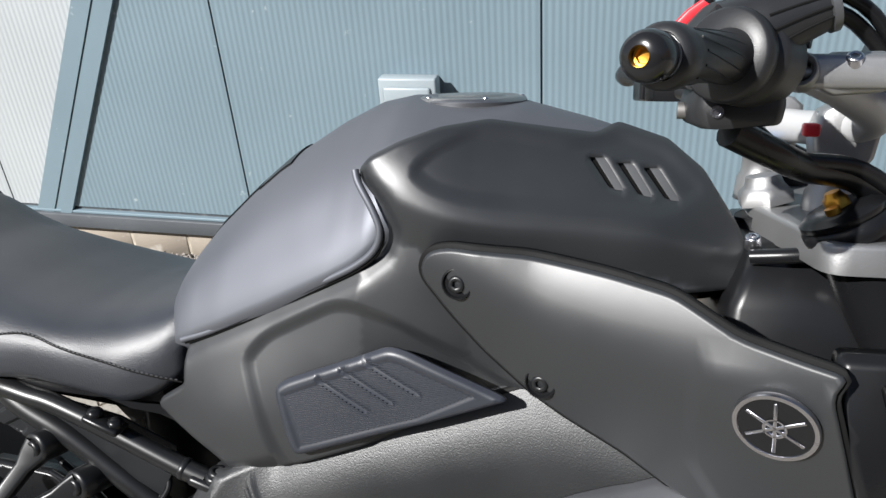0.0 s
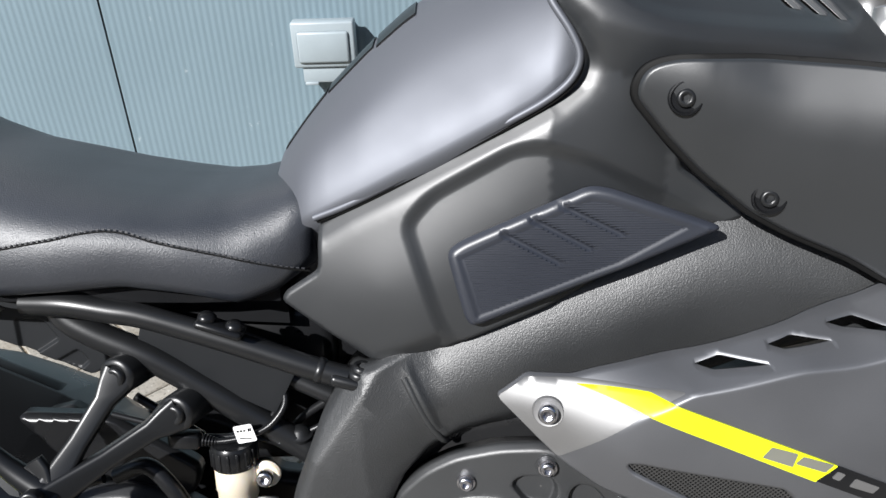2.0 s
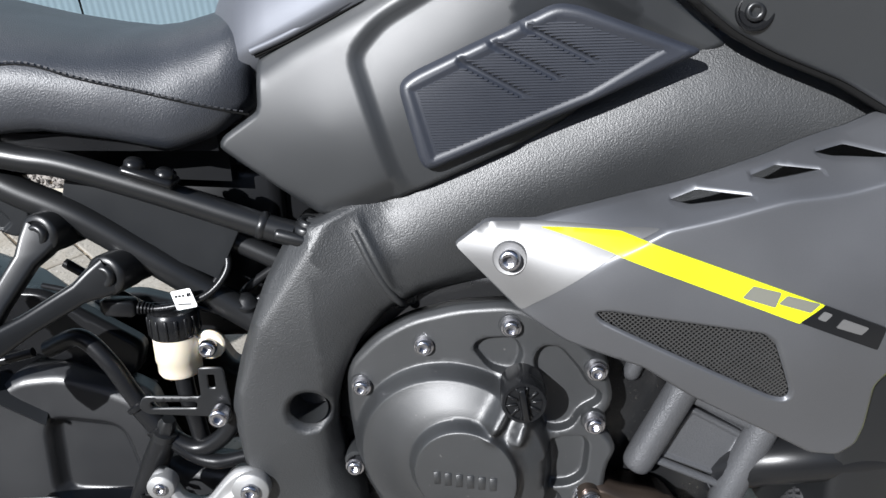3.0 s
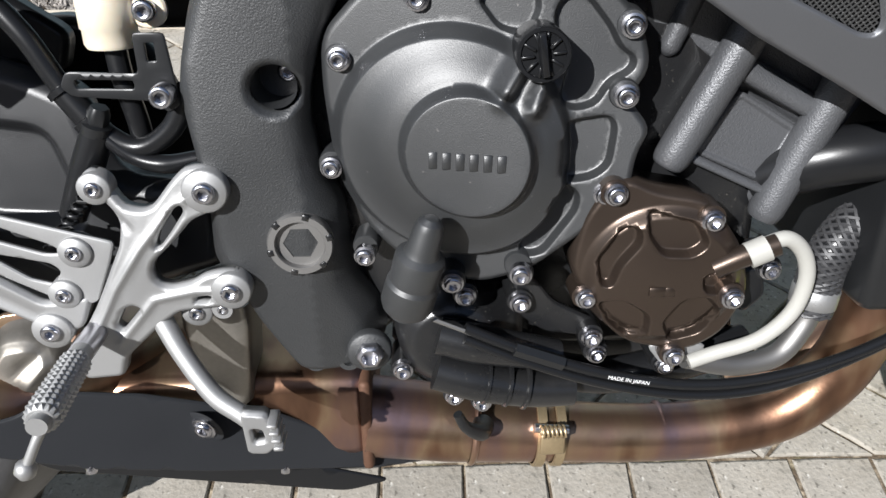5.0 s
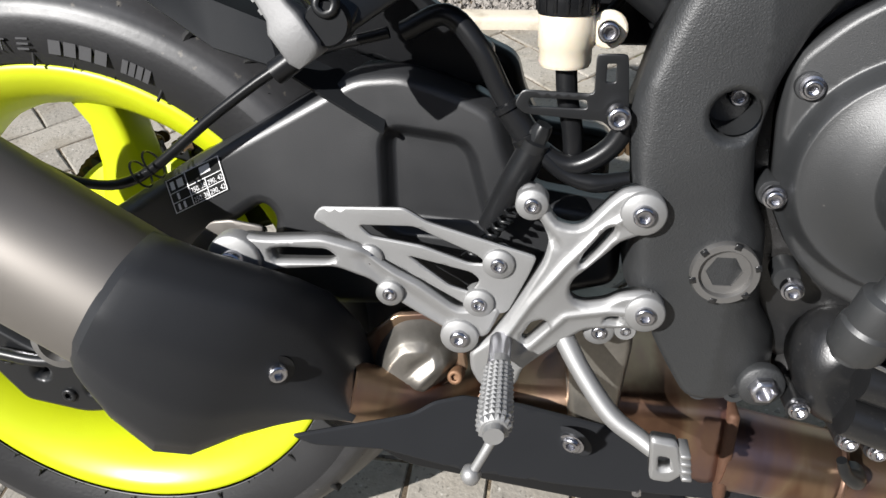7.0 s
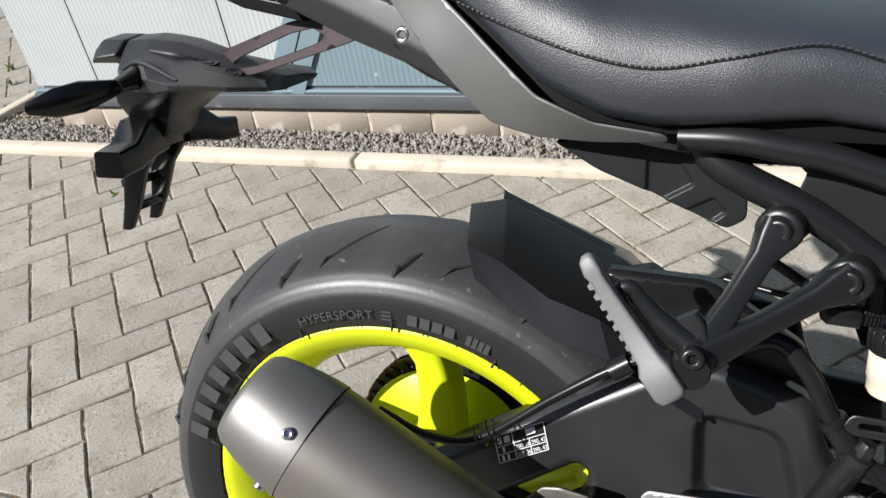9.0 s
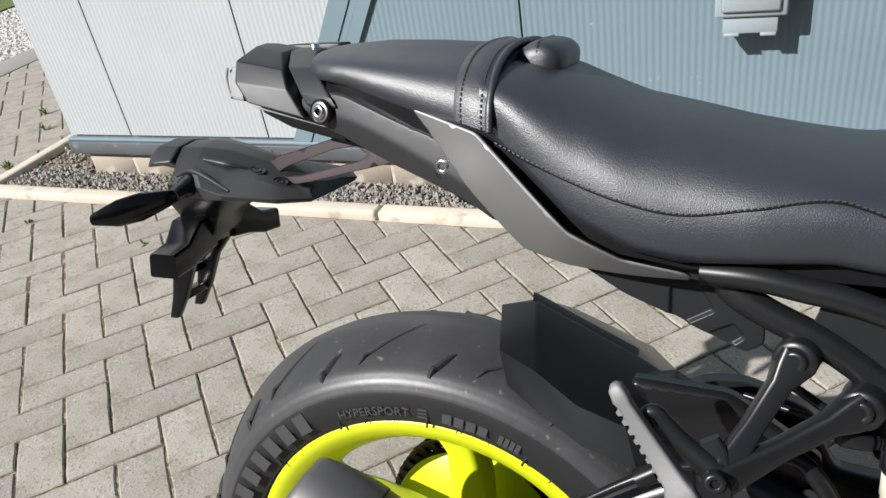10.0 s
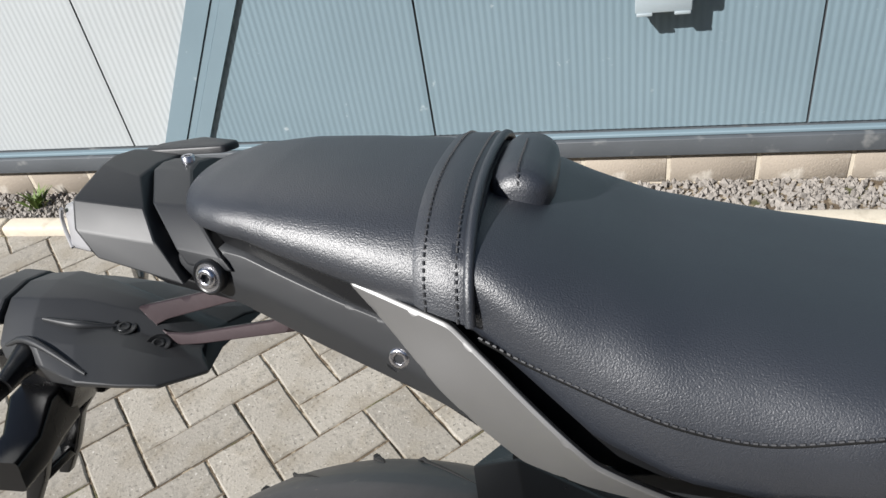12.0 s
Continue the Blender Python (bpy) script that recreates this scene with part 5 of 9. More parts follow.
part("screw_dish", lathe([(0.0125, -0.004), (0.012, 0.001), (0.0095, 0.0012), (0, 0.0008)], 24, facing((0.2313, -0.2170, 0.4058), (0.55, -1, 0.0))), BLACKP, cap)
bolt(BOLT, (0.2313, -0.2180, 0.4058), cap, (0.55, -1, 0.0), size=1.1)
VALVEM = mat("dull_stained_steel", (0.24, 0.225, 0.20), 0.36, 0.8, 0.4, 300, 0.0001, 0.25, big=25)
VALVE = fillet([(0.2735, 0.3555), (0.2800, 0.3760), (0.2980, 0.3965), (0.3230, 0.3990), (0.3450, 0.3860), (0.3510, 0.3640), (0.3400, 0.3490), (0.3190, 0.3270), (0.3040, 0.3215), (0.2850, 0.3380)], 0.010, 4)
valve_surf = total(shape([(.274, .356, .130), (.30, .397, .124), (.345, .386, .122), (.304, .322, .140), (.34, .349, .134)]), sunk(grown(VALVE, -0.006), -0.016, 0.011), sunk(grown(VALVE, -0.0135), -0.006, 0.010), rail([(0.316, 0.366), (0.332, 0.378), (0.342, 0.384)], -0.004, 0.006), rail([(0.300, 0.3195), (0.311, 0.343)], -0.010, 0.0058))
valve = part("valve_housing", panel(VALVE, valve_surf, 0.02, 0.003, 0.003), VALVEM, bike, "dull steel exhaust valve housing")
part("valve_flange", panel(fillet([(0.2600, 0.3660), (0.2620, 0.3770), (0.2720, 0.3790), (0.296, 0.400), (0.326, 0.402), (0.349, 0.388), (0.3560, 0.3560), (0.3480, 0.3490), (0.3380, 0.3440), (0.3140, 0.3160), (0.3040, 0.3090), (0.2970, 0.3140), (0.2820, 0.3340), (0.2690, 0.3580)], 0.004, 3), shape([(.26, .37, .131), (.30, .40, .124), (.35, .386, .122), (.304, .31, .142), (.35, .349, .134)]), 0.006, 0.002, 0.008), HEAT, valve, "heat-stained flange")
for x, z in ((0.2675, 0.3710), (0.3055, 0.3165), (0.3475, 0.3560)):
    bolt(RUSTB, (x, -0.150 + (z - 0.3165) * 0.30, z), valve, (-0.1, -1, 0.25), "flange_bolt", "rusty flange bolt", 1.0)
part("link_cup", loft([fillet([(0.458 - w, -0.125, z), (0.458 + w, -0.125, z), (0.458 + w, -0.06, z), (0.458 - w, -0.06, z)], 0.012, 4) for w, z in ((0.016, 0.305), (0.0205, 0.309), (0.0225, 0.335), (0.027, 0.38), (0.027, 0.40))]), VALVEM, bike, "dull stained steel exhaust cup")
for x in (0.536, 0.562):
    part("frame_eye", lathe([(0.0045, 0.004), (0.0085, 0.004), (0.009, 0.003), (0.009, -0.012), (0.0045, -0.012)], 24, facing((x, -0.132, 0.356)), closed=True), CAST, frame_ob)

# -- rear wheel --
WC = Vector((-0.008, 0.0, 0.352))
wm = Matrix.Translation(WC) @ Matrix.Rotation(radians(90), 4, "X")
rimp = [(0.231, 0.0733), (0.2335, 0.0696), (0.2315, 0.0639), (0.2215, 0.062), (0.2095, 0.0517), (0.1975, 0.0282), (0.1955, 0.0), (0.1975, -0.0282), (0.2095, -0.0517), (0.2215, -0.062), (0.2315, -0.0639), (0.2335, -0.0696), (0.231, -0.0733), (0.2255, -0.0733), (0.2175, -0.0696), (0.2035, -0.0564), (0.1895, -0.032), (0.1855, 0.0), (0.1895, 0.032), (0.2035, 0.0564), (0.2175, 0.0696), (0.2255, 0.0733)]
wheel = new("rear_wheel")
wheel.parent = bike
tagged(wheel, "fluorescent yellow rear wheel with sports tyre")
part("rim", lathe(rimp, 96, wm, closed=True), FLUO, wheel, "fluorescent yellow cast rim")
for k in range(5):
    a = radians(72 * k + 84.8)
    secs = []
    for r, hw, th, da in ((0.036, 0.030, 0.030, -0.40), (0.08, 0.0245, 0.027, -0.22), (0.127, 0.0212, 0.024, -0.124), (0.165, 0.0185, 0.024, -0.04), (0.190, 0.022, 0.032, 0.01)):
        c = WC + Vector((math.cos(a + da) * r, 0, math.sin(a + da) * r))
        t = Vector((-math.sin(a + da), 0, math.cos(a + da)))
        yv = Vector((0, 1, 0))
        pts = [c + t * hw - yv * th, c + t * hw + yv * th, c - t * hw + yv * th, c - t * hw - yv * th]
        secs.append(fillet([tuple(q) for q in pts], 0.008, 2))
    part("spoke", loft(secs), FLUO, wheel)
part("hub", lathe([(0.02, -0.07), (0.045, -0.07), (0.052, -0.05), (0.05, 0.05), (0.06, 0.06), (0.02, 0.06)], 40, wm, closed=True), FLUO, wheel)
part("sprocket_carrier", lathe([(0.03, -0.055), (0.105, -0.058), (0.11, -0.064), (0.105, -0.072), (0.03, -0.075)], 48, wm), FLUO, wheel, "yellow sprocket carrier")
sp = []
for k in range(43 * 4):
    a = 2 * math.pi * k / (43 * 4)
    r = 0.118 if k % 4 in (0, 1) else 0.109
    sp.append((WC.x + r * math.cos(a), WC.z + r * math.sin(a)))
part("sprocket", panel(sp, flat(-0.076), 0.006, 0.0, 0.02, [circle(WC.x, WC.z, 0.08)]), STEELB, wheel, "dark steel sprocket")
chain = new("drive_chain")
chain.parent = bike
tagged(chain, "rusty brown drive chain")
CHAINM = mat("greasy_chain_steel", (0.10, 0.065, 0.035), 0.45, 0.6, 0.6, 300, 0.0003, 0.4)
lk_me = panel(fillet([(-0.0125, 0.004), (-0.005, 0.0075), (0, 0.0055), (0.005, 0.0075), (0.0125, 0.004), (0.0125, -0.004), (0.005, -0.0075), (0, -0.0055), (-0.005, -0.0075), (-0.0125, -0.004)], 0.003, 2), flat(0.0), 0.002, 0.0, 0.02)
lob = finish("link", lk_me, CHAINM)
link_mesh = lob.data
bpy.data.objects.remove(lob)
nlink = 46
for k in range(nlink):
    s = k / (nlink - 1)
    if s < 0.45:
        q = s / 0.45
        c, ang = Vector((0.52 - 0.50 * q, 0.082, 0.475 - 0.012 * q)), 0.02
    else:
        t = (s - 0.45) / 0.55 * math.pi * 1.05
        c, ang = WC + Vector((0.116 * math.sin(-t) + 0.02 * max(0, 1 - 4 * t), 0.082, 0.116 * math.cos(t))), t
    for dy in (0, 0.013):
        share("link", link_mesh, Matrix.Translation(c + Vector((0, dy + (0.002 if k % 2 else 0), 0))) @ Matrix.Rotation(-ang, 4, "Y"), chain)
tyrep = [(0.233, 0.0743), (0.2408, 0.079), (0.2555, 0.0837), (0.2711, 0.0851), (0.2822, 0.0818), (0.2914, 0.0743), (0.3019, 0.0583), (0.3121, 0.0376), (0.3208, 0.0169), (0.324, 0.0)]
tp = tyrep + [(r, -y) for r, y in reversed(tyrep[:-1])]
rows = []
for i in range(len(tp) - 1):
    for j in range(3):
        t = j / 3
        rows.append((tp[i][0] * (1 - t) + tp[i + 1][0] * t, tp[i][1] * (1 - t) + tp[i + 1][1] * t))
rows.append(tp[-1])
tyre = part("tyre", lathe(rows, 128, wm), RUBBER, wheel, "black sports tyre with cut grooves")
tr_r = [t[0] for t in tyrep][::-1]
tr_y = [t[1] for t in tyrep][::-1]


def on_tyre(y, a, lift=0.0):
    """A point of the tread at that width and angle."""
    r = float(np.interp(abs(y), tr_y, tr_r)) + lift
    return WC + Vector((math.cos(a) * r, y, math.sin(a) * r))


# grooves are near-black strips on the uncut tread, their shade put in as colour
GROOVE = mat("groove_shade_and_marks", (0.009, 0.009, 0.009), 0.8)
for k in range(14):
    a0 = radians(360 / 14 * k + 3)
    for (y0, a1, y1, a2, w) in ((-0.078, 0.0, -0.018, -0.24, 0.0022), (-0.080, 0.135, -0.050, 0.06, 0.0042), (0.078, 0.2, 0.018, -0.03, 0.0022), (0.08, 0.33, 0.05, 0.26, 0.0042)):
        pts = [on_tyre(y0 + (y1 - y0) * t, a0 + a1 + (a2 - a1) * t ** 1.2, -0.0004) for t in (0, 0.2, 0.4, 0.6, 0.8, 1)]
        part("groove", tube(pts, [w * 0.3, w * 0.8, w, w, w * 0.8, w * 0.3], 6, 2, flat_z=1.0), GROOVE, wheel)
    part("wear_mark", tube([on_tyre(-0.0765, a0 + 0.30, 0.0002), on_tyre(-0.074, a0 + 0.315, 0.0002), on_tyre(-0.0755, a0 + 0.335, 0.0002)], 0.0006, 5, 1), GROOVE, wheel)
# sidewall band and lettering
SIDEW = mat("sidewall_rubber", (0.017, 0.017, 0.018), 0.50, 0.0, 0.4, 300, 0.0002, 0.15, spec=0.3)
part("sidewall_band", lathe([(0.2340, 0.0757), (0.2435, 0.0806), (0.2555, 0.0848), (0.2685, 0.0856), (0.2715, 0.0850), (0.2715, 0.082), (0.2555, 0.081), (0.2340, 0.073)], 128, wm, closed=True), SIDEW, wheel, "darker sidewall band")


def arc_text(body, r, mid, size, height_y, material, parent, track=1.0):
    """Raised lettering round the wheel, one mesh."""
    cu = bpy.data.curves.new("lettering", "FONT")
    cu.body, cu.size, cu.extrude, cu.align_x, cu.offset = body, size, 0.0006, "CENTER", 0.0
    tmp = bpy.data.objects.new("tmp", cu)
    scene.collection.objects.link(tmp)
    dg = bpy.context.evaluated_depsgraph_get()
    me = bpy.data.meshes.new_from_object(tmp.evaluated_get(dg))
    bpy.data.objects.remove(tmp)
    for v in me.vertices:
        x, y, z = v.co
        a = mid - x * track / r
        rr = r + y
        v.co = WC + Vector((math.cos(a) * rr, height_y - z, math.sin(a) * rr))
    me.materials.clear()
    me.materials.append(material)
    ob = new("lettering", me)
    ob.parent = parent
    return ob


LETT = mat("raised_rubber_lettering", (0.040, 0.040, 0.042), 0.5, 0.0, 0.3, 500, 0.0, 0.1)
arc_text("HYPERSPORT", 0.2465, radians(101.5), 0.0130, -0.0862, LETT, wheel, 1.1)
for k, (m0, w, n) in enumerate(((88.5, 0.010, 3), (78, 0.045, 1), (67, 0.022, 1))):
    for j in range(n if n > 1 else 4):
        a = radians(m0) - (j - 1.5) * w / 0.26 / 3.4 if n == 1 else radians(m0)
        rr = 0.2505 if n == 1 else 0.2470 + j * 0.0040
        h = 0.0055 if n == 1 else 0.0008
        c = WC + Vector((math.cos(a) * rr, -0.0850, math.sin(a) * rr))
        part("sidewall_mark", box((-w / (9 if n == 1 else 2), -0.0006, -h), (w / (9 if n == 1 else 2), 0.0006, h), 0, Matrix.Translation(c) @ Matrix.Rotation(math.pi / 2 - a, 4, "Y")), LETT, wheel)
for k in range(7):
    a = radians(123 + 6.4 * k)
    c = WC + Vector((math.cos(a) * 0.2560, -0.0856, math.sin(a) * 0.2560))
    part("sidewall_mark", box((-0.0085, -0.0006, -0.0115), (0.0085, 0.0006, 0.0115), 0, Matrix.Translation(c) @ Matrix.Rotation(math.pi / 2 - a, 4, "Y")), LETT, wheel)
part("brake_disc", panel(circle(WC.x, WC.z, 0.115, 48), flat(0.075), 0.005, 0.001, 0.02, [circle(WC.x, WC.z, 0.072, 36)] + [circle(WC.x + 0.094 * math.cos(a), WC.z + 0.094 * math.sin(a), 0.005, 8) for a in np.linspace(0, 6.28, 25)[:-1]]), CHROME, wheel, "drilled steel brake disc")
ax = part("axle_nut", lathe([(0.012, 0.04), (0.024, 0.0), (0.024, -0.012), (0.016, -0.014), (0.015, -0.004), (0, -0.004)], 32, facing((WC.x - 0.0, -0.122, WC.z), (0, 1, 0))), CAPM, bike, "round axle end")
cal = part("caliper", panel(fillet([(-0.110, 0.345), (-0.095, 0.352), (-0.060, 0.330), (-0.020, 0.312), (0.030, 0.285), (0.030, 0.262), (-0.02, 0.255), (-0.08, 0.265), (-0.105, 0.30)], 0.008, 3), flat(0.108), 0.035, 0.006, 0.008, [circle(-0.055, 0.300, 0.0075, 16), circle(-0.005, 0.285, 0.0065, 16)]), STEELB, bike, "black rear brake caliper")
for c in ((-0.085, 0.315), (-0.03, 0.277), (0.015, 0.275)):
    bolt(BOLT_BLACK, (c[0], -0.108, c[1]), cal, size=1.2)
part("caliper_bracket", tube([(-0.085, -0.115, 0.325), (-0.04, -0.118, 0.322), (0.01, -0.118, 0.33)], 0.006, 10), STEELB, bike)

# -- swingarm --
SWING = fillet([(-0.055, 0.40), (-0.03, 0.43), (0.03, 0.455), (0.124, 0.512), (0.205, 0.555), (0.265, 0.587), (0.304, 0.590), (0.345, 0.577), (0.377, 0.562), (0.385, 0.53), (0.40, 0.50), (0.47, 0.49), (0.47, 0.43), (0.40, 0.41), (0.30, 0.40), (0.16, 0.39), (0.05, 0.355), (-0.04, 0.345), (-0.06, 0.365)], 0.012)
swing_hole = fillet([(0.105, 0.428), (0.187, 0.482), (0.196, 0.472), (0.19, 0.44), (0.15, 0.415)], 0.008)
swing_surf = total(shape([(-.05, .38, .11), (.124, .5, .104), (.27, .58, .092), (.38, .55, .10), (.36, .45, .11), (.1, .4, .11), (.25, .48, .106)]), sunk(fillet([(0.288, 0.545), (0.352, 0.537), (0.372, 0.465), (0.29, 0.47)], 0.015), 0.014, 0.014))
swing = part("swingarm", panel(SWING, swing_surf, 0.035, 0.012, 0.009, [swing_hole]), SWINGM, bike, "satin black aluminium swingarm")
part("far_arm", panel(SWING, flat(-0.075), 0.035, 0.01, 0.03), BLACKP, swing)
LABEL_W, LABEL_K = mat("white_print", (0.75, 0.75, 0.75), 0.5), mat("black_sticker", (0.012, 0.012, 0.012), 0.35)
LAB = [(0.107, 0.4995), (0.156, 0.5205), (0.162, 0.4945), (0.113, 0.4705)]
sticker = decal("tyre_pressure_label", LAB, swing_surf, LABEL_K, bike, 0.0006, "black label with white tyre pressure figures", 0.0004)
lo = Vector((LAB[3][0], 0, LAB[3][1]))
lx, lz = Vector((LAB[2][0] - LAB[3][0], 0, LAB[2][1] - LAB[3][1])), Vector((LAB[0][0] - LAB[3][0], 0, LAB[0][1] - LAB[3][1]))
lob = -float(swing_surf(P([(0.135, 0.496)]))[0]) - 0.0009


def lab_bar(u0, v0, u1, v1):
    bm = bmesh.new()
    q = [lo + lx * u + lz * v for u, v in ((u0, v0), (u1, v0), (u1, v1), (u0, v1))]
    vs = [bm.verts.new((p.x, -float(swing_surf(P([(p.x, p.z)]))[0]) - 0.0009, p.z)) for p in q]
    bm.faces.new(vs)
    r = bmesh.ops.extrude_face_region(bm, geom=bm.faces[:])
    for v in [g for g in r["geom"] if isinstance(g, bmesh.types.BMVert)]:
        v.co.y -= 0.0002
    bmesh.ops.recalc_face_normals(bm, faces=bm.faces[:])
    part("printed_line", bm, LABEL_W, sticker, "", 0)


for u0, v0, u1, v1 in ((0.02, 0.03, 0.98, 0.05), (0.02, 0.95, 0.98, 0.97), (0.02, 0.03, 0.035, 0.97), (0.965, 0.03, 0.98, 0.97), (0.36, 0.03, 0.375, 0.97), (0.02, 0.30, 0.98, 0.32), (0.02, 0.57, 0.98, 0.59), (0.66, 0.03, 0.675, 0.6), (0.08, 0.66, 0.15, 0.88), (0.2, 0.66, 0.31, 0.88), (0.62, 0.7, 0.8, 0.9), (0.14, 0.36, 0.18, 0.54), (0.10, 0.08, 0.14, 0.26), (0.2, 0.08, 0.24, 0.26)):
    lab_bar(u0, v0, u1, v1)
for txt, u, v in (("250, 36", 0.39, 0.36), ("290, 42", 0.69, 0.36), ("250, 36", 0.39, 0.09), ("290, 42", 0.69, 0.09)):
    cu = bpy.data.curves.new("figures", "FONT")
    cu.body, cu.size = txt, 0.0058
    tmp = bpy.data.objects.new("tmp", cu)
    scene.collection.objects.link(tmp)
    me = bpy.data.meshes.new_from_object(tmp.evaluated_get(bpy.context.evaluated_depsgraph_get()))
    bpy.data.objects.remove(tmp)
    ux, uz = lx.normalized(), lz.normalized()
    for vv in me.vertices:
        q = lo + lx * u + lz * v + ux * vv.co.x * 0.85 + uz * vv.co.y
        vv.co = Vector((q.x, -float(swing_surf(P([(q.x, q.z)]))[0]) - 0.0011, q.z))
    me.materials.clear()
    me.materials.append(LABEL_W)
    ob = new("figures", me)
    ob.parent = sticker

# -- seat --
SEAT_TOP = [(0.085, 0.951), (0.11, 0.947), (0.135, 0.939), (0.16, 0.928), (0.2, 0.911), (0.25, 0.899), (0.30, 0.885), (0.35, 0.875), (0.39, 0.870), (0.43, 0.873), (0.465, 0.882), (0.5, 0.895)]
SEAT_LOW = [(0.085, 0.893), (0.112, 0.873), (0.162, 0.826), (0.211, 0.804), (0.245, 0.798), (0.30, 0.801), (0.35, 0.803), (0.40, 0.794), (0.44, 0.783), (0.47, 0.792), (0.5, 0.812)]
SEAT_W = [(0.085, 0.118), (0.12, 0.128), (0.2, 0.142), (0.3, 0.147), (0.4, 0.138), (0.45, 0.130), (0.48, 0.122), (0.5, 0.115)]
secs = []
for x in np.linspace(0.085, 0.502, 40):
    zt, zl, w = lerp(SEAT_TOP, x), lerp(SEAT_LOW, x), lerp(SEAT_W, x)
    endf = min(1.0, (0.5045 - x) / 0.012) ** 0.5
    zt = zl + (zt - zl) * (0.90 + 0.10 * endf)
    w *= 0.94 + 0.06 * endf
    zs = zl + 0.032
    loop = [(x, -w * 0.90, zl), (x, -w * 0.965, zl + 0.004), (x, -w * 0.995, zl + 0.012), (x, -w, zs)]
    for k in range(1, 24):
        a = math.pi * k / 24
        c, s = math.cos(a), math.sin(a)
        loop.append((x, -math.copysign(abs(c) ** 0.72, c) * w, zs + (zt - zs) * abs(s) ** 0.85))
    loop += [(x, w, zs), (x, w * 0.965, zl + 0.004), (x, w * 0.9, zl)]
    secs.append(loop)
seat = part("rider_seat", loft(secs), SEATM, bike, "black grained vinyl rider seat with stitched seam")
PS_TOP = [(-0.114, 0.9575), (-0.109, 0.9615), (-0.088, 0.9655), (-0.05, 0.967), (0.0, 0.965), (0.05, 0.961), (0.10, 0.955)]
PS_LOW = [(-0.114, 0.938), (-0.10, 0.938), (-0.055, 0.932), (0.016, 0.910), (0.079, 0.890), (0.10, 0.885)]
PS_W = [(-0.114, 0.036), (-0.111, 0.047), (-0.104, 0.059), (-0.09, 0.073), (-0.07, 0.083), (-0.03, 0.0945), (0.03, 0.108), (0.10, 0.121)]
secs = []
for x in np.linspace(-0.114, 0.098, 44):
    zt, zl, w = lerp(PS_TOP, x), lerp(PS_LOW, x), lerp(PS_W, x)
    loop = [(x, -w * 0.93, zl), (x, -w * 0.98, zl + (zt - zl) * 0.1)]
    for k in range(25):
        a = math.pi * k / 24
        c, s = math.cos(a), math.sin(a)
        loop.append((x, -math.copysign(abs(c) ** 0.75, c) * w, zl + (zt - zl) * (0.22 + 0.78 * abs(s) ** 0.85)))
    loop += [(x, w * 0.98, zl + (zt - zl) * 0.1), (x, w * 0.93, zl)]
    secs.append(loop)
part("seat_pan", loft([[(x, -w, z0), (x, -w, z1), (x, w, z1), (x, w, z0)] for x, w, z0, z1 in ((-0.105, 0.052, 0.915, 0.941), (-0.06, 0.076, 0.90, 0.936), (0.016, 0.096, 0.865, 0.915), (0.09, 0.110, 0.82, 0.892), (0.16, 0.122, 0.806, 0.832), (0.25, 0.126, 0.792, 0.803), (0.40, 0.120, 0.785, 0.798), (0.47, 0.106, 0.780, 0.794))]), BLACKP, bike, "black plastic seat pan", 30)
part("passenger_seat", loft(secs), SEATM, bike, "black grained vinyl passenger seat")


def over_seat(x, lift, top=PS_TOP, low=PS_LOW, wid=PS_W, n=29, lo_k=0.0):
    zt, zl, w = lerp(top, x), lerp(low, x), lerp(wid, x)
    out = []
    for k in range(n):
        a = math.pi * k / (n - 1)
        c, s = math.cos(a), math.sin(a)
        out.append(Vector((x, -math.copysign(abs(c) ** 0.75, c) * (w + lift), zl + (zt - zl) * (0.16 + 0.84 * abs(s) ** 0.85) + lift * abs(s))))
    return out


strap_rows = [over_seat(0.062, 0.0035), over_seat(0.066, 0.0052), over_seat(0.090, 0.0065), over_seat(0.094, 0.005)]
bm = loft([[tuple(p) for p in r] for r in strap_rows], cap=False, closed=False)
r = bmesh.ops.extrude_face_region(bm, geom=bm.faces[:])
for v in [g for g in r["geom"] if isinstance(g, bmesh.types.BMVert)]:
    v.co += (Vector((v.co.x, 0, 0.93)) - v.co) * 0.05
bmesh.ops.recalc_face_normals(bm, faces=bm.faces[:])
strap = part("seat_strap", bm, SEATM, bike, "black grab strap across the seat")
part("strap_piping", tube(over_seat(0.095, 0.006), 0.0032, 8, 1), SEATM, strap)
hump_secs = []
for i, (y, k) in enumerate(((-0.064, 0.25), (-0.062, 0.6), (-0.054, 0.9), (-0.03, 1.0), (0.0, 1.0), (0.03, 1.0), (0.054, 0.9), (0.062, 0.6), (0.064, 0.25))):
    c = Vector((0.116, y, 0.947))
    hump_secs.append([(c.x + math.cos(t) * 0.0215 * k, y * 0.80, c.z + math.sin(t) * (0.0165 if math.sin(t) > 0 else 0.03) * k) for t in np.linspace(0, 2 * math.pi, 25)[:-1]])
hump = part("seat_bolster", loft(hump_secs), SEATM, bike, "small black stitched bolster on the seat step")
THREAD = mat("grey_thread", (0.032, 0.033, 0.036), 0.6)


def stitches(name, pts, parent, step=0.0045, r=0.0007, keep=0.62):
    bm = bmesh.new()
    line = [Vector(p) for p in spline([tuple(p) for p in pts], 24)]
    acc, run = 0.0, []
    for a, b in zip(line[:-1], line[1:]):
        ph = (acc % step) / step
        if ph < keep:
            run.append(a)
        elif len(run) > 1:
            tube([run[0], run[-1]], r, 5, 1, bm)
            run = []
        else:
            run = []
        acc += (b - a).length
    return part(name, bm, THREAD, parent, "grey stitching")


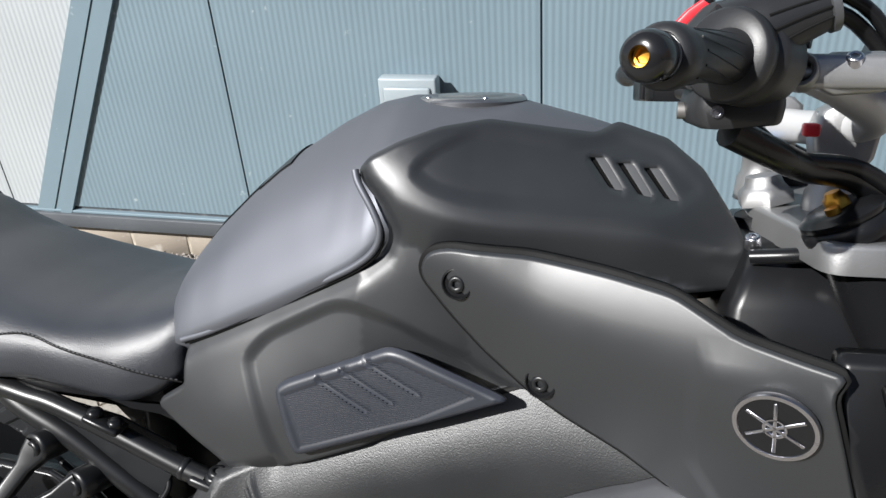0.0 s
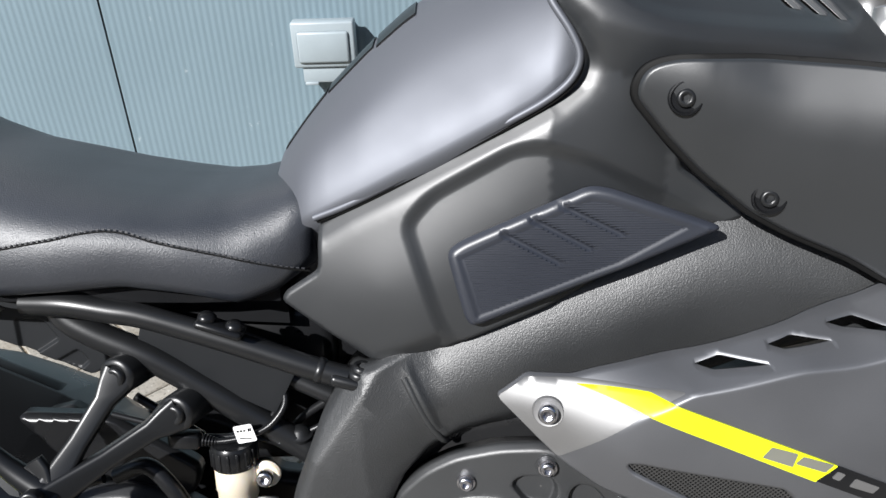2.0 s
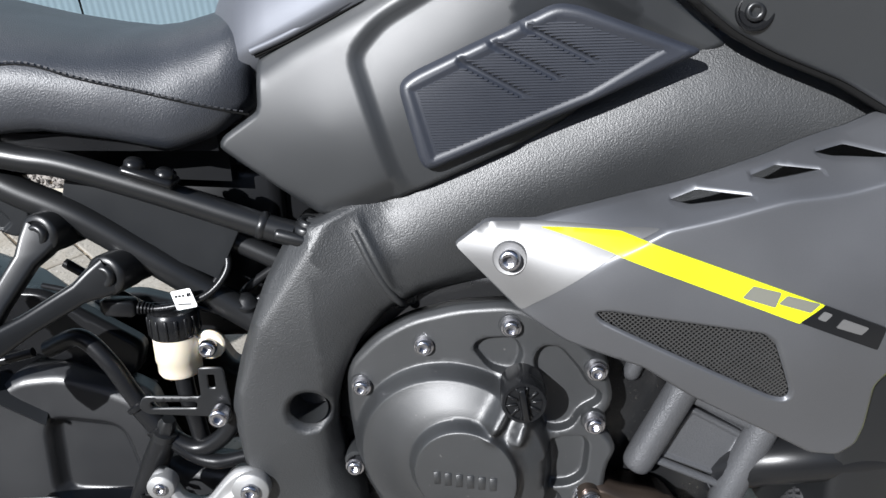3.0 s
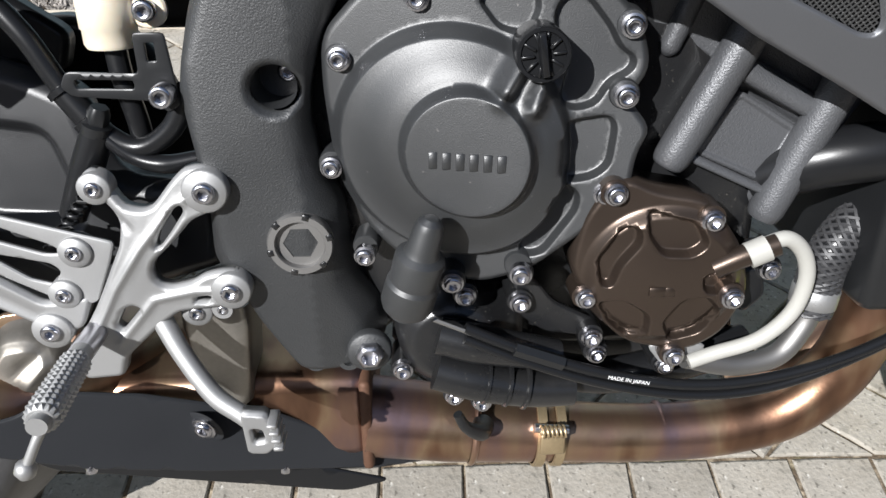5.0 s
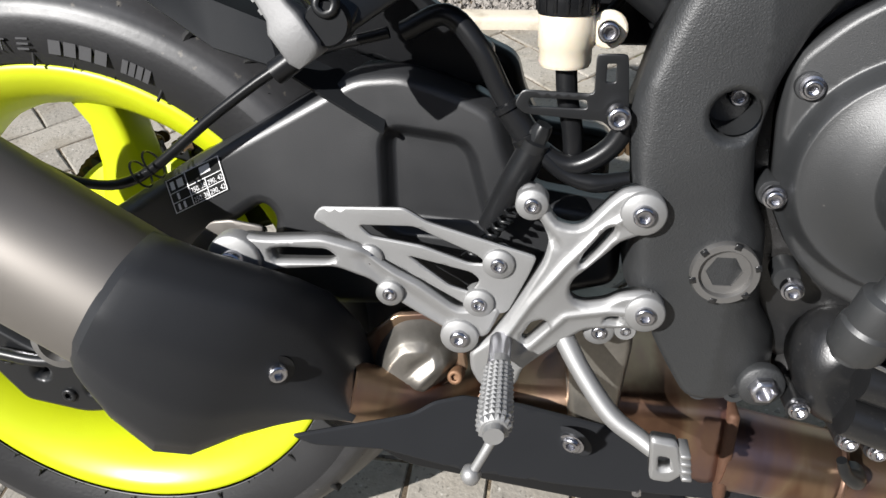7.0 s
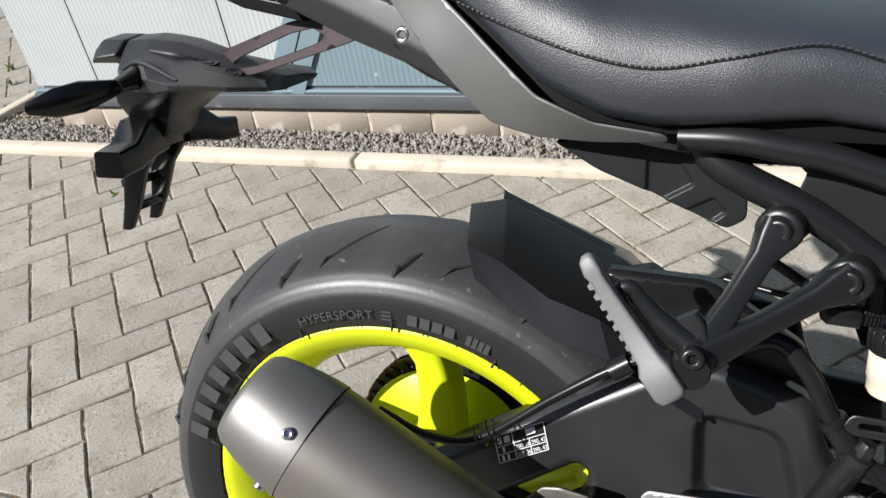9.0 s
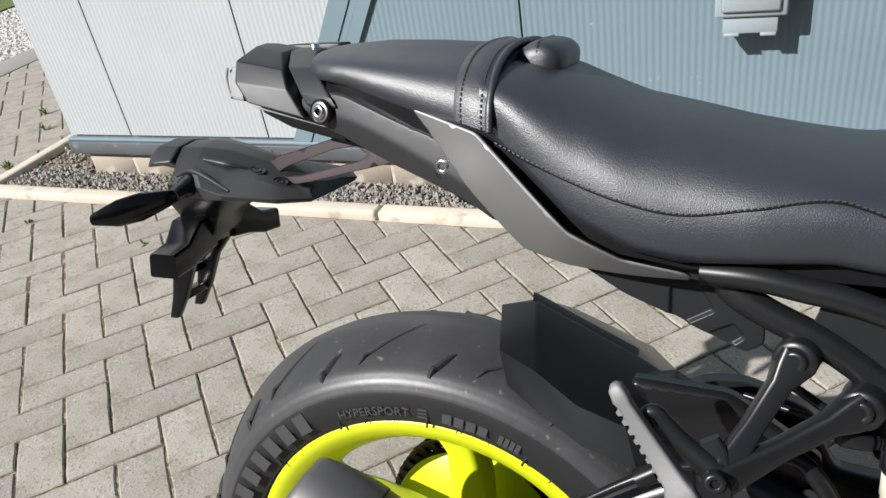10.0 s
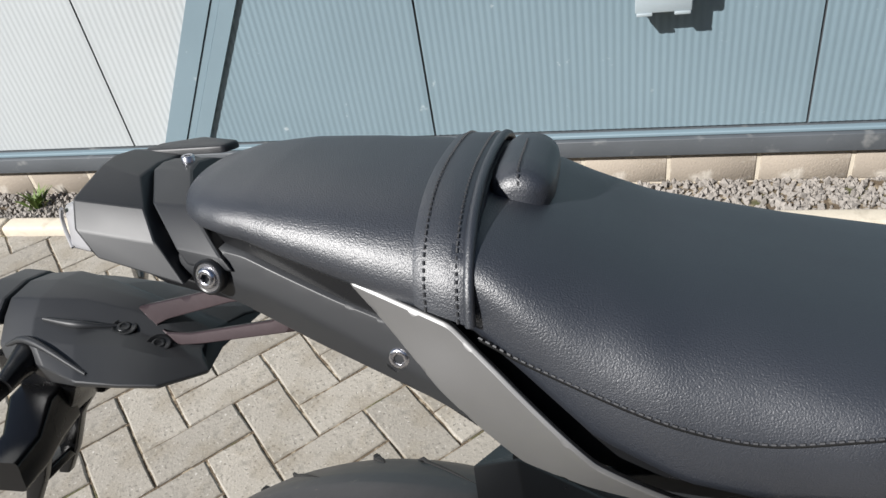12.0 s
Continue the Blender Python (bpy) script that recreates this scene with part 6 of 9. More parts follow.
def seat_side(x, z, lift=0.0006):
    zt, zl, w = lerp(SEAT_TOP, x), lerp(SEAT_LOW, x), lerp(SEAT_W, x)
    zs = zl + 0.032
    if z <= zs:
        return (x, -w * (0.995 + 0.005 * (z - zl) / 0.032) - lift, z)
    s = min(((z - zs) / (zt - zs)), 1) ** (1 / 0.85)
    return (x, -w * max(1 - s * s, 0) ** 0.36 - lift, z)


SEAM = [(0.098, 0.886), (0.141, 0.868), (0.194, 0.849), (0.244, 0.839), (0.294, 0.845), (0.345, 0.851), (0.385, 0.840), (0.432, 0.827), (0.475, 0.814), (0.498, 0.808)]
seam3 = [seat_side(x, z) for x, z in spline(SEAM, 6)]
part("seam_line", tube([seat_side(x, z, -0.0004) for x, z in spline(SEAM, 6)], 0.0008, 6, 1), DARK, seat)
stitches("stitching", [(a, b, c + 0.002) for a, b, c in seam3], seat)
stitches("stitching", [tuple(p) for p in over_seat(0.069, 0.006)], strap)
stitches("stitching", [tuple(p) for p in over_seat(0.088, 0.0072)], strap)
stitches("stitching", [(0.116, y * 0.80, 0.947 + 0.0172 * k) for y, k in ((-0.0625, 0.1), (-0.062, 0.6), (-0.054, 0.9), (-0.03, 1.0), (0, 1.0), (0.03, 1.0))], hump)

# -- tail --
gp = fillet([(0.018, 0.913), (0.082, 0.896), (0.110, 0.872), (0.162, 0.822), (0.205, 0.803), (0.254, 0.796), (0.256, 0.789), (0.20, 0.786), (0.156, 0.787), (0.118, 0.796), (0.07, 0.85)], 0.004, 3)
gp_surf = shape([(.018, .911, .102), (.085, .893, .126), (.118, .796, .113), (.156, .787, .121), (.162, .82, .147), (.120, .845, .136), (.205, .803, .150), (.20, .786, .132), (.255, .7955, .152), (.256, .789, .144), (.07, .85, .117)])
part("side_panel", panel(gp, gp_surf, 0.008, 0.0012, 0.008), SILVER, bike, "dark silver seat side panel")
ts = fillet([(-0.112, 0.920), (-0.098, 0.928), (-0.057, 0.9225), (0.007, 0.8985), (0.08, 0.874), (0.12, 0.83), (0.10, 0.815), (0.063, 0.835), (-0.013, 0.862), (-0.086, 0.893), (-0.108, 0.905)], 0.006, 3)
ts_surf = total(shape([(-.11, .92, .072), (-.057, .93, .085), (.007, .9, .1), (.1, .83, .118), (-.08, .895, .082), (.0, .865, .10)]), fold([(-0.13, 0.912), (-0.06, 0.902), (0.0, 0.880), (0.06, 0.852), (0.13, 0.82)], 0.12, 0.40, 0.003))
tail = part("tail_side", panel(ts, ts_surf, 0.03, 0.0014, 0.008), TAILM, bike, "matt black tail side moulding")
for c, n in (((-0.082, -0.086, 0.909), (-0.2, -1, 0.1)), ((0.0455, -0.1035, 0.8640), (-0.1, -1, 0.0))):
    part("bolt_collar", lathe([(0.0120, -0.004), (0.0120, 0.001), (0.0105, 0.002), (0.009, 0.001), (0, 0.001)], 28, facing(c, n)), BLACKP, tail)
    bolt(BOLT_BIG, Vector(c), tail, n, size=0.76)
part("far_tail_side", panel(ts, flat(-0.07), 0.02, 0.004, 0.03), TAILM, bike, "matt black tail side moulding")
part("tail_core", loft([[(x, -w, z0), (x, -w, z1), (x, w, z1), (x, w, z0)] for x, w, z0, z1 in ((-0.14, 0.05, 0.91, 0.935), (-0.06, 0.07, 0.895, 0.928), (0.06, 0.095, 0.83, 0.885), (0.2, 0.085, 0.765, 0.80), (0.33, 0.080, 0.76, 0.79), (0.47, 0.08, 0.75, 0.785))]), BLACKP, bike, "black under-seat tray", 30)


def shell(name, secs, material, label="", r=0.006, parent=None):
    return part(name, loft([fillet(s, r, 3) for s in secs]), material, parent or bike, label)


def trap(x, w0, w1, z0, z1, c=0.0):
    return [(x, -w0, z0), (x - c, -w1, z1), (x - c, w1, z1), (x, w0, z0)]


def hull(name, halves, material, label="", bevel=0.0022, parent=None):
    """A moulding with crisp creases, given by its right-hand half profiles from the middle out."""
    bm = loft([h + [(x, -y, z) for x, y, z in reversed(h) if abs(y) > 1e-6] for h in halves])
    es = [e for e in bm.edges if len(e.link_faces) == 2 and e.calc_face_angle(0.0) > 0.2]
    bmesh.ops.bevel(bm, geom=es, offset=bevel, segments=2, affect="EDGES", profile=0.5, clamp_overlap=True)
    return part(name, bm, material, parent or bike, label, 14)


hull("tail_cover", [
    [(-0.153, 0, 0.963), (-0.1521, -0.0144, 0.9616), (-0.135, -0.050, 0.948), (-0.1075, -0.0765, 0.925), (-0.100, -0.079, 0.914), (-0.115, -0.04, 0.905), (-0.115, 0, 0.905)],
    [(-0.124, 0, 0.963), (-0.1215, -0.016, 0.9607), (-0.103, -0.055, 0.947), (-0.0700, -0.0855, 0.9213), (-0.064, -0.0865, 0.912), (-0.08, -0.04, 0.905), (-0.08, 0, 0.905)]], TAILM, "matt black tail cover collar", 0.002)
bolt(BOLT, (-0.131, 0.000, 0.9625), bike, (0, -0.05, 1), label="seat lock screw", size=0.8)
hull("tail_lamp_hood", [
    [(-0.192, 0, 0.966), (-0.190, -0.019, 0.9645), (-0.187, -0.060, 0.953), (-0.188, -0.065, 0.936), (-0.176, -0.068, 0.918), (-0.172, -0.03, 0.914), (-0.172, 0, 0.914)],
    [(-0.190, 0, 0.970), (-0.188, -0.020, 0.9685), (-0.185, -0.063, 0.957), (-0.186, -0.068, 0.936), (-0.172, -0.071, 0.916), (-0.170, -0.03, 0.912), (-0.170, 0, 0.912)],
    [(-0.156, 0, 0.963), (-0.1546, -0.028, 0.961), (-0.139, -0.054, 0.946), (-0.123, -0.0741, 0.928), (-0.1008, -0.0863, 0.903), (-0.110, -0.04, 0.900), (-0.110, 0, 0.900)]], TAILM, "matt black tail lamp hood", 0.0018)
part("tail_inner", loft([[(x, -w, z0), (x, -w * 0.9, z1 - 0.02), (x, -w * 0.5, z1), (x, w * 0.5, z1), (x, w * 0.9, z1 - 0.02), (x, w, z0)] for x, w, z0, z1 in ((-0.175, 0.058, 0.91, 0.946), (-0.13, 0.062, 0.90, 0.946), (-0.08, 0.070, 0.89, 0.938))]), BLACKP, bike, "black plastic inside the tail")
hull("tail_underside", [[(-0.180, 0, 0.915), (-0.180, -0.05, 0.915), (-0.172, -0.045, 0.902), (-0.172, 0, 0.902)], [(-0.14, 0, 0.908), (-0.14, -0.062, 0.908), (-0.135, -0.055, 0.889), (-0.135, 0, 0.889)], [(-0.08, 0, 0.90), (-0.08, -0.07, 0.90), (-0.07, -0.06, 0.875), (-0.07, 0, 0.875)]], BLACKP, "black underside of the tail")
wing = panel(fillet([(-0.186, 0.032), (-0.180, 0.026), (-0.118, 0.030), (-0.112, 0.046), (-0.150, 0.062), (-0.180, 0.046)], 0.003, 2), flat(0), 0.006, 0.002, 0.012, m=Matrix.Identity(4))
wing.transform(Matrix(((1, 0, 0, 0), (0, 0, 1, 0), (0, -1, 0, 0.966), (0, 0, 0, 1))))
part("far_tail_wing", wing, TAILM, bike, "matt black tail wing tip")
LENS = mat("clear_lamp_plastic", (0.26, 0.26, 0.27), 0.15, 0.0, 0.2, 500, 0.0, 0.05)
lens = shell("tail_lamp", [trap(-0.206, 0.050, 0.044, 0.926, 0.944), trap(-0.199, 0.060, 0.056, 0.918, 0.950), trap(-0.183, 0.063, 0.060, 0.916, 0.952)], LENS, "clear ribbed tail lamp lens", 0.005)
for k in range(8):
    y = -0.060 + k * 0.008
    part("lens_rib", tube([(-0.1985, y, 0.920), (-0.2055, y * 0.9, 0.930), (-0.2055, y * 0.9, 0.941), (-0.1985, y, 0.949)], 0.0014, 6, 2), LENS, lens)

# number plate hanger
PURPLE = mat("purple_brown_anodised_bracket", (0.026, 0.016, 0.018), 0.42, 0.4, 0.5, 300, 0.0001, 0.35)
br = panel(fillet([(-0.202, 0.846), (-0.158, 0.824), (-0.133, 0.829), (-0.029, 0.855), (0.017, 0.872), (-0.05, 0.882), (-0.104, 0.874)], 0.004, 2), lambda p: 0.287 * (p[:, 0] + 0.208) - 0.337 * (p[:, 1] - 0.845) + 0.008, 0.004, 0.001, 0.012, [fillet([(-0.182, 0.835), (-0.171, 0.831), (-0.146, 0.834), (-0.066, 0.855), (-0.058, 0.861), (-0.073, 0.868), (-0.104, 0.863), (-0.168, 0.842)], 0.003, 2)])
part("plate_bracket", br, PURPLE, bike, "purple-brown anodised plate bracket")
pk = hull("plate_holder", [
    [(-0.302, 0, 0.866), (-0.302, -0.024, 0.862), (-0.302, -0.036, 0.851), (-0.301, -0.050, 0.834), (-0.298, -0.052, 0.822), (-0.295, -0.045, 0.812), (-0.295, 0, 0.810)],
    [(-0.272, 0, 0.867), (-0.272, -0.026, 0.863), (-0.270, -0.040, 0.853), (-0.262, -0.058, 0.843), (-0.248, -0.070, 0.826), (-0.246, -0.068, 0.812), (-0.246, 0, 0.810)],
    [(-0.238, 0, 0.861), (-0.238, -0.018, 0.858), (-0.236, -0.032, 0.848), (-0.226, -0.056, 0.839), (-0.212, -0.084, 0.8235), (-0.213, -0.080, 0.817), (-0.216, 0, 0.810)],
    [(-0.200, 0, 0.850), (-0.200, -0.014, 0.846), (-0.200, -0.026, 0.836), (-0.192, -0.050, 0.834), (-0.176, -0.085, 0.8225), (-0.178, -0.080, 0.817), (-0.185, 0, 0.809)],
    [(-0.172, 0, 0.838), (-0.172, -0.014, 0.834), (-0.170, -0.026, 0.825), (-0.161, -0.050, 0.826), (-0.148, -0.080, 0.8200), (-0.150, -0.076, 0.815), (-0.162, 0, 0.807)],
    [(-0.144, 0, 0.822), (-0.144, -0.012, 0.820), (-0.142, -0.022, 0.817), (-0.134, -0.036, 0.818), (-0.122, -0.050, 0.8155), (-0.126, -0.048, 0.811), (-0.138, 0, 0.806)]], TAILM, "matt black number plate holder", 0.0016)
for a, b, c in (((-0.292, -0.052, 0.835), (-0.262, -0.059, 0.843), (-0.205, -0.078, 0.827)), ((-0.262, -0.040, 0.852), (-0.232, -0.040, 0.847), (-0.206, -0.026, 0.8385))):
    part("holder_rib", tube([a, b, c], [0.0015, 0.0034, 0.0012], 8, 6), TAILM, pk)
hull("plate_light", [[(-0.347, 0, 0.856), (-0.347, -0.026, 0.853), (-0.346, -0.036, 0.840), (-0.340, 0, 0.836)], [(-0.330, 0, 0.868), (-0.330, -0.030, 0.864), (-0.330, -0.045, 0.846), (-0.325, 0, 0.838)], [(-0.304, 0, 0.867), (-0.304, -0.027, 0.863), (-0.304, -0.045, 0.849), (-0.304, 0, 0.825)]], TAILM, "matt black plate light", 0.0025)
for c in ((-0.203, -0.027, 0.8385), (-0.172, -0.033, 0.8275)):
    part("screw_dish", lathe([(0.0100, -0.003), (0.0096, 0.0006), (0.0082, 0.0009), (0.0074, 0.0003), (0, 0.0003)], 24, facing(c, (0.3, -0.25, 1))), BLACKP, pk)
    bolt(BOLT_BLACK, Vector(c) - Vector((0.0006, -0.0006, 0.0018)), pk, (0.3, -0.25, 1), label="black socket screw", size=0.95)
hang = part("plate_hanger", loft([fillet([(x0, -w, z), (x1, -w, z), (x1, w, z), (x0, w, z)], 0.006, 2) for x0, x1, w, z in ((-0.31, -0.225, 0.052, 0.825), (-0.315, -0.24, 0.046, 0.800), (-0.318, -0.262, 0.030, 0.782), (-0.326, -0.272, 0.028, 0.765), (-0.332, -0.284, 0.028, 0.748))]), HANGM, bike, "black plastic plate hanger", 30)
for s in (-1, 1):
    part("hanger_arm", loft([fillet([(x0, s * y, z0), (x0 + 0.004, s * y, z1), (x1, s * y, z1), (x1, s * y, z0)], 0.004, 2) for x0, x1, y, z0, z1 in ((-0.322, -0.278, 0.018, 0.745, 0.785), (-0.320, -0.275, 0.045, 0.742, 0.782), (-0.312, -0.272, 0.070, 0.735, 0.764), (-0.308, -0.270, 0.100, 0.733, 0.760))]), HANGM, hang)
for y0 in (-0.028, 0.018):
    part("hanger_leg", loft([fillet([(x0, y0, z), (x1, y0, z), (x1, y0 + 0.010, z), (x0, y0 + 0.010, z)], 0.002, 2) for x0, x1, z in ((-0.332, -0.284, 0.752), (-0.342, -0.312, 0.72), (-0.350, -0.330, 0.68), (-0.360, -0.348, 0.650))]), HANGM, hang)
for z in (0.700, 0.672):
    part("hanger_bar", box((-0.350, -0.026, z), (-0.334, 0.026, z + 0.010), 0.002), HANGM, hang)
ind = part("indicator", loft([[(x, y + math.cos(t) * w, z + math.sin(t) * h) for t in np.linspace(0, 2 * math.pi, 17)[:-1]] for x, y, z, w, h in ((-0.262, -0.085, 0.824, 0.006, 0.006), (-0.268, -0.098, 0.822, 0.008, 0.009), (-0.285, -0.118, 0.818, 0.012, 0.015), (-0.30, -0.135, 0.815, 0.011, 0.014), (-0.318, -0.152, 0.812, 0.004, 0.006))]), HANGM, bike, "black teardrop rear indicator")
part("indicator_stalk", tube([(-0.27, -0.052, 0.828), (-0.268, -0.075, 0.826), (-0.266, -0.092, 0.823)], [0.014, 0.009, 0.007], 14), BLACKP, ind)
part("indicator_far", loft([[(x, y + math.cos(t) * w, z + math.sin(t) * h) for t in np.linspace(0, 2 * math.pi, 17)[:-1]] for x, y, z, w, h in ((-0.262, 0.085, 0.824, 0.006, 0.006), (-0.285, 0.118, 0.818, 0.012, 0.015), (-0.318, 0.152, 0.812, 0.004, 0.006))]), HANGM, bike, "black teardrop rear indicator")

# hugger
HUG = [[(0.0575, 0.011, 0.690), (0.078, -0.067, 0.6755), (0.094, -0.098, 0.656)],
       [(0.094, 0.016, 0.696), (0.116, -0.079, 0.663), (0.128, -0.1025, 0.632)],
       [(0.150, 0.011, 0.671), (0.158, -0.092, 0.640), (0.166, -0.105, 0.606)],
       [(0.206, 0.008, 0.645), (0.202, -0.088, 0.622), (0.214, -0.104, 0.592)],
       [(0.250, 0.004, 0.620), (0.236, -0.080, 0.592), (0.246, -0.104, 0.572)],
       [(0.300, 0.0, 0.600), (0.290, -0.080, 0.568), (0.290, -0.104, 0.545)]]
bm = loft([h[1::-1] + [(x + 0.004, 0.028 - y * 0.8, z - 0.004) for x, y, z in h[1:]] for h in HUG], cap=False, closed=False)
es = [e for e in bm.edges if len(e.link_faces) == 2 and e.calc_face_angle(0.0) > 0.12]
bmesh.ops.bevel(bm, geom=es, offset=0.0022, segments=2, affect="EDGES", profile=0.5, clamp_overlap=True)
bmesh.ops.solidify(bm, geom=bm.faces[:], thickness=0.003)
# black top takes in the shadow of seat and tail; the lit skirt is greyer
hugger = part("hugger", bm, BLACKP, bike, "matt black faceted rear tyre hugger", 30)
SKIRTM = mat("dark_grey_moulded_plastic", (0.0120, 0.0130, 0.0144), 0.40, 0.0, 0.4, 1200, 0.00004, 0.1, spec=0.25)
sk = loft([[Vector(p) for p in h[1:]] for h in HUG], cap=False, closed=False)
bmesh.ops.solidify(sk, geom=sk.faces[:], thickness=0.003)
part("hugger_skirt", sk, SKIRTM, hugger, "lower hugger skirt, greyer than the shaded top", 30)
part("hugger_ridge", loft([[(x, y, z), (x - 0.002, y + 0.012, z + 0.006), (x, y + 0.024, z)] for x, y, z in ((0.090, 0.016, 0.6945), (0.146, 0.011, 0.6695), (0.200, 0.008, 0.645))]), BLACKP, hugger)
part("hugger_ledge", panel(fillet([(0.212, 0.648), (0.240, 0.655), (0.292, 0.620), (0.286, 0.603), (0.246, 0.622)], 0.003, 2), flat(0.046), 0.02, 0.002, 0.01), SKIRTM, hugger)
part("hugger_bridge", panel(fillet([(0.20, 0.66), (0.29, 0.655), (0.37, 0.60), (0.36, 0.57), (0.25, 0.60)], 0.01), flat(0.07), 0.02, 0.004, 0.015), BLACKP, hugger)

# under-seat plate and sub-frame tubes
usp = fillet([(0.165, 0.779), (0.25, 0.792), (0.322, 0.788), (0.310, 0.772), (0.312, 0.722), (0.298, 0.7135), (0.236, 0.742), (0.200, 0.757)], 0.005, 3)
usp_surf = total(flat(0.100), sunk(fillet([(0.238, 0.7325), (0.252, 0.7355), (0.273, 0.748), (0.262, 0.765), (0.238, 0.767)], 0.003), 0.0035, 0.004), sunk(fillet([(0.268, 0.7275), (0.288, 0.738), (0.297, 0.727), (0.288, 0.7195)], 0.003), 0.003, 0.004))
part("battery_cover", panel(usp, usp_surf, 0.012, 0.002, 0.005), SKIRTM, bike, "dark grey plastic panel under the seat")
sub = new("subframe")
sub.parent = bike
tagged(sub, "black powder-coated steel tube sub-frame")
part("tube", tube([(0.262, -0.120, 0.788), (0.30, -0.126, 0.788), (0.335, -0.128, 0.782), (0.365, -0.128, 0.7758), (0.428, -0.129, 0.7545), (0.50, -0.131, 0.7280), (0.526, -0.131, 0.7195)], 0.0100, 20), STEELB, sub)
part("tube", tube([(0.275, -0.10, 0.785), (0.287, -0.104, 0.768), (0.312, -0.106, 0.7525), (0.356, -0.106, 0.7300), (0.4100, -0.104, 0.6910), (0.440, -0.102, 0.6680), (0.495, -0.098, 0.626)], 0.0122, 20), STEELB, sub)
part("tube", tube([(0.27, 0.125, 0.79), (0.40, 0.13, 0.77), (0.53, 0.13, 0.722)], 0.0125, 16), STEELB, sub)
part("tube", tube([(0.430, -0.092, 0.722), (0.475, -0.094, 0.7014), (0.506, -0.096, 0.6865), (0.54, -0.096, 0.672)], 0.0085, 16), STEELB, sub)
TILT = Matrix.Translation((0.53, 0, 0.7175)) @ Matrix.Rotation(radians(17), 4, "Y") @ Matrix.Translation((-0.53, 0, -0.7175))
part("clevis", box((0.512, -0.1445, 0.7125), (0.556, -0.117, 0.7225), 0.004, TILT, 3), STEELB, sub)
part("weld_bead", lathe([(0.0090, -0.004), (0.0108, -0.0025), (0.0112, 0), (0.0108, 0.0025), (0.0090, 0.004)], 24, facing((0.5035, -0.131, 0.7268), (0.93, 0, -0.34)), closed=True), STEELB, sub)
part("clevis_bush", lathe([(0, -0.002), (0.0115, -0.002), (0.0115, 0.004), (0.0095, 0.006), (0, 0.006)], 24, facing((0.537, -0.131, 0.7215), (0.25, -0.15, 1))), STEELB, sub)
bolt(BOLT_BLACK, (0.5385, -0.1315, 0.727), sub, (0.25, -0.15, 1), size=1.4)
part("seat_bumper", box((0.408, -0.150, 0.7665), (0.447, -0.128, 0.7735), 0.003, Matrix.Translation((0.427, 0, 0.770)) @ Matrix.Rotation(radians(20), 4, "Y") @ Matrix.Translation((-0.427, 0, -0.770)), 2), BLACKP, sub, "black rubber seat bumper")
for x, z in ((0.4170, 0.7765), (0.4385, 0.7685)):
    part("bumper_stud", lathe([(0, 0.0065), (0.005, 0.0060), (0.0075, 0.0035), (0.0078, 0.0), (0.0070, -0.003), (0, -0.003)], 20, facing((x, -0.1385, z), (0.3, -0.1, 1))), BLACKP, sub)
# added block that keeps bright ground from showing through the dark gaps
part("dark_filler_block", box((0.405, -0.060, 0.600), (0.505, 0.060, 0.760), 0.012, None, 2), BLACKP, bike, "black filler block darkening the gaps under the seat")
part("side_shield", panel(fillet([(0.345, 0.7490), (0.352, 0.772), (0.42, 0.760), (0.480, 0.735), (0.4785, 0.7168), (0.4570, 0.6762), (0.4285, 0.6915), (0.4108, 0.7053), (0.3583, 0.7399)], 0.0015, 2), flat(0.108), 0.0025, 0.0006, 0.02), SKIRTM, bike, "dark grey inner side shield")

part("inner_shield", panel(fillet([(0.30, 0.80), (0.54, 0.80), (0.55, 0.71), (0.47, 0.66), (0.38, 0.72)], 0.01), flat(0.045), 0.004, 0.001, 0.03), BLACKP, bike, "black filler block darkening the gaps under the seat side")

# passenger footrest hanger
hg = new("footrest_hanger")
hg.parent = bike
tagged(hg, "black cast passenger footrest hanger with alloy peg")
base = Vector((0.2815, -0.178, 0.640))
for a in (Vector((0.334, -0.122, 0.724)), Vector((0.381, -0.127, 0.691))):
    d = (base - a).normalized()
    side = d.cross(Vector((0, 1, 0))).normalized()
    out = d.cross(side).normalized()
    rows = []
    for t, w, h in ((0.0, 0.0150, 0.011), (0.10, 0.0128, 0.010), (0.22, 0.0088, 0.008), (0.55, 0.0082, 0.0075), (0.85, 0.0110, 0.0085), (1.0, 0.0125, 0.010)):
        p = a.lerp(base, t)
        rows.append(fillet([tuple(p + side * u * w + out * v * h) for u, v in ((-1, -1), (1, -1), (1, 1), (-1, 1))], 0.004, 3))
    part("strut", loft(rows), STEELB, hg)
    mm = facing(a, (-0.25, -1, 0.05))
    part("boss", lathe([(0.0165, -0.02), (0.0165, 0.006), (0.0150, 0.0085), (0.0115, 0.0090), (0.0105, 0.0075), (0, 0.0075)], 28, mm), STEELB, hg)
    part("spacer", tube([a + Vector((0.004, 0.005, 0)), a + Vector((0.012, 0.03, -0.002))], 0.014, 18, 1), STEELB, hg)
    bolt(BOLT_BLACK, a + Vector((-0.0019, -0.0076, 0.0004)), hg, (-0.25, -1, 0.05), size=1.5)
part("knuckle", lathe([(0, -0.016), (0.0125, -0.016), (0.0140, -0.013), (0.0140, 0.010), (0.0125, 0.013), (0, 0.013)], 24, facing(base + Vector((-0.002, -0.004, -0.002)), (0.1, -1, 0.1))), STEELB, hg)
bolt(BOLT_BLACK, (0.281, -0.193, 0.650), hg, (0.1, -1, 0.15), size=1.3)
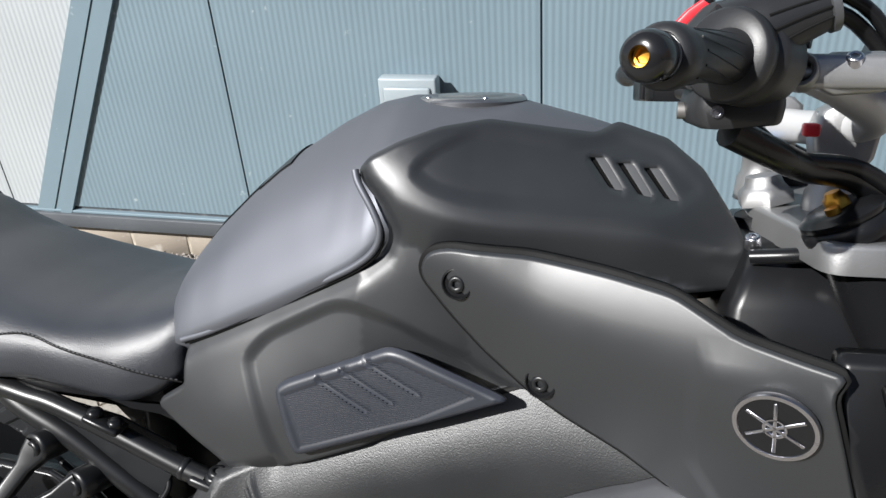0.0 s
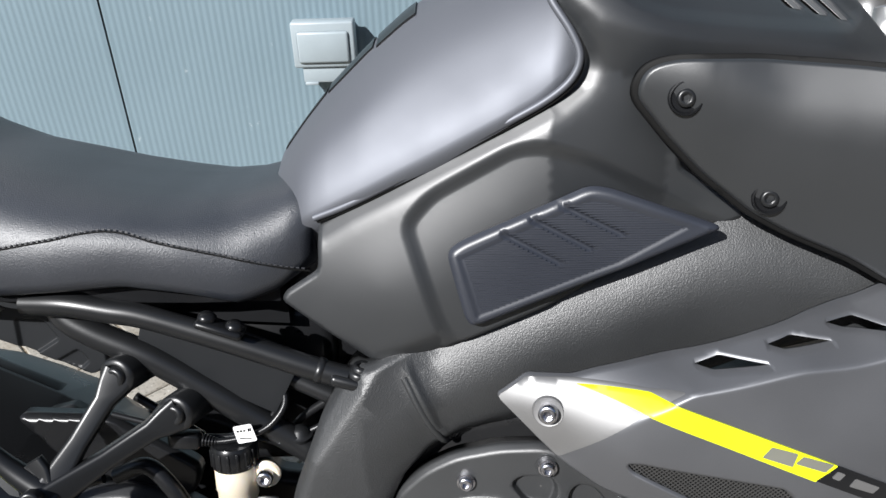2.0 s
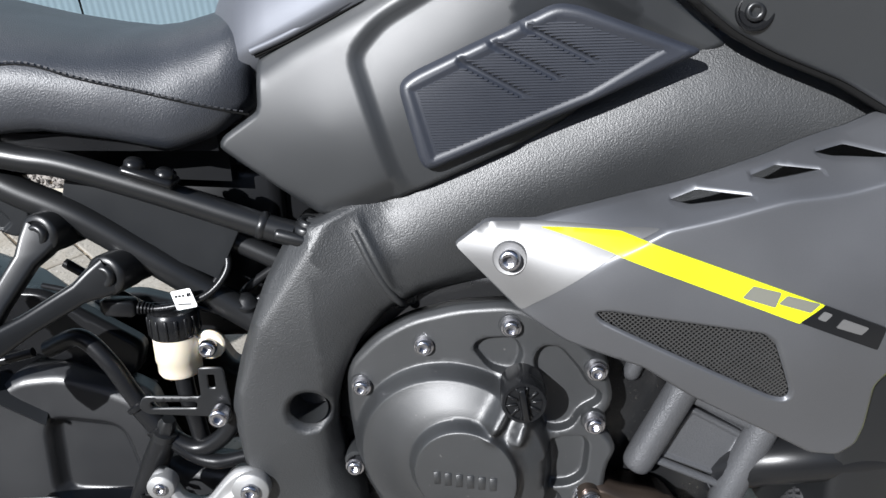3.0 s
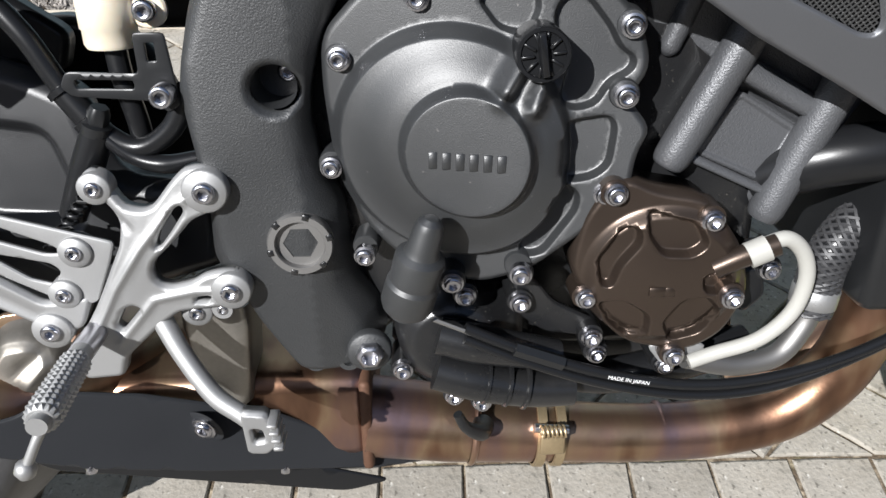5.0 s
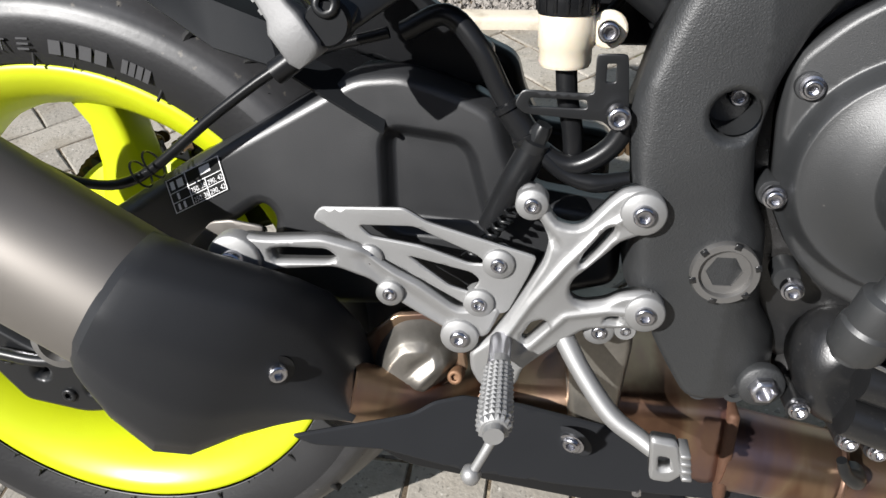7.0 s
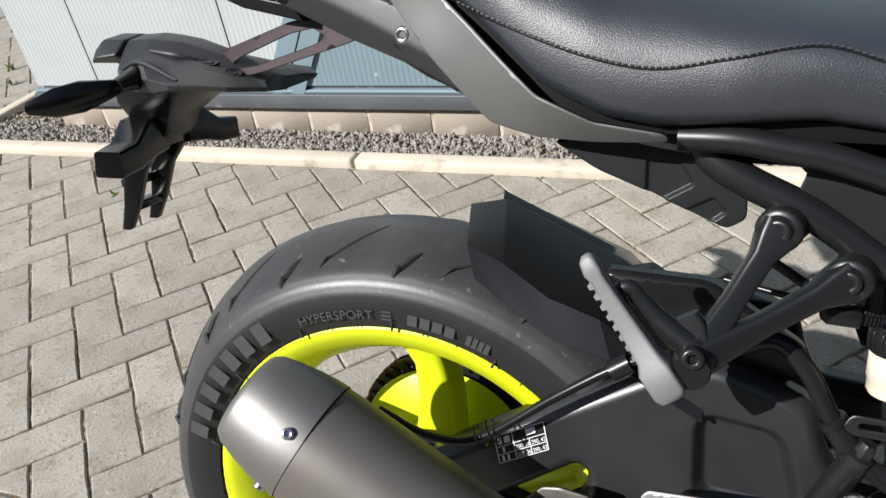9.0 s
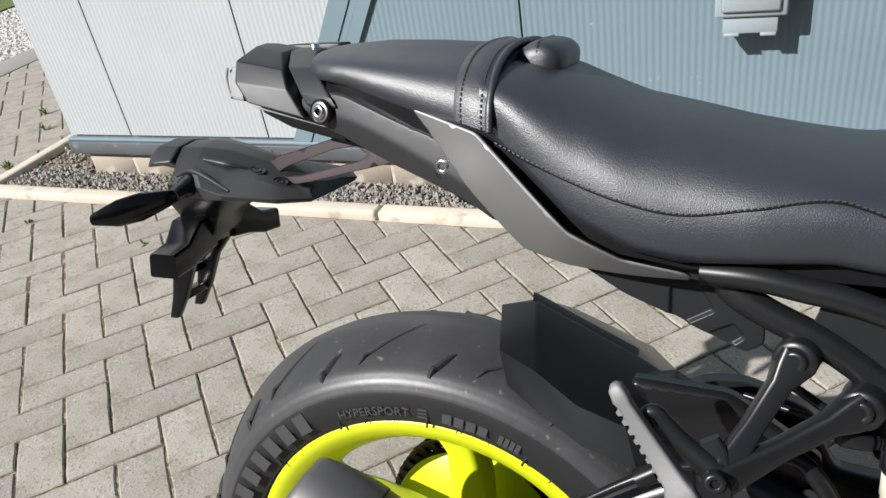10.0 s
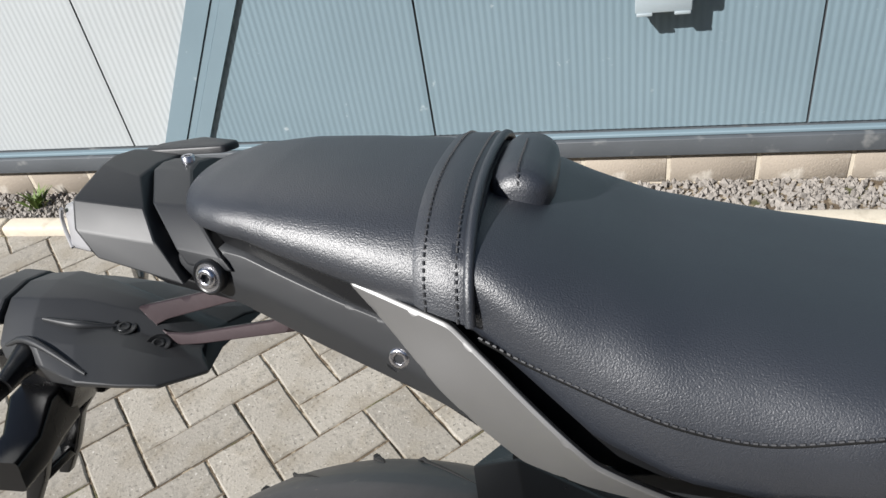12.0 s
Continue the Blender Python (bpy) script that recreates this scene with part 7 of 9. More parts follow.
part("web", loft([fillet([(x0, y - 0.004, z0), (x1, y - 0.004, z1), (x1, y + 0.004, z1), (x0, y + 0.004, z0)], 0.003, 2) for x0, z0, x1, z1, y in ((0.276, 0.640, 0.292, 0.652, -0.176), (0.268, 0.654, 0.288, 0.668, -0.172), (0.262, 0.664, 0.282, 0.676, -0.170))]), STEELB, hg)
part("hoop", tube([(0.284, -0.175, 0.646), (0.268, -0.173, 0.657), (0.254, -0.172, 0.669), (0.243, -0.172, 0.682), (0.237, -0.173, 0.690), (0.231, -0.174, 0.6905), (0.2275, -0.175, 0.685), (0.232, -0.177, 0.676)], [0.011, 0.010, 0.0085, 0.007, 0.006, 0.006, 0.0055, 0.005], 12), STEELB, hg)
p0, p1 = Vector((0.268, -0.192, 0.6235)), Vector((0.205, -0.186, 0.715))
pd = (p1 - p0).normalized()
px = pd.cross(Vector((0, 1, 0))).normalized()
py = pd.cross(px).normalized()
PEG = Matrix(((px.x, py.x, pd.x, p0.x), (px.y, py.y, pd.y, p0.y), (px.z, py.z, pd.z, p0.z), (0, 0, 0, 1)))
pegb = part("passenger_peg", loft([fillet([(a, -t, z), (b, -t, z), (b, t, z), (a, t, z)], 0.0025, 2) for z, a, b, t in ((-0.006, -0.008, 0.010, 0.008), (0.000, -0.011, 0.012, 0.011), (0.020, -0.011, 0.012, 0.011), (0.027, -0.0085, 0.009, 0.0075), (0.060, -0.0070, 0.0065, 0.0062), (0.096, -0.0062, 0.0050, 0.0055), (0.101, -0.0075, 0.0060, 0.0062), (0.110, -0.0070, 0.0040, 0.0055), (0.1135, -0.0045, 0.001, 0.003))]), ALUR, bike, "bare alloy folding passenger peg")
pegb.matrix_basis = PEG
for k in range(8):
    part("peg_tooth", loft([[(0.0035, y, 0.0300 + k * 0.0085), (0.0095 - k * 0.0003, y, 0.0312 + k * 0.0085), (0.0095 - k * 0.0003, y, 0.0345 + k * 0.0085), (0.0035, y, 0.0362 + k * 0.0085)] for y in (-0.0058, 0.0058)]), ALUR, pegb)
part("peg_rib", loft([fillet([(-0.0035, -t, z), (0.0015, -t, z), (0.0015, -0.004, z), (-0.0035, -0.004, z)], 0.001, 2) for z, t in ((0.018, 0.012), (0.030, 0.0085), (0.094, 0.0066))]), ALUR, pegb)
part("peg_hole", lathe([(0.0035, -0.001), (0.0035, 0.0006), (0.0022, 0.0006), (0.0022, -0.001), (0, -0.001)], 16, facing((0.001, -0.0115, 0.010))), STEELB, pegb)
bolt(BOLT_BLACK, (0.004, -0.0105, -0.001), pegb, size=0.8)

# rider's rearset: the cast bracket, heel plate, peg and pedal
rear = new("rearset")
rear.parent = bike
tagged(rear, "bare cast aluminium footrest bracket")


CASTING = [(0.393, 0.521), (0.400, 0.527), (0.408, 0.524), (0.412, 0.514), (0.420, 0.501), (0.431, 0.498), (0.439, 0.500), (0.455, 0.519), (0.464, 0.527), (0.476, 0.529), (0.487, 0.523), (0.491, 0.510), (0.486, 0.500), (0.476, 0.495), (0.464, 0.490), (0.456, 0.481), (0.444, 0.469), (0.434, 0.460), (0.431, 0.451), (0.434, 0.442), (0.443, 0.439), (0.458, 0.442), (0.467, 0.448), (0.480, 0.451), (0.491, 0.450), (0.497, 0.440), (0.496, 0.428), (0.487, 0.421), (0.471, 0.421), (0.445, 0.418), (0.430, 0.407), (0.409, 0.388), (0.400, 0.379), (0.396, 0.364), (0.368, 0.362), (0.361, 0.375), (0.360, 0.392), (0.374, 0.404), (0.387, 0.424), (0.399, 0.446), (0.413, 0.473), (0.416, 0.488), (0.410, 0.500), (0.399, 0.509)]
C_HOLES = [[(0.4365, 0.471), (0.440, 0.480), (0.454, 0.4995), (0.459, 0.502), (0.4595, 0.496), (0.448, 0.480), (0.440, 0.4705)], [(0.398, 0.408), (0.406, 0.422), (0.413, 0.425), (0.4185, 0.422), (0.402, 0.4035)], [(0.457, 0.4265), (0.460, 0.430), (0.4695, 0.431), (0.468, 0.425)]]
cast_surf = total(shape([(.40, .52, .155), (.478, .512, .159), (.488, .436, .160), (.42, .46, .162), (.38, .38, .160), (.44, .42, .159), (.44, .48, .160)]), rail([(0.47, 0.512), (0.45, 0.497), (0.428, 0.472), (0.405, 0.440), (0.385, 0.405)], 0.0025, 0.003), rail([(0.485, 0.436), (0.46, 0.436), (0.43, 0.43), (0.40, 0.395)], 0.002, 0.003), rail([(0.403, 0.511), (0.412, 0.497), (0.42, 0.488)], -0.0025, 0.003))
part("casting", panel(fillet(CASTING, 0.004, 2), cast_surf, 0.013, 0.004, 0.0042, [fillet(q, 0.002, 2) for q in C_HOLES]), ALU, rear, "bare cast aluminium bracket")
part("rear_arm", panel(fillet([(0.179, 0.467), (0.185, 0.481), (0.196, 0.486), (0.215, 0.484), (0.255, 0.486), (0.282, 0.478), (0.302, 0.462), (0.325, 0.449), (0.351, 0.428), (0.385, 0.432), (0.373, 0.405), (0.349, 0.407), (0.30, 0.440), (0.290, 0.452), (0.263, 0.463), (0.222, 0.460), (0.200, 0.455), (0.184, 0.456)], 0.006, 3), total(lambda p: 0.172 - 0.075 * (p[:, 0] - 0.19), rail([(0.285, 0.468), (0.30, 0.452), (0.345, 0.418)], -0.003, 0.006)), 0.013, 0.003, 0.005, [fillet([(0.215, 0.476), (0.226, 0.478), (0.258, 0.477), (0.266, 0.470), (0.259, 0.466), (0.218, 0.466)], 0.003, 2)]), ALU, rear, "bare cast aluminium silencer hanger")
HEEL = fillet([(0.246, 0.496), (0.252, 0.505), (0.314, 0.507), (0.330, 0.497), (0.408, 0.474), (0.403, 0.460), (0.388, 0.427), (0.371, 0.424)], 0.004, 3)
part("heel_plate", panel(HEEL, flat(0.156), 0.004, 0.0012, 0.008, [fillet([(0.280, 0.4925), (0.320, 0.4935), (0.366, 0.473), (0.373, 0.466), (0.360, 0.466), (0.326, 0.478), (0.288, 0.484)], 0.003, 2), fillet([(0.315, 0.470), (0.362, 0.459), (0.368, 0.453), (0.361, 0.442), (0.345, 0.447)], 0.003, 2)]), ALU, rear, "bare aluminium heel plate")
for c, s in (((0.477, -0.160, 0.512), 1.35), ((0.485, -0.161, 0.436), 1.25), ((0.190, -0.174, 0.468), 1.75), ((0.287, -0.158, 0.468), 0.9), ((0.381, -0.158, 0.468), 1.0), ((0.367, -0.158, 0.435), 1.0), ((0.353, -0.161, 0.407), 1.25), ((0.403, -0.156, 0.514), 1.0), ((0.302, -0.163, 0.442), 0.9), ((0.455, -0.150, 0.413), 1.0), ((0.474, -0.150, 0.415), 0.7)):
    part("boss", lathe([(0.0115 * s, -0.012), (0.0115 * s, 0.0), (0.0105 * s, 0.0012), (0, 0.0012)], 24, facing(c)), ALU, rear)
    bolt(BOLT, (c[0], c[1] + 0.001, c[2]), rear, size=s * 0.88)
part("silencer_tab", panel(fillet([(0.144, 0.465), (0.164, 0.486), (0.18, 0.488), (0.205, 0.484), (0.195, 0.443), (0.183, 0.442)], 0.003, 2), flat(0.150), 0.004, 0.0008, 0.008), TITAN, rear, "tan steel silencer tab")
q0, q1 = Vector((0.385, -0.190, 0.407)), Vector((0.388, -0.268, 0.406))
peg = part("rider_peg", tube([q0, q0 * 0.5 + q1 * 0.5, q1], [0.009, 0.0098, 0.0070], 16, flat_z=0.9), ALU, bike, "knurled alloy footpeg")
kd = (q1 - q0).normalized()
kn = bmesh.new()
u = kd.orthogonal().normalized()
v = kd.cross(u)
rows = []
for i in range(27):
    r = (0.0098 + 0.0016 * i / 26) * (1.0, 0.97, 0.90, 0.78)[max(0, i - 23)]
    rows.append([kn.verts.new(q0 + kd * (0.010 + 0.0024 * i) + (u * math.cos(2 * math.pi * k / 32) + v * math.sin(2 * math.pi * k / 32) * 0.92) * (r + (0.0018 if i % 2 and k % 2 else 0))) for k in range(32)])
for i in range(26):
    for k in range(32):
        a, b, c, d = rows[i][k], rows[i][(k + 1) % 32], rows[i + 1][(k + 1) % 32], rows[i + 1][k]
        if (i % 2) == (k % 2):
            kn.faces.new((a, b, c)), kn.faces.new((a, c, d))
        else:
            kn.faces.new((a, b, d)), kn.faces.new((b, c, d))
kn.faces.new(rows[-1]), kn.faces.new(rows[0][::-1])
bmesh.ops.recalc_face_normals(kn, faces=kn.faces[:])
part("peg_knurl", kn, ALU, peg, "", 0)
part("peg_feeler", tube([q1 + Vector((0, 0.006, -0.004)), Vector((0.383, -0.2655, 0.392)), Vector((0.376, -0.268, 0.378))], [0.0035, 0.0032, 0.0032], 10), ALU, peg)
part("feeler_ball", lathe([(0, -0.007), (0.005, -0.005), (0.007, 0), (0.005, 0.005), (0, 0.007)], 16, Matrix.Translation((0.374, -0.268, 0.374))), ALU, peg)
part("peg_spring", tube([(0.384, -0.160, 0.405), (0.385, -0.198, 0.407)], 0.0085, 10, 1), CHROME, rear)
ped = part("brake_pedal", tube([(0.428, -0.150, 0.410), (0.445, -0.165, 0.385), (0.467, -0.180, 0.360), (0.488, -0.19, 0.349), (0.500, -0.20, 0.345)], [0.008, 0.0075, 0.0075, 0.007, 0.006], 12), ALU, bike, "bare alloy rear brake pedal")
part("pedal_pad", panel(fillet([(0.492, 0.366), (0.510, 0.364), (0.516, 0.338), (0.508, 0.330), (0.494, 0.331)], 0.003, 2), flat(0.212), 0.012, 0.002, 0.006, [fillet([(0.498, 0.353), (0.506, 0.352), (0.508, 0.341), (0.499, 0.340)], 0.002, 2)]), ALU, ped)
for k in range(4):
    part("pad_tooth", box((0.511 + k * 0.001, -0.219, 0.358 - k * 0.0065), (0.518 + k * 0.001, -0.2, 0.3615 - k * 0.0065), 0.0008, None, 1), ALU, ped)

# rear brake: reservoir, hoses, master cylinder
RESM = mat("milky_reservoir_plastic", (0.60, 0.54, 0.43), 0.35, 0.0, 0.3, 300, 0.0, 0.06)
RESM.node_tree.nodes["Principled BSDF"].inputs["Subsurface Weight"].default_value = 0.4
RESM.node_tree.nodes["Principled BSDF"].inputs["Subsurface Radius"].default_value = (0.01, 0.006, 0.003)
rm = facing((0.420, -0.118, 0.600), (0, 0.02, 1))
resv = part("brake_reservoir", lathe([(0.0, 0), (0.016, 0), (0.0175, 0.003), (0.0175, 0.012), (0.0185, 0.013), (0.0185, 0.034), (0.017, 0.036), (0, 0.036)], 28, rm), RESM, bike, "milky brake fluid reservoir with black cap")
capb = lathe([(0.019, 0.034), (0.0198, 0.036), (0.0198, 0.052), (0.018, 0.055), (0.0, 0.055)], 32, rm)
rc = part("reservoir_cap", capb, BLACKP, bike, "black ribbed reservoir cap")
for k in range(16):
    part("cap_rib", box((0.0192, -0.0012, 0.036), (0.0207, 0.0012, 0.052), 0.0004, rm @ Matrix.Rotation(radians(22.5 * k), 4, "Z"), 1), BLACKP, rc)
part("reservoir_ear", panel(circle(0.447, 0.624, 0.0125, 20), flat(0.122), 0.006, 0.002, 0.006), RESM, resv)
bolt(BOLT, (0.447, -0.124, 0.624), resv, size=1.15)
bkt = part("reservoir_bracket", panel(fillet([(0.440, 0.612), (0.460, 0.612), (0.464, 0.565), (0.455, 0.56), (0.447, 0.568), (0.395, 0.572), (0.388, 0.578), (0.393, 0.588), (0.440, 0.586)], 0.003, 2), flat(0.138), 0.003, 0.0008, 0.008, [fillet([(0.398, 0.577), (0.398, 0.583), (0.436, 0.582), (0.436, 0.576)], 0.002, 2), fillet([(0.447, 0.594), (0.453, 0.594), (0.453, 0.606), (0.447, 0.606)], 0.001, 2)]), STEELB, bike, "black slotted steel bracket")
bolt(BOLT, (0.456, -0.146, 0.574), bkt, size=1.25)
part("brake_hose", tube([(0.421, -0.118, 0.602), (0.423, -0.120, 0.58), (0.428, -0.122, 0.555), (0.430, -0.120, 0.53)], 0.0075, 12), BLACKP, bike, "black rubber brake hose")
hose = part("brake_hose", tube([(0.31, -0.11, 0.62), (0.34, -0.115, 0.632), (0.363, -0.12, 0.611), (0.380, -0.122, 0.579), (0.400, -0.125, 0.549), (0.427, -0.128, 0.533), (0.453, -0.13, 0.547), (0.468, -0.13, 0.575)], 0.0075, 14), BLACKP, bike, "thick black hose with clip")
for t, c in ((0, (0.383, -0.122, 0.573)), (1, (0.397, -0.124, 0.552))):
    part("hose_clip", lathe([(0.008, -0.003), (0.0115, -0.002), (0.0115, 0.002), (0.008, 0.003)], 20, facing(c, (0.5, -0.05, -0.78))), BLACKP, hose)
part("hose_sleeve", tube([(0.384, -0.122, 0.571), (0.396, -0.124, 0.554)], 0.0098, 16, 1), BLACKP, hose)
mc = part("master_cylinder", tube([(0.402, -0.128, 0.545), (0.39, -0.128, 0.52), (0.372, -0.128, 0.483)], [0.011, 0.0115, 0.0095], 16), BLACKP, bike, "black rear brake master cylinder")
part("banjo_bolt", lathe([(0, 0.012), (0.006, 0.012), (0.0075, 0.008), (0.0075, 0.0), (0.010, -0.001), (0.010, -0.008), (0, -0.008)], 18, facing((0.404, -0.130, 0.552), (0.35, -0.1, 0.9)), hexes=(1, 2, 3)), STEELB, mc)
part("brake_line", tube([(0.408, -0.13, 0.540), (0.425, -0.131, 0.527), (0.445, -0.132, 0.522), (0.468, -0.13, 0.525)], [0.005, 0.0055, 0.007, 0.006], 12), BLACKP, mc)
spr = bmesh.new()
tube([(0.392 - 0.0045 * i / 6 + 0.006 * math.cos(i * 1.05), -0.141 + 0.006 * math.sin(i * 1.05), 0.505 - 0.0009 * i) for i in range(46)], 0.0012, 6, 1, spr)
part("return_spring", spr, STEELB, mc)
for pts, r in (([(0.30, -0.08, 0.665), (0.36, -0.10, 0.66), (0.40, -0.108, 0.655), (0.44, -0.105, 0.66), (0.462, -0.10, 0.69), (0.455, -0.09, 0.715)], 0.0028), ([(0.40, -0.106, 0.652), (0.43, -0.107, 0.654), (0.46, -0.10, 0.645), (0.50, -0.095, 0.66)], 0.003), ([(0.33, -0.095, 0.69), (0.37, -0.10, 0.665), (0.39, -0.106, 0.655)], 0.004), ([(0.45, -0.08, 0.63), (0.475, -0.085, 0.66), (0.51, -0.09, 0.685)], 0.004), ([(0.0, -0.122, 0.522), (0.05, -0.124, 0.503), (0.102, -0.128, 0.512), (0.175, -0.125, 0.566), (0.235, -0.12, 0.603), (0.30, -0.115, 0.62)], 0.0042)):
    part("cable", tube(pts, r, 10), BLACKP, bike, "black rubber cable")
part("cable_grommet", lathe([(0.005, -0.010), (0.009, -0.009), (0.009, 0.009), (0.005, 0.010)], 16, facing((0.225, -0.120, 0.597), (0.6, 0.05, 0.4))), BLACKP, bike, "black rubber grommet")
for dx in (0.0, 0.012):
    part("wire_clip", lathe([(0.011, -0.001), (0.0125, 0), (0.011, 0.001)], 20, facing((0.103 + dx, -0.128, 0.514 + dx * 0.7), (0.8, 0.1, 0.5)), closed=True), STEELB, bike, "wire cable clip")
plug = part("cable_plug", loft([fillet([(x, -0.120 - w, z - w), (x, -0.120 + w, z - w), (x, -0.120 + w, z + w), (x, -0.120 - w, z + w)], 0.002, 2) for x, z, w in ((0.366, 0.6615, 0.0045), (0.370, 0.6610, 0.0068), (0.391, 0.6592, 0.0068), (0.394, 0.6588, 0.0040))]), BLACKP, bike, "black cable connector with ribbed boot")
for k in range(5):
    part("boot_rib", lathe([(0.0030, -0.0009), (0.0056 - k * 0.0004, -0.0006), (0.0056 - k * 0.0004, 0.0006), (0.0030, 0.0009)], 14, facing((0.3955 + k * 0.0026, -0.120, 0.6586 - k * 0.0004), (1, 0, -0.15))), BLACKP, plug)
part("plug_lead", tube([(0.394, -0.120, 0.6588), (0.408, -0.120, 0.6570), (0.430, -0.119, 0.6600), (0.452, -0.115, 0.6680), (0.466, -0.108, 0.6860), (0.462, -0.100, 0.7050)], 0.0030, 10), BLACKP, plug)
part("frame_stud", lathe([(0, 0.009), (0.006, 0.008), (0.008, 0.004), (0.0115, 0.003), (0.0115, -0.003), (0, -0.003)], 20, facing((0.475, -0.100, 0.6505), (0.1, -0.3, 1))), STEELB, bike, "black domed frame stud")
TAG = mat("white_paper_tag", (0.8, 0.8, 0.79), 0.6, 0.0, 0.3, 300, 0.0, 0.05)
tag = part("cable_tag", panel(fillet([(0.4229, 0.6725), (0.4388, 0.6754), (0.4431, 0.6595), (0.4265, 0.6566)], 0.0015, 2), flat(0.124), 0.0006, 0.0, 0.01), TAG, bike, "small white printed cable tag")
for x, z, w, h in ((0.4235, 0.6685, 0.0022, 0.0022), (0.4275, 0.6690, 0.0022, 0.0022), (0.4315, 0.6695, 0.0022, 0.0020), (0.4370, 0.6695, 0.0014, 0.0040), (0.4395, 0.6700, 0.0010, 0.0040), (0.4265, 0.6600, 0.0140, 0.0012)):
    x, z, w, h = 0.433 + (x - 0.433) * 0.72, 0.666 + (z - 0.666) * 0.72, w * 0.72, h * 0.72
    part("printed_bar", box((x, -0.1248, z), (x + w, -0.1241, z + h), 0), LABEL_K, tag)

# -- lower engine pipework --
part("water_pump", panel(fillet([(0.596, 0.395), (0.612, 0.43), (0.66, 0.43), (0.70, 0.41), (0.70, 0.35), (0.655, 0.325), (0.61, 0.345)], 0.02), total(flat(0.138), dome(0.642, 0.382, 0.04, 0.02, 0.03)), 0.04, 0.01, 0.008), ENGB, bike, "black water pump housing")
part("pump_pipe", tube([(0.632, -0.17, 0.400), (0.66, -0.172, 0.393), (0.70, -0.172, 0.385), (0.72, -0.17, 0.38)], [0.014, 0.015, 0.013, 0.012], 18), ENGB, bike, "black cast coolant stub")
part("pump_pipe", tube([(0.630, -0.165, 0.366), (0.66, -0.167, 0.357), (0.70, -0.167, 0.348), (0.735, -0.165, 0.345)], [0.015, 0.016, 0.0145, 0.013], 18), ENGB, bike, "black cast coolant stub")
for c in ((0.668, -0.167, 0.355), (0.684, -0.167, 0.352), (0.698, -0.167, 0.349)):
    part("pipe_rib", lathe([(0.014, -0.002), (0.0172, -0.001), (0.0172, 0.001), (0.014, 0.002)], 20, facing(c, (1, 0, -0.22))), ENGB, bike)
part("coolant_hose", tube([(0.70, -0.14, 0.352), (0.76, -0.15, 0.346), (0.82, -0.145, 0.352), (0.88, -0.13, 0.36)], 0.015, 16), BLACKP, bike, "dusty black coolant hose")
sump = part("sump", panel(fillet([(0.59, 0.36), (0.64, 0.42), (0.86, 0.42), (0.88, 0.36), (0.84, 0.325), (0.70, 0.315)], 0.015), flat(0.12), 0.06, 0.01, 0.02), ENGB, bike, "black painted sump")
for x, z, y in ((0.605, 0.356, 0.150), (0.645, 0.330, 0.150), (0.667, 0.323, 0.150), (0.642, 0.449, 0.180), (0.652, 0.430, 0.166), (0.689, 0.454, 0.180), (0.690, 0.429, 0.176), (0.742, 0.401, 0.180), (0.748, 0.384, 0.175), (0.795, 0.395, 0.185), (0.797, 0.378, 0.183), (0.863, 0.453, 0.180)):
    part("bolt_boss", lathe([(0.0094, -0.03), (0.0092, 0.0), (0.0, 0.0005)], 20, facing((x, -y + 0.002, z))), ENGB, sump)
    bolt(BOLT_W, (x, -y, z), sump)
part("linkage_plate", panel(fillet([(0.684, 0.45), (0.70, 0.445), (0.715, 0.425), (0.748, 0.408), (0.745, 0.395), (0.71, 0.40), (0.69, 0.415)], 0.006, 3), flat(0.170), 0.006, 0.002, 0.008), ENGB, bike, "black bracket plate")
part("bracket_tab", panel(fillet([(0.782, 0.395), (0.80, 0.402), (0.825, 0.395), (0.82, 0.383), (0.795, 0.378)], 0.004, 2), flat(0.186), 0.004, 0.001, 0.008), ALU, bike, "bare metal bracket tab")
WHITEH = mat("off_white_hose", (0.31, 0.305, 0.28), 0.5, 0.0, 0.3, 300, 0.0001, 0.08)
part("white_hose", tube([(0.842, -0.205, 0.484), (0.858, -0.204, 0.488), (0.872, -0.202, 0.476), (0.879, -0.20, 0.455), (0.875, -0.198, 0.428), (0.857, -0.195, 0.405), (0.83, -0.19, 0.391), (0.812, -0.19, 0.384)], 0.0054, 14), WHITEH, bike, "off-white coolant hose")
part("hose_collar", tube([(0.832, -0.2075, 0.478), (0.844, -0.208, 0.484)], 0.0088, 16, 1), WHITEH, bike, "white plastic hose collar")
part("metal_pipe", tube([(0.815, -0.175, 0.378), (0.855, -0.17, 0.366), (0.89, -0.165, 0.370), (0.908, -0.16, 0.392), (0.913, -0.158, 0.41)], 0.0085, 16), CAPM, bike, "dull metal coolant pipe")
hb = tube([(0.912, -0.158, 0.405), (0.914, -0.157, 0.425), (0.918, -0.155, 0.448), (0.935, -0.15, 0.472), (0.965, -0.145, 0.482), (1.0, -0.14, 0.49)], 0.0145, 20)
braid = part("braided_hose", hb, BLACKP, bike, "black braided coolant hose")
BRAIDM = mat("braided_sleeve", (0.035, 0.035, 0.037), 0.5, 0.1, 0.4, 900, 0.0001, 0.2)
path = [Vector(p) for p in spline([(0.912, -0.158, 0.405), (0.914, -0.157, 0.425), (0.918, -0.155, 0.448), (0.935, -0.15, 0.472), (0.965, -0.145, 0.482), (1.0, -0.14, 0.49)], 20)]
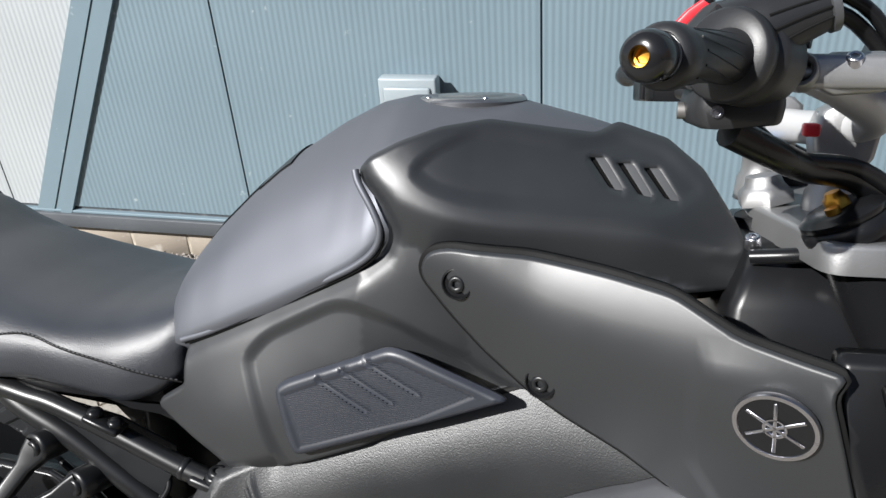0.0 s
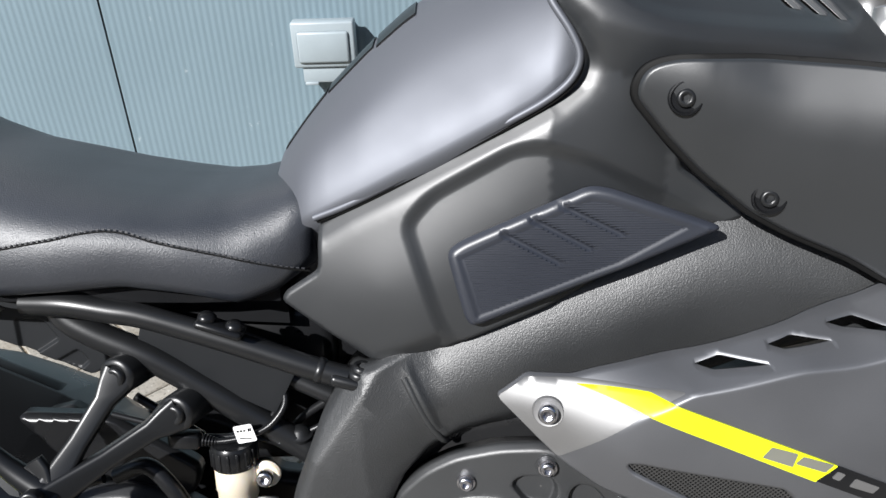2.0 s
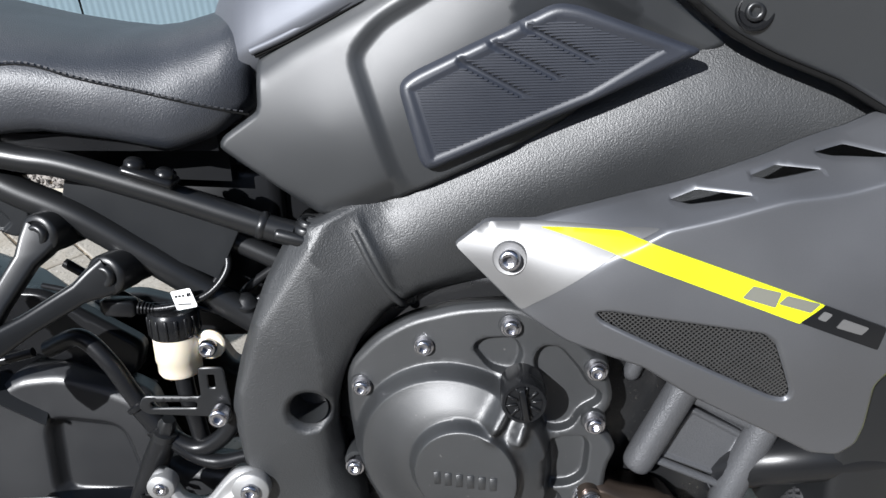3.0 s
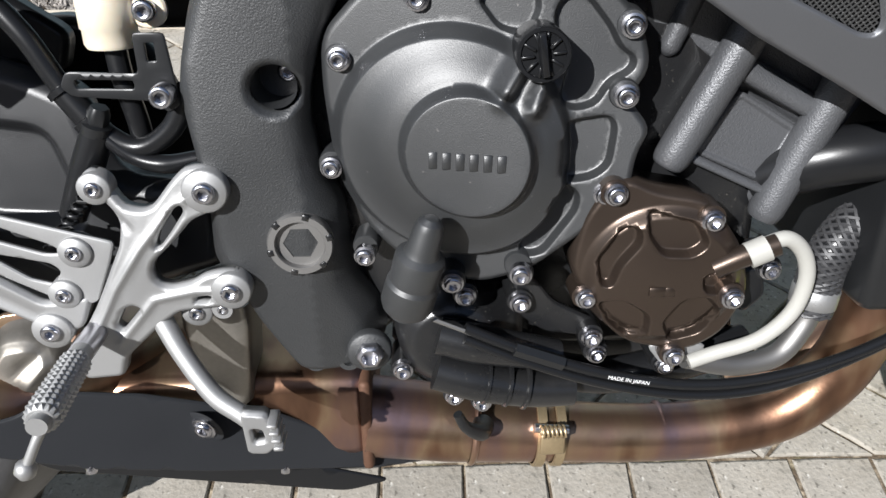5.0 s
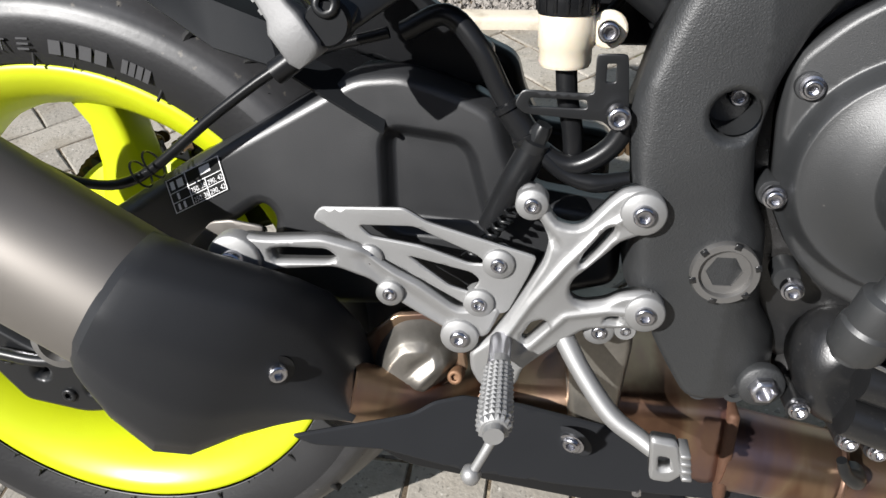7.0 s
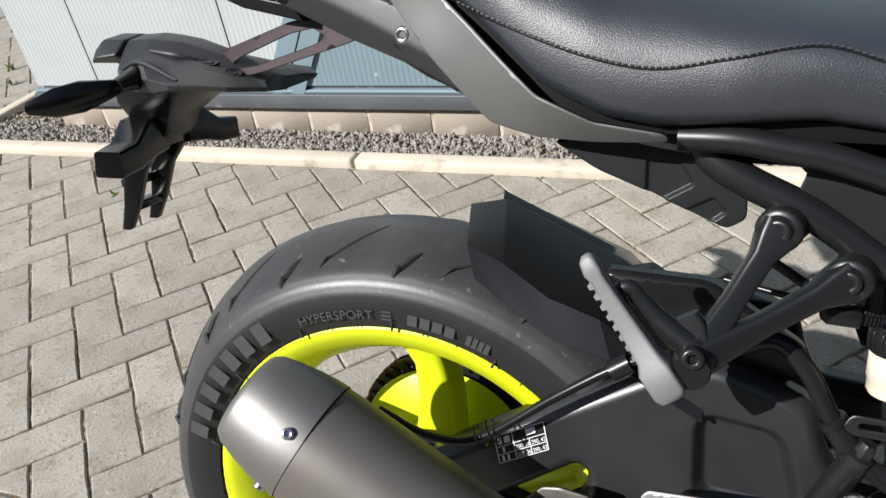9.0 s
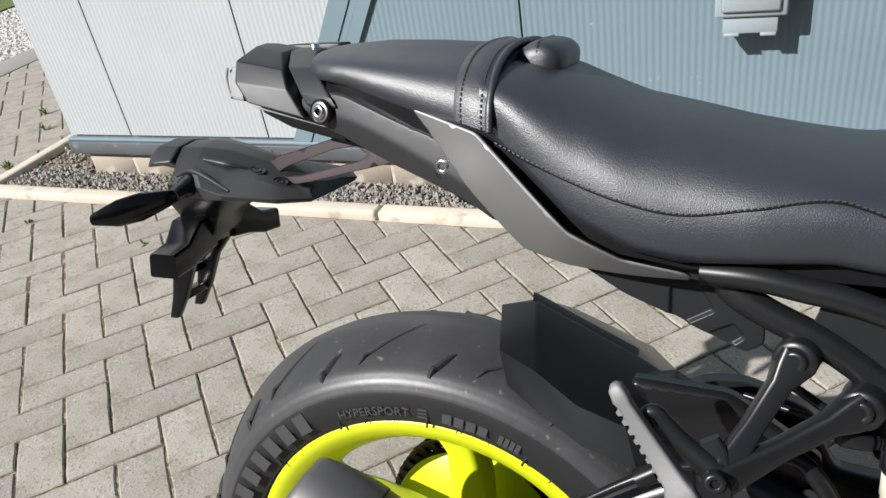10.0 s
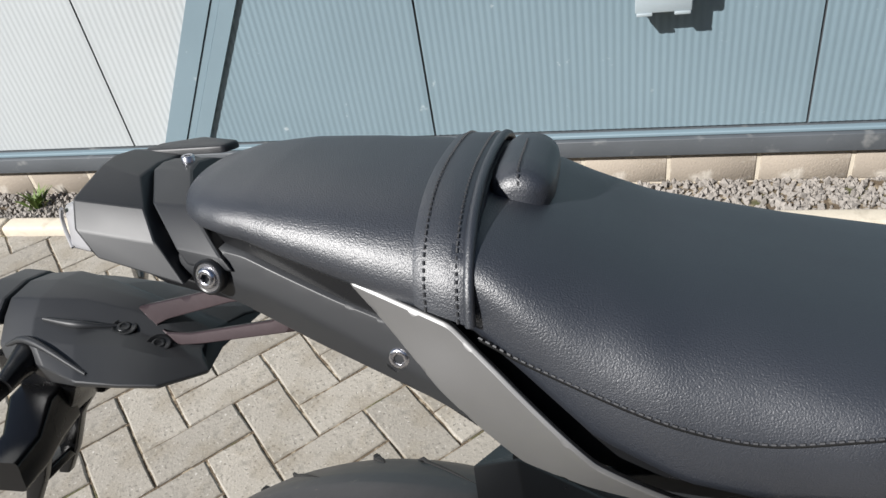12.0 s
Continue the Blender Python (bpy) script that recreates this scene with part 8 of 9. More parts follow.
for d in (1, -1):
    for s in range(9):
        pts = []
        nrm = Vector((0, -1, 0))
        for i, p in enumerate(path):
            t = (path[min(i + 1, len(path) - 1)] - path[max(i - 1, 0)]).normalized()
            nrm = (nrm - t * nrm.dot(t)).normalized()
            b = t.cross(nrm)
            a = d * i * 0.20 + s * 2 * math.pi / 9
            pts.append(p + (nrm * math.cos(a) + b * math.sin(a)) * 0.0149)
        part("braid_strand", tube(pts, 0.0016, 5, 1), BRAIDM, braid)
part("hose_clamp", lathe([(0.0155, -0.008), (0.017, -0.007), (0.017, 0.007), (0.0155, 0.008)], 24, facing((0.9135, -0.157, 0.418), (0.1, 0.05, 1)), closed=True), ALU, braid, "aluminium hose clamp")
for off, r in ((0, 0.0042), (0.009, 0.0036)):
    part("cable", tube([(0.60 + 0.05, -0.19, 0.418 - off), (0.69, -0.192, 0.400 - off), (0.748, -0.193, 0.379 - off), (0.811, -0.193, 0.366 - off), (0.873, -0.192, 0.369 - off), (0.94, -0.19, 0.390 - off * 0.4), (1.02, -0.18, 0.43)], r, 10), BLACKP, bike, "black control cable")
part("cable_adjuster", tube([(0.685, -0.193, 0.402), (0.72, -0.194, 0.389)], 0.0055, 6, 1), STEELB, bike)
part("bare_cable", tube([(0.628, -0.192, 0.427), (0.668, -0.193, 0.409)], 0.0016, 6, 1), CAPM, bike, "bare inner cable")
part("radiator_hose", tube([(0.86, -0.14, 0.505), (0.89, -0.16, 0.525), (0.93, -0.17, 0.535), (1.0, -0.17, 0.54)], 0.020, 18), BLACKP, bike, "thick black radiator hose")
part("radiator", box((0.93, -0.19, 0.42), (0.99, 0.19, 0.75), 0.008), STEELB, bike, "black radiator")
part("gear_sensor", panel(fillet([(0.842, 0.452), (0.86, 0.455), (0.866, 0.43), (0.852, 0.415), (0.838, 0.425)], 0.006, 3), flat(0.178), 0.02, 0.004, 0.006), BLACKP, bike, "black rubber sensor cap")

ctext = bpy.data.curves.new("print", "FONT")
ctext.body, ctext.size = "MADE IN JAPAN", 0.0044
tmp = bpy.data.objects.new("tmp", ctext)
scene.collection.objects.link(tmp)
me = bpy.data.meshes.new_from_object(tmp.evaluated_get(bpy.context.evaluated_depsgraph_get()))
bpy.data.objects.remove(tmp)
me.transform(Matrix.Translation((0.752, -0.1975, 0.3765)) @ Matrix.Rotation(radians(12), 4, "Y") @ Matrix.Rotation(radians(90), 4, "X"))
me.materials.clear()
me.materials.append(LABEL_W)
ob = new("cable_print", me)
ob.parent = bike

# -- steering, forks, bars --
ALUP = mat("cast_silver_yoke", (0.33, 0.33, 0.33), 0.44, 0.8, 0.4, 700, 0.0001, 0.08)
part("top_yoke", panel(fillet([(0.998, -0.02), (0.998, 0.03), (1.015, 0.10), (1.022, 0.15), (1.07, 0.155), (1.095, 0.10), (1.09, 0.0), (1.095, -0.10), (1.085, -0.152), (1.03, -0.155), (1.018, -0.10)], 0.016), flat(0.0), 0.022, 0.004, 0.012, m=Matrix(((1, 0, 0, 0), (0, 0, 1, 0), (0, -1, 0, 0.983), (0, 0, 0, 1))), side=-1), ALUP, bike, "silver cast top fork yoke")
GOLD = mat("gold_anodised_adjuster", (0.62, 0.30, 0.04), 0.35, 0.9, 0.2, 500, 0.0, 0.1)
for y in (-0.120, 0.115):
    rk = Vector((0.22, 0, -0.42)).normalized()
    c0 = Vector((1.050, y, 0.985))
    fk = part("fork_tube", tube([c0, c0 + rk * 0.3, c0 + rk * 0.62], 0.0255, 24), BLACKP, bike, "black upside-down fork leg")
    fm_ = facing(c0, -rk)
    part("fork_cap", lathe([(0.029, -0.004), (0.030, 0.0), (0.030, 0.008), (0.0275, 0.010), (0.029, 0.011), (0.029, 0.015), (0.024, 0.018), (0.022, 0.0195), (0, 0.0195)], 32, fm_), BLACKP, fk, "black anodised fork cap")
    part("fork_adjuster", lathe([(0.009, 0.018), (0.009, 0.026), (0.007, 0.028), (0.005, 0.031), (0, 0.031)], 18, fm_, hexes=(0, 1, 2)), GOLD, fk, "gold adjuster")
    part("fork_screw", lathe([(0.005, 0.018), (0.005, 0.024), (0, 0.024)], 12, fm_ @ Matrix.Translation((0.013, -0.006, 0))), GOLD, fk)
SWITCHM = mat("black_switchgear_plastic", (0.0140, 0.0145, 0.0158), 0.40, 0.0, 0.4, 1300, 0.00006, 0.12, spec=0.45)
BARM = mat("silver_handlebar", (0.44, 0.44, 0.44), 0.42, 0.3, 0.3, 700, 0.0, 0.06)
BARP = [(0.885, 0.365, 1.080), (0.915, 0.27, 1.088), (0.943, 0.18, 1.094), (0.957, 0.14, 1.094), (0.975, 0.105, 1.083), (0.992, 0.080, 1.066), (1.012, 0.050, 1.050), (1.036, 0.015, 1.046), (1.062, -0.030, 1.050), (1.073, -0.060, 1.061), (1.042, -0.105, 1.080), (1.004, -0.165, 1.094), (0.978, -0.20, 1.100), (0.949, -0.243, 1.105), (0.9065, -0.341, 1.1055)]
part("handlebar", tube(BARP, [0.0105, 0.0105, 0.0105, 0.0122, 0.0138, 0.0142, 0.0142, 0.0142, 0.0142, 0.0142, 0.0138, 0.0118, 0.0108, 0.0105, 0.0105], 18), BARM, bike, "silver tapered handlebar")
for cx, cy in ((1.016, 0.044), (1.060, -0.028)):
    cl_ = part("bar_clamp", loft([fillet([(cx - w + o, cy - 0.017, z), (cx + w + o, cy - 0.017, z), (cx + w + o, cy + 0.017, z), (cx - w + o, cy + 0.017, z)], 0.005, 2) for z, w, o in ((1.020, 0.017, 0.0), (1.027, 0.022, 0.0), (1.046, 0.025, 0.0), (1.063, 0.022, 0.003), (1.070, 0.012, 0.005))]), ALUP, bike, "silver cast handlebar clamp")
    part("riser", lathe([(0.021, 0.0), (0.020, 0.02), (0.0175, 0.025), (0.0175, 0.042), (0.0195, 0.044), (0.019, 0.05), (0, 0.05)], 28, facing((cx - 0.004, cy, 0.976), (0.05, 0, 1))), ALUP, cl_)
    for dx in (-0.017, 0.017):
        bolt(BOLT, (cx + dx + 0.002, cy, 1.058), cl_, (dx * 10, 0, 1), size=0.8)
part("steering_nut", lathe([(0.024, 0), (0.024, 0.009), (0.020, 0.014), (0.016, 0.016), (0.014, 0.024), (0.0, 0.024)], 24, facing((1.012, -0.008, 0.983), (-0.2, 0, 1)), hexes=(0, 1, 2)), ALUP, bike, "silver steering stem nut")
for s in (-1, 1):
    e = Vector((0.9065, -0.341, 1.1055)) if s < 0 else Vector((0.885, 0.365, 1.080))
    i2 = Vector((0.949, -0.243, 1.105)) if s < 0 else Vector((0.915, 0.262, 1.0885))
    gd = (i2 - e).normalized()
    grip = part("grip", lathe([(0.011, 0), (0.0135, 0.001), (0.0150, 0.004), (0.0153, 0.012), (0.0146, 0.018), (0.0130, 0.024), (0.0128, 0.05), (0.0135, 0.085), (0.0150, 0.094), (0.0150, 0.102), (0.013, 0.104)], 32, facing(e, gd)), SWITCHM, bike, "black rubber handlebar grip")
    gk = bmesh.new()
    u = gd.orthogonal().normalized()
    v = gd.cross(u)
    for k in range(12):
        pts = []
        for q in np.linspace(0, 1, 5):
            a = 2 * math.pi * k / 12 + q * 0.8
            pts.append(e + gd * (0.026 + 0.058 * q) + (u * math.cos(a) + v * math.sin(a)) * 0.0129)
        tube(pts, 0.0007, 5, 1, gk)
    part("grip_rib", gk, BLACKP, grip)
    we = part("bar_end", lathe([(0.0043, -0.016), (0.0046, -0.0212), (0.0075, -0.0208), (0.0098, -0.0188), (0.0112, -0.0150), (0.0116, -0.0105), (0.0112, -0.0045), (0.0100, -0.001), (0.0, -0.001)], 36, facing(e, gd)), GLOSSK, bike, "gloss black turned bar-end weight")
    part("bar_end_plug", lathe([(0.0044, -0.0170), (0.0036, -0.0168), (0.0032, -0.0150), (0.0, -0.0145)], 18, facing(e, gd), hexes=(1, 2)), GOLD, we, "gold bar-end screw")
    hd = (Vector(BARP[11]) - i2).normalized() if s < 0 else (Vector(BARP[3]) - i2).normalized()
    if s < 0:
        sw = part("throttle_housing", lathe([(0.012, -0.014), (0.0235, -0.014), (0.0252, -0.012), (0.0258, -0.008), (0.0250, -0.003), (0.0225, -0.001), (0.0225, 0.002), (0.0255, 0.004), (0.0262, 0.010), (0.0255, 0.030), (0.0230, 0.036), (0.012, 0.037)], 40, facing(i2 + hd * 0.002, hd)), SWITCHM, bike, "black throttle and switch housing")
        elbow_line = [i2 + Vector(q) for q in ((0.000, 0.012, 0.008), (0.017, 0.013, 0.0165), (0.034, 0.014, 0.0235), (0.047, 0.015, 0.028))]
        elbow = part("cable_elbow", tube(elbow_line, [0.0230, 0.0205, 0.0165, 0.0140], 28, 6), SWITCHM, sw, "ribbed cable elbow")
        ed = (elbow_line[3] - elbow_line[2]).normalized()
        part("elbow_collar", lathe([(0.0135, -0.003), (0.0160, -0.002), (0.0160, 0.002), (0.0135, 0.003)], 28, facing(elbow_line[3], ed), closed=True), GREYP, elbow, "grey elbow collar")
        for q in (-0.55, -0.15, 0.25):
            rib = []
            for p, r in zip(elbow_line[1:], (0.0205, 0.0165, 0.0140)):
                rib.append(p + Vector((-0.42 * math.sin(q), -math.cos(q), math.sin(q) * 0.9)).normalized() * (r + 0.0002))
            part("elbow_groove", tube(rib, 0.0009, 6, 4), DARK, elbow)
        low = part("switch_block", loft([fillet([(x0, y, 1.064), (x1, y, 1.067), (x1 + 0.002, y, 1.080), (x1 - 0.004, y, 1.098), (x0 + 0.002, y, 1.098), (x0 - 0.003, y, 1.076)], 0.004, 3) for y, x0, x1 in ((-0.232, 0.940, 0.974), (-0.228, 0.934, 0.979), (-0.200, 0.930, 0.979), (-0.186, 0.928, 0.974))]), SWITCHM, sw, "black lower switch block")
        part("block_seam", box((0.931, -0.2335, 1.0845), (0.979, -0.186, 1.0857), 0.0004, None, 1), DARK, low)
        part("block_stub", tube([(0.934, -0.196, 1.0725), (0.9235, -0.196, 1.0725)], [0.0052, 0.0052], 18, 1), CAPM, low, "bright metal plug")
        part("block_screw", lathe([(0.0036, -0.001), (0.0036, 0.0012), (0.0024, 0.0012), (0.0022, 0.0002), (0, 0.0002)], 14, facing((0.9435, -0.2325, 1.0745))), CHROME, low)
        up = part("switch_block", loft([fillet([(x0, y, 1.086), (x1, y, 1.086), (x1, y, 1.126), (x1 - 0.012, y, 1.138), (x0 + 0.016, y, 1.136), (x0, y, 1.118)], 0.004, 3) for y, x0, x1 in ((-0.214, 0.926, 0.962), (-0.206, 0.921, 0.966), (-0.172, 0.920, 0.966), (-0.162, 0.924, 0.962))]), SWITCHM, sw, "black upper switch block")
        part("start_button", box((0.912, -0.186, 1.090), (0.922, -0.172, 1.106), 0.003), STEELB, up)
    else:
        sw = part("switch_housing", loft([fillet([tuple(i2 + hd * t + Vector((dx, 0, dz))) for dx, dz in ((-w, -0.036), (w * 0.9, -0.036), (w * 1.1, -0.004), (w * 0.9, 0.028), (-w * 0.6, 0.034), (-w, 0.02))], 0.004, 3) for t, w in ((0.010, 0.022), (0.016, 0.025), (0.06, 0.025), (0.068, 0.02))]), BLACKP, bike, "black left switch housing")
        for k in range(5):
            part("switch", box((-0.0285, -0.004, -0.0035), (-0.020, 0.004, 0.0035), 0.0012, Matrix.Translation(i2 + hd * (0.022 + 0.018 * (k % 2)) + Vector((0.002, 0, 0.024 - 0.009 * (k // 2)))), 1), STEELB, sw)
        part("screw_post", tube([i2 + hd * 0.05 + Vector((-0.025, 0, -0.034)), i2 + hd * 0.05 + Vector((-0.024, 0, 0.022))], 0.0045, 10, 1), BLACKP, sw)
    lp = Vector((0.983, -0.193, 1.0985)) if s < 0 else Vector((0.950, 0.168, 1.094))
    if s < 0:
        clm = part("lever_clamp", lathe([(0.0068, -0.010), (0.0068, 0.0035), (0.0078, 0.005), (0.0095, 0.005), (0.0104, 0.003), (0.0104, -0.010)], 28, facing((0.990, -0.207, 1.0965), (-0.25, -0.9, 0.25)), closed=True), ALUP, bike, "silver brake lever clamp")
        part("clamp_bore", lathe([(0.0068, -0.008), (0, -0.008)], 24, facing((0.990, -0.207, 1.0965), (-0.25, -0.9, 0.25))), DARK, clm)
        part("lever_rod", tube([(0.989, -0.205, 1.0960), (0.996, -0.206, 1.0955), (1.006, -0.203, 1.0945)], [0.0046, 0.0040, 0.0042], 16), ALUP, clm)
        part("lever_perch", loft([fillet([(x, y - 0.012, z - h), (x, y + 0.012, z - h), (x, y + 0.012, z + h), (x, y - 0.012, z + h)], 0.004, 3) for x, y, z, h in ((1.002, -0.196, 1.094, 0.008), (1.010, -0.194, 1.095, 0.0125), (1.035, -0.188, 1.096, 0.012), (1.052, -0.180, 1.096, 0.008))]), ALUP, clm)
        bolt(BOLT, (1.018, -0.206, 1.102), clm, (-0.1, -0.6, 0.8), size=0.8)
    else:
        clm = part("lever_clamp", lathe([(0.0135, -0.006), (0.0165, -0.006), (0.0172, -0.004), (0.0172, 0.005), (0.0165, 0.007), (0.0135, 0.007)], 24, facing(lp, hd), closed=True), BLACKP, bike, "black clutch lever clamp")
    part("lever_body", loft([fillet([tuple(lp + Vector((q, s * y0, z))) for y0, z in ((-0.012, -0.012), (0.016, -0.012), (0.016, 0.008), (-0.012, 0.008))], 0.004, 2) for q in (0.012, 0.03, 0.05, 0.06)]), ALUP if s < 0 else BLACKP, clm)
    part("control_lever", tube([lp + Vector((0.05, s * -0.01, -0.002)), lp + Vector((0.075, s * 0.03, -0.008)), lp + Vector((0.08, s * 0.11, -0.012)), lp + Vector((0.05, s * 0.2, -0.014))], [0.011, 0.009, 0.0075, 0.008], 12, flat_z=0.6), ALUP if s < 0 else BLACKP, bike, "silver brake lever" if s < 0 else "black clutch lever")
    part("mirror_stem", tube([lp + Vector((0.006, 0, 0.012)), lp + Vector((0.008, s * 0.002, 0.03)), lp + Vector((0.010, s * 0.004, 0.045)), lp + Vector((0.012, s * 0.006, 0.06)), lp + Vector((0.018, s * 0.012, 0.12)), lp + Vector((0.02, s * 0.03, 0.2))], [0.008, 0.0075, 0.007, 0.0105, 0.010, 0.009], 14), GLOSSK, bike, "black mirror stem")
RED = mat("red_switch_plastic", (0.62, 0.02, 0.03), 0.4)
part("kill_switch", loft([fillet([(x, -0.179, z), (x + 0.006, -0.179, z - 0.004), (x + 0.006, -0.163, z - 0.004), (x, -0.163, z)], 0.0018, 2) for x, z in ((0.9165, 1.1205), (0.9195, 1.1265), (0.926, 1.1335), (0.9345, 1.1395))]), RED, bike, "red engine stop switch")
part("kill_switch", box((-0.006, -0.006, -0.005), (0.006, 0.006, 0.005), 0.002, Matrix.Translation((1.03, -0.06, 1.05))), RED, bike, "small red plastic plug")
for pts, r in (([(0.955, -0.195, 1.06), (0.985, -0.175, 1.045), (1.01, -0.15, 1.033), (1.05, -0.12, 1.022), (1.12, -0.08, 0.98)], 0.010), ([(0.97, -0.18, 1.06), (1.0, -0.16, 1.04), (1.05, -0.13, 1.03), (1.11, -0.10, 0.99)], 0.006), ([(0.995, -0.17, 1.135), (1.03, -0.15, 1.125), (1.07, -0.13, 1.08), (1.10, -0.10, 1.0)], 0.005), ([(0.99, -0.17, 1.15), (1.04, -0.15, 1.13), (1.09, -0.13, 1.06)], 0.0045), ([(0.945, 0.165, 1.068), (0.965, 0.13, 1.062), (0.99, 0.09, 1.048), (1.02, 0.05, 1.03), (1.08, 0.03, 1.0)], 0.008), ([(0.958, 0.14, 1.08), (0.985, 0.10, 1.068), (1.02, 0.06, 1.05)], 0.005)):
    part("cable", tube(pts, r, 12), BLACKP, bike, "black control cable and hose")
BLUE = mat("blue_plastic_plug", (0.02, 0.25, 0.65), 0.4)
part("wiring_plug", box((0.998, 0.018, 1.026), (1.018, 0.042, 1.032), 0.002), BLUE, bike, "small blue plastic cap")
part("headstock", loft([fillet([(x0, -w, z), (x1, -w, z), (x1, w, z), (x0, w, z)], 0.01, 2) for x0, x1, w, z in ((0.97, 1.12, 0.125, 0.86), (0.975, 1.10, 0.118, 0.92), (0.985, 1.09, 0.105, 0.948), (0.992, 1.08, 0.07, 0.962))]), BLACKP, bike, "black frame headstock")
part("stem_seal", lathe([(0.03, 0.0), (0.03, 0.008), (0.024, 0.012), (0.024, 0.02), (0, 0.02)], 28, facing((1.015, -0.005, 0.955), (-0.2, 0, 1))), STEELB, bike)
part("wiring_loom", tube([(0.99, -0.10, 0.957), (1.02, -0.108, 0.962), (1.06, -0.11, 0.968), (1.1, -0.1, 0.97)], 0.006, 10), BLACKP, bike, "black wiring loom")
bolt(BOLT, (0.992, -0.09, 0.966), bike, (-0.2, -0.3, 1), label="silver frame bolt", size=1.0)
part("dash", box((1.09, -0.08, 1.06), (1.16, 0.08, 1.12), 0.012), BLACKP, bike, "black instrument binnacle")

# front wheel and side stand
fw = new("front_wheel")
fw.parent = bike
tagged(fw, "fluorescent yellow front wheel with sports tyre")
fm2 = Matrix.Translation((1.42, 0, 0.325)) @ Matrix.Rotation(radians(90), 4, "X")
part("rim", lathe([(0.2355, 0.05), (0.22, 0.045), (0.2, 0.02), (0.2, -0.02), (0.22, -0.045), (0.2355, -0.05), (0.225, -0.05), (0.19, -0.02), (0.19, 0.02), (0.225, 0.05)], 64, fm2, closed=True), FLUO, fw)
part("tyre", lathe([(0.236, 0.05), (0.262, 0.062), (0.285, 0.06), (0.31, 0.035), (0.322, 0), (0.31, -0.035), (0.285, -0.06), (0.262, -0.062), (0.236, -0.05)], 64, fm2, closed=True), RUBBER, fw)
part("hub", lathe([(0.02, -0.06), (0.05, -0.06), (0.05, 0.06), (0.02, 0.06)], 24, fm2, closed=True), FLUO, fw)
for k in range(5):
    a = radians(72 * k)
    part("spoke", tube([(1.42 + 0.04 * math.cos(a), 0, 0.325 + 0.04 * math.sin(a)), (1.42 + 0.2 * math.cos(a), 0, 0.325 + 0.2 * math.sin(a))], 0.014, 10, 1), FLUO, fw)
part("side_stand", tube([(0.60, 0.12, 0.30), (0.60, 0.20, 0.18), (0.59, 0.27, 0.08)], 0.011, 12), STEELB, bike, "black side stand")

# ---- PIECES ----
# ---- paving blocks and plinth bricks ----


def paver_mesh(name, poly, h=0.06, top=0.0, b=0.0026):
    """One block with a worn, chamfered upper edge."""
    bm = bmesh.new()
    n = len(poly)
    c = Vector((sum(p[0] for p in poly) / n, sum(p[1] for p in poly) / n))
    ins = [c + (Vector(p) - c) * (1 - b * 1.4 / max((Vector(p) - c).length, 0.01)) for p in poly]
    r0 = [bm.verts.new((p[0], p[1], top - h)) for p in poly]
    r1 = [bm.verts.new((p[0], p[1], top - b)) for p in poly]
    r2 = [bm.verts.new((p.x, p.y, top)) for p in ins]
    for a, d in ((r0, r1), (r1, r2)):
        for i in range(n):
            bm.faces.new((a[i], a[(i + 1) % n], d[(i + 1) % n], d[i]))
    bm.faces.new(r2)
    bm.normal_update()
    me = bpy.data.meshes.new(name)
    bm.to_mesh(me)
    bm.free()
    me.materials.append(PAVER)
    return me


PW, PL, JT = 0.105, 0.210, 0.0026
rng = random.Random(11)


def worn(poly, k=4, a=0.0013):
    """The outline of a block with slightly crumbled edges."""
    out = []
    for i in range(len(poly)):
        s, e = Vector(poly[i]), Vector(poly[(i + 1) % len(poly)])
        n = max(1, min(k, int((e - s).length / 0.025)))
        for q in range(n):
            v = s.lerp(e, q / n)
            out.append((v.x + rng.uniform(-a, a), v.y + rng.uniform(-a, a)))
    return out


FULL = [paver_mesh("paver", worn([(-PL / 2 + JT, -PW / 2 + JT), (PL / 2 - JT, -PW / 2 + JT), (PL / 2 - JT, PW / 2 - JT), (-PL / 2 + JT, PW / 2 - JT)])) for _ in range(8)]


def clip_poly(poly, a, b, c):
    """Keeps the part of a polygon where a x + b y >= c."""
    out = []
    for i in range(len(poly)):
        p, q = poly[i], poly[(i + 1) % len(poly)]
        dp, dq = a * p[0] + b * p[1] - c, a * q[0] + b * q[1] - c
        if dp >= 0:
            out.append(p)
        if dp * dq < 0:
            t = dp / (dp - dq)
            out.append((p[0] + (q[0] - p[0]) * t, p[1] + (q[1] - p[1]) * t))
    return out


near, far = [], []
Y0, Y1 = 0.786, 2.058
A45 = radians(45)
ox, oy = -0.03, 0.784
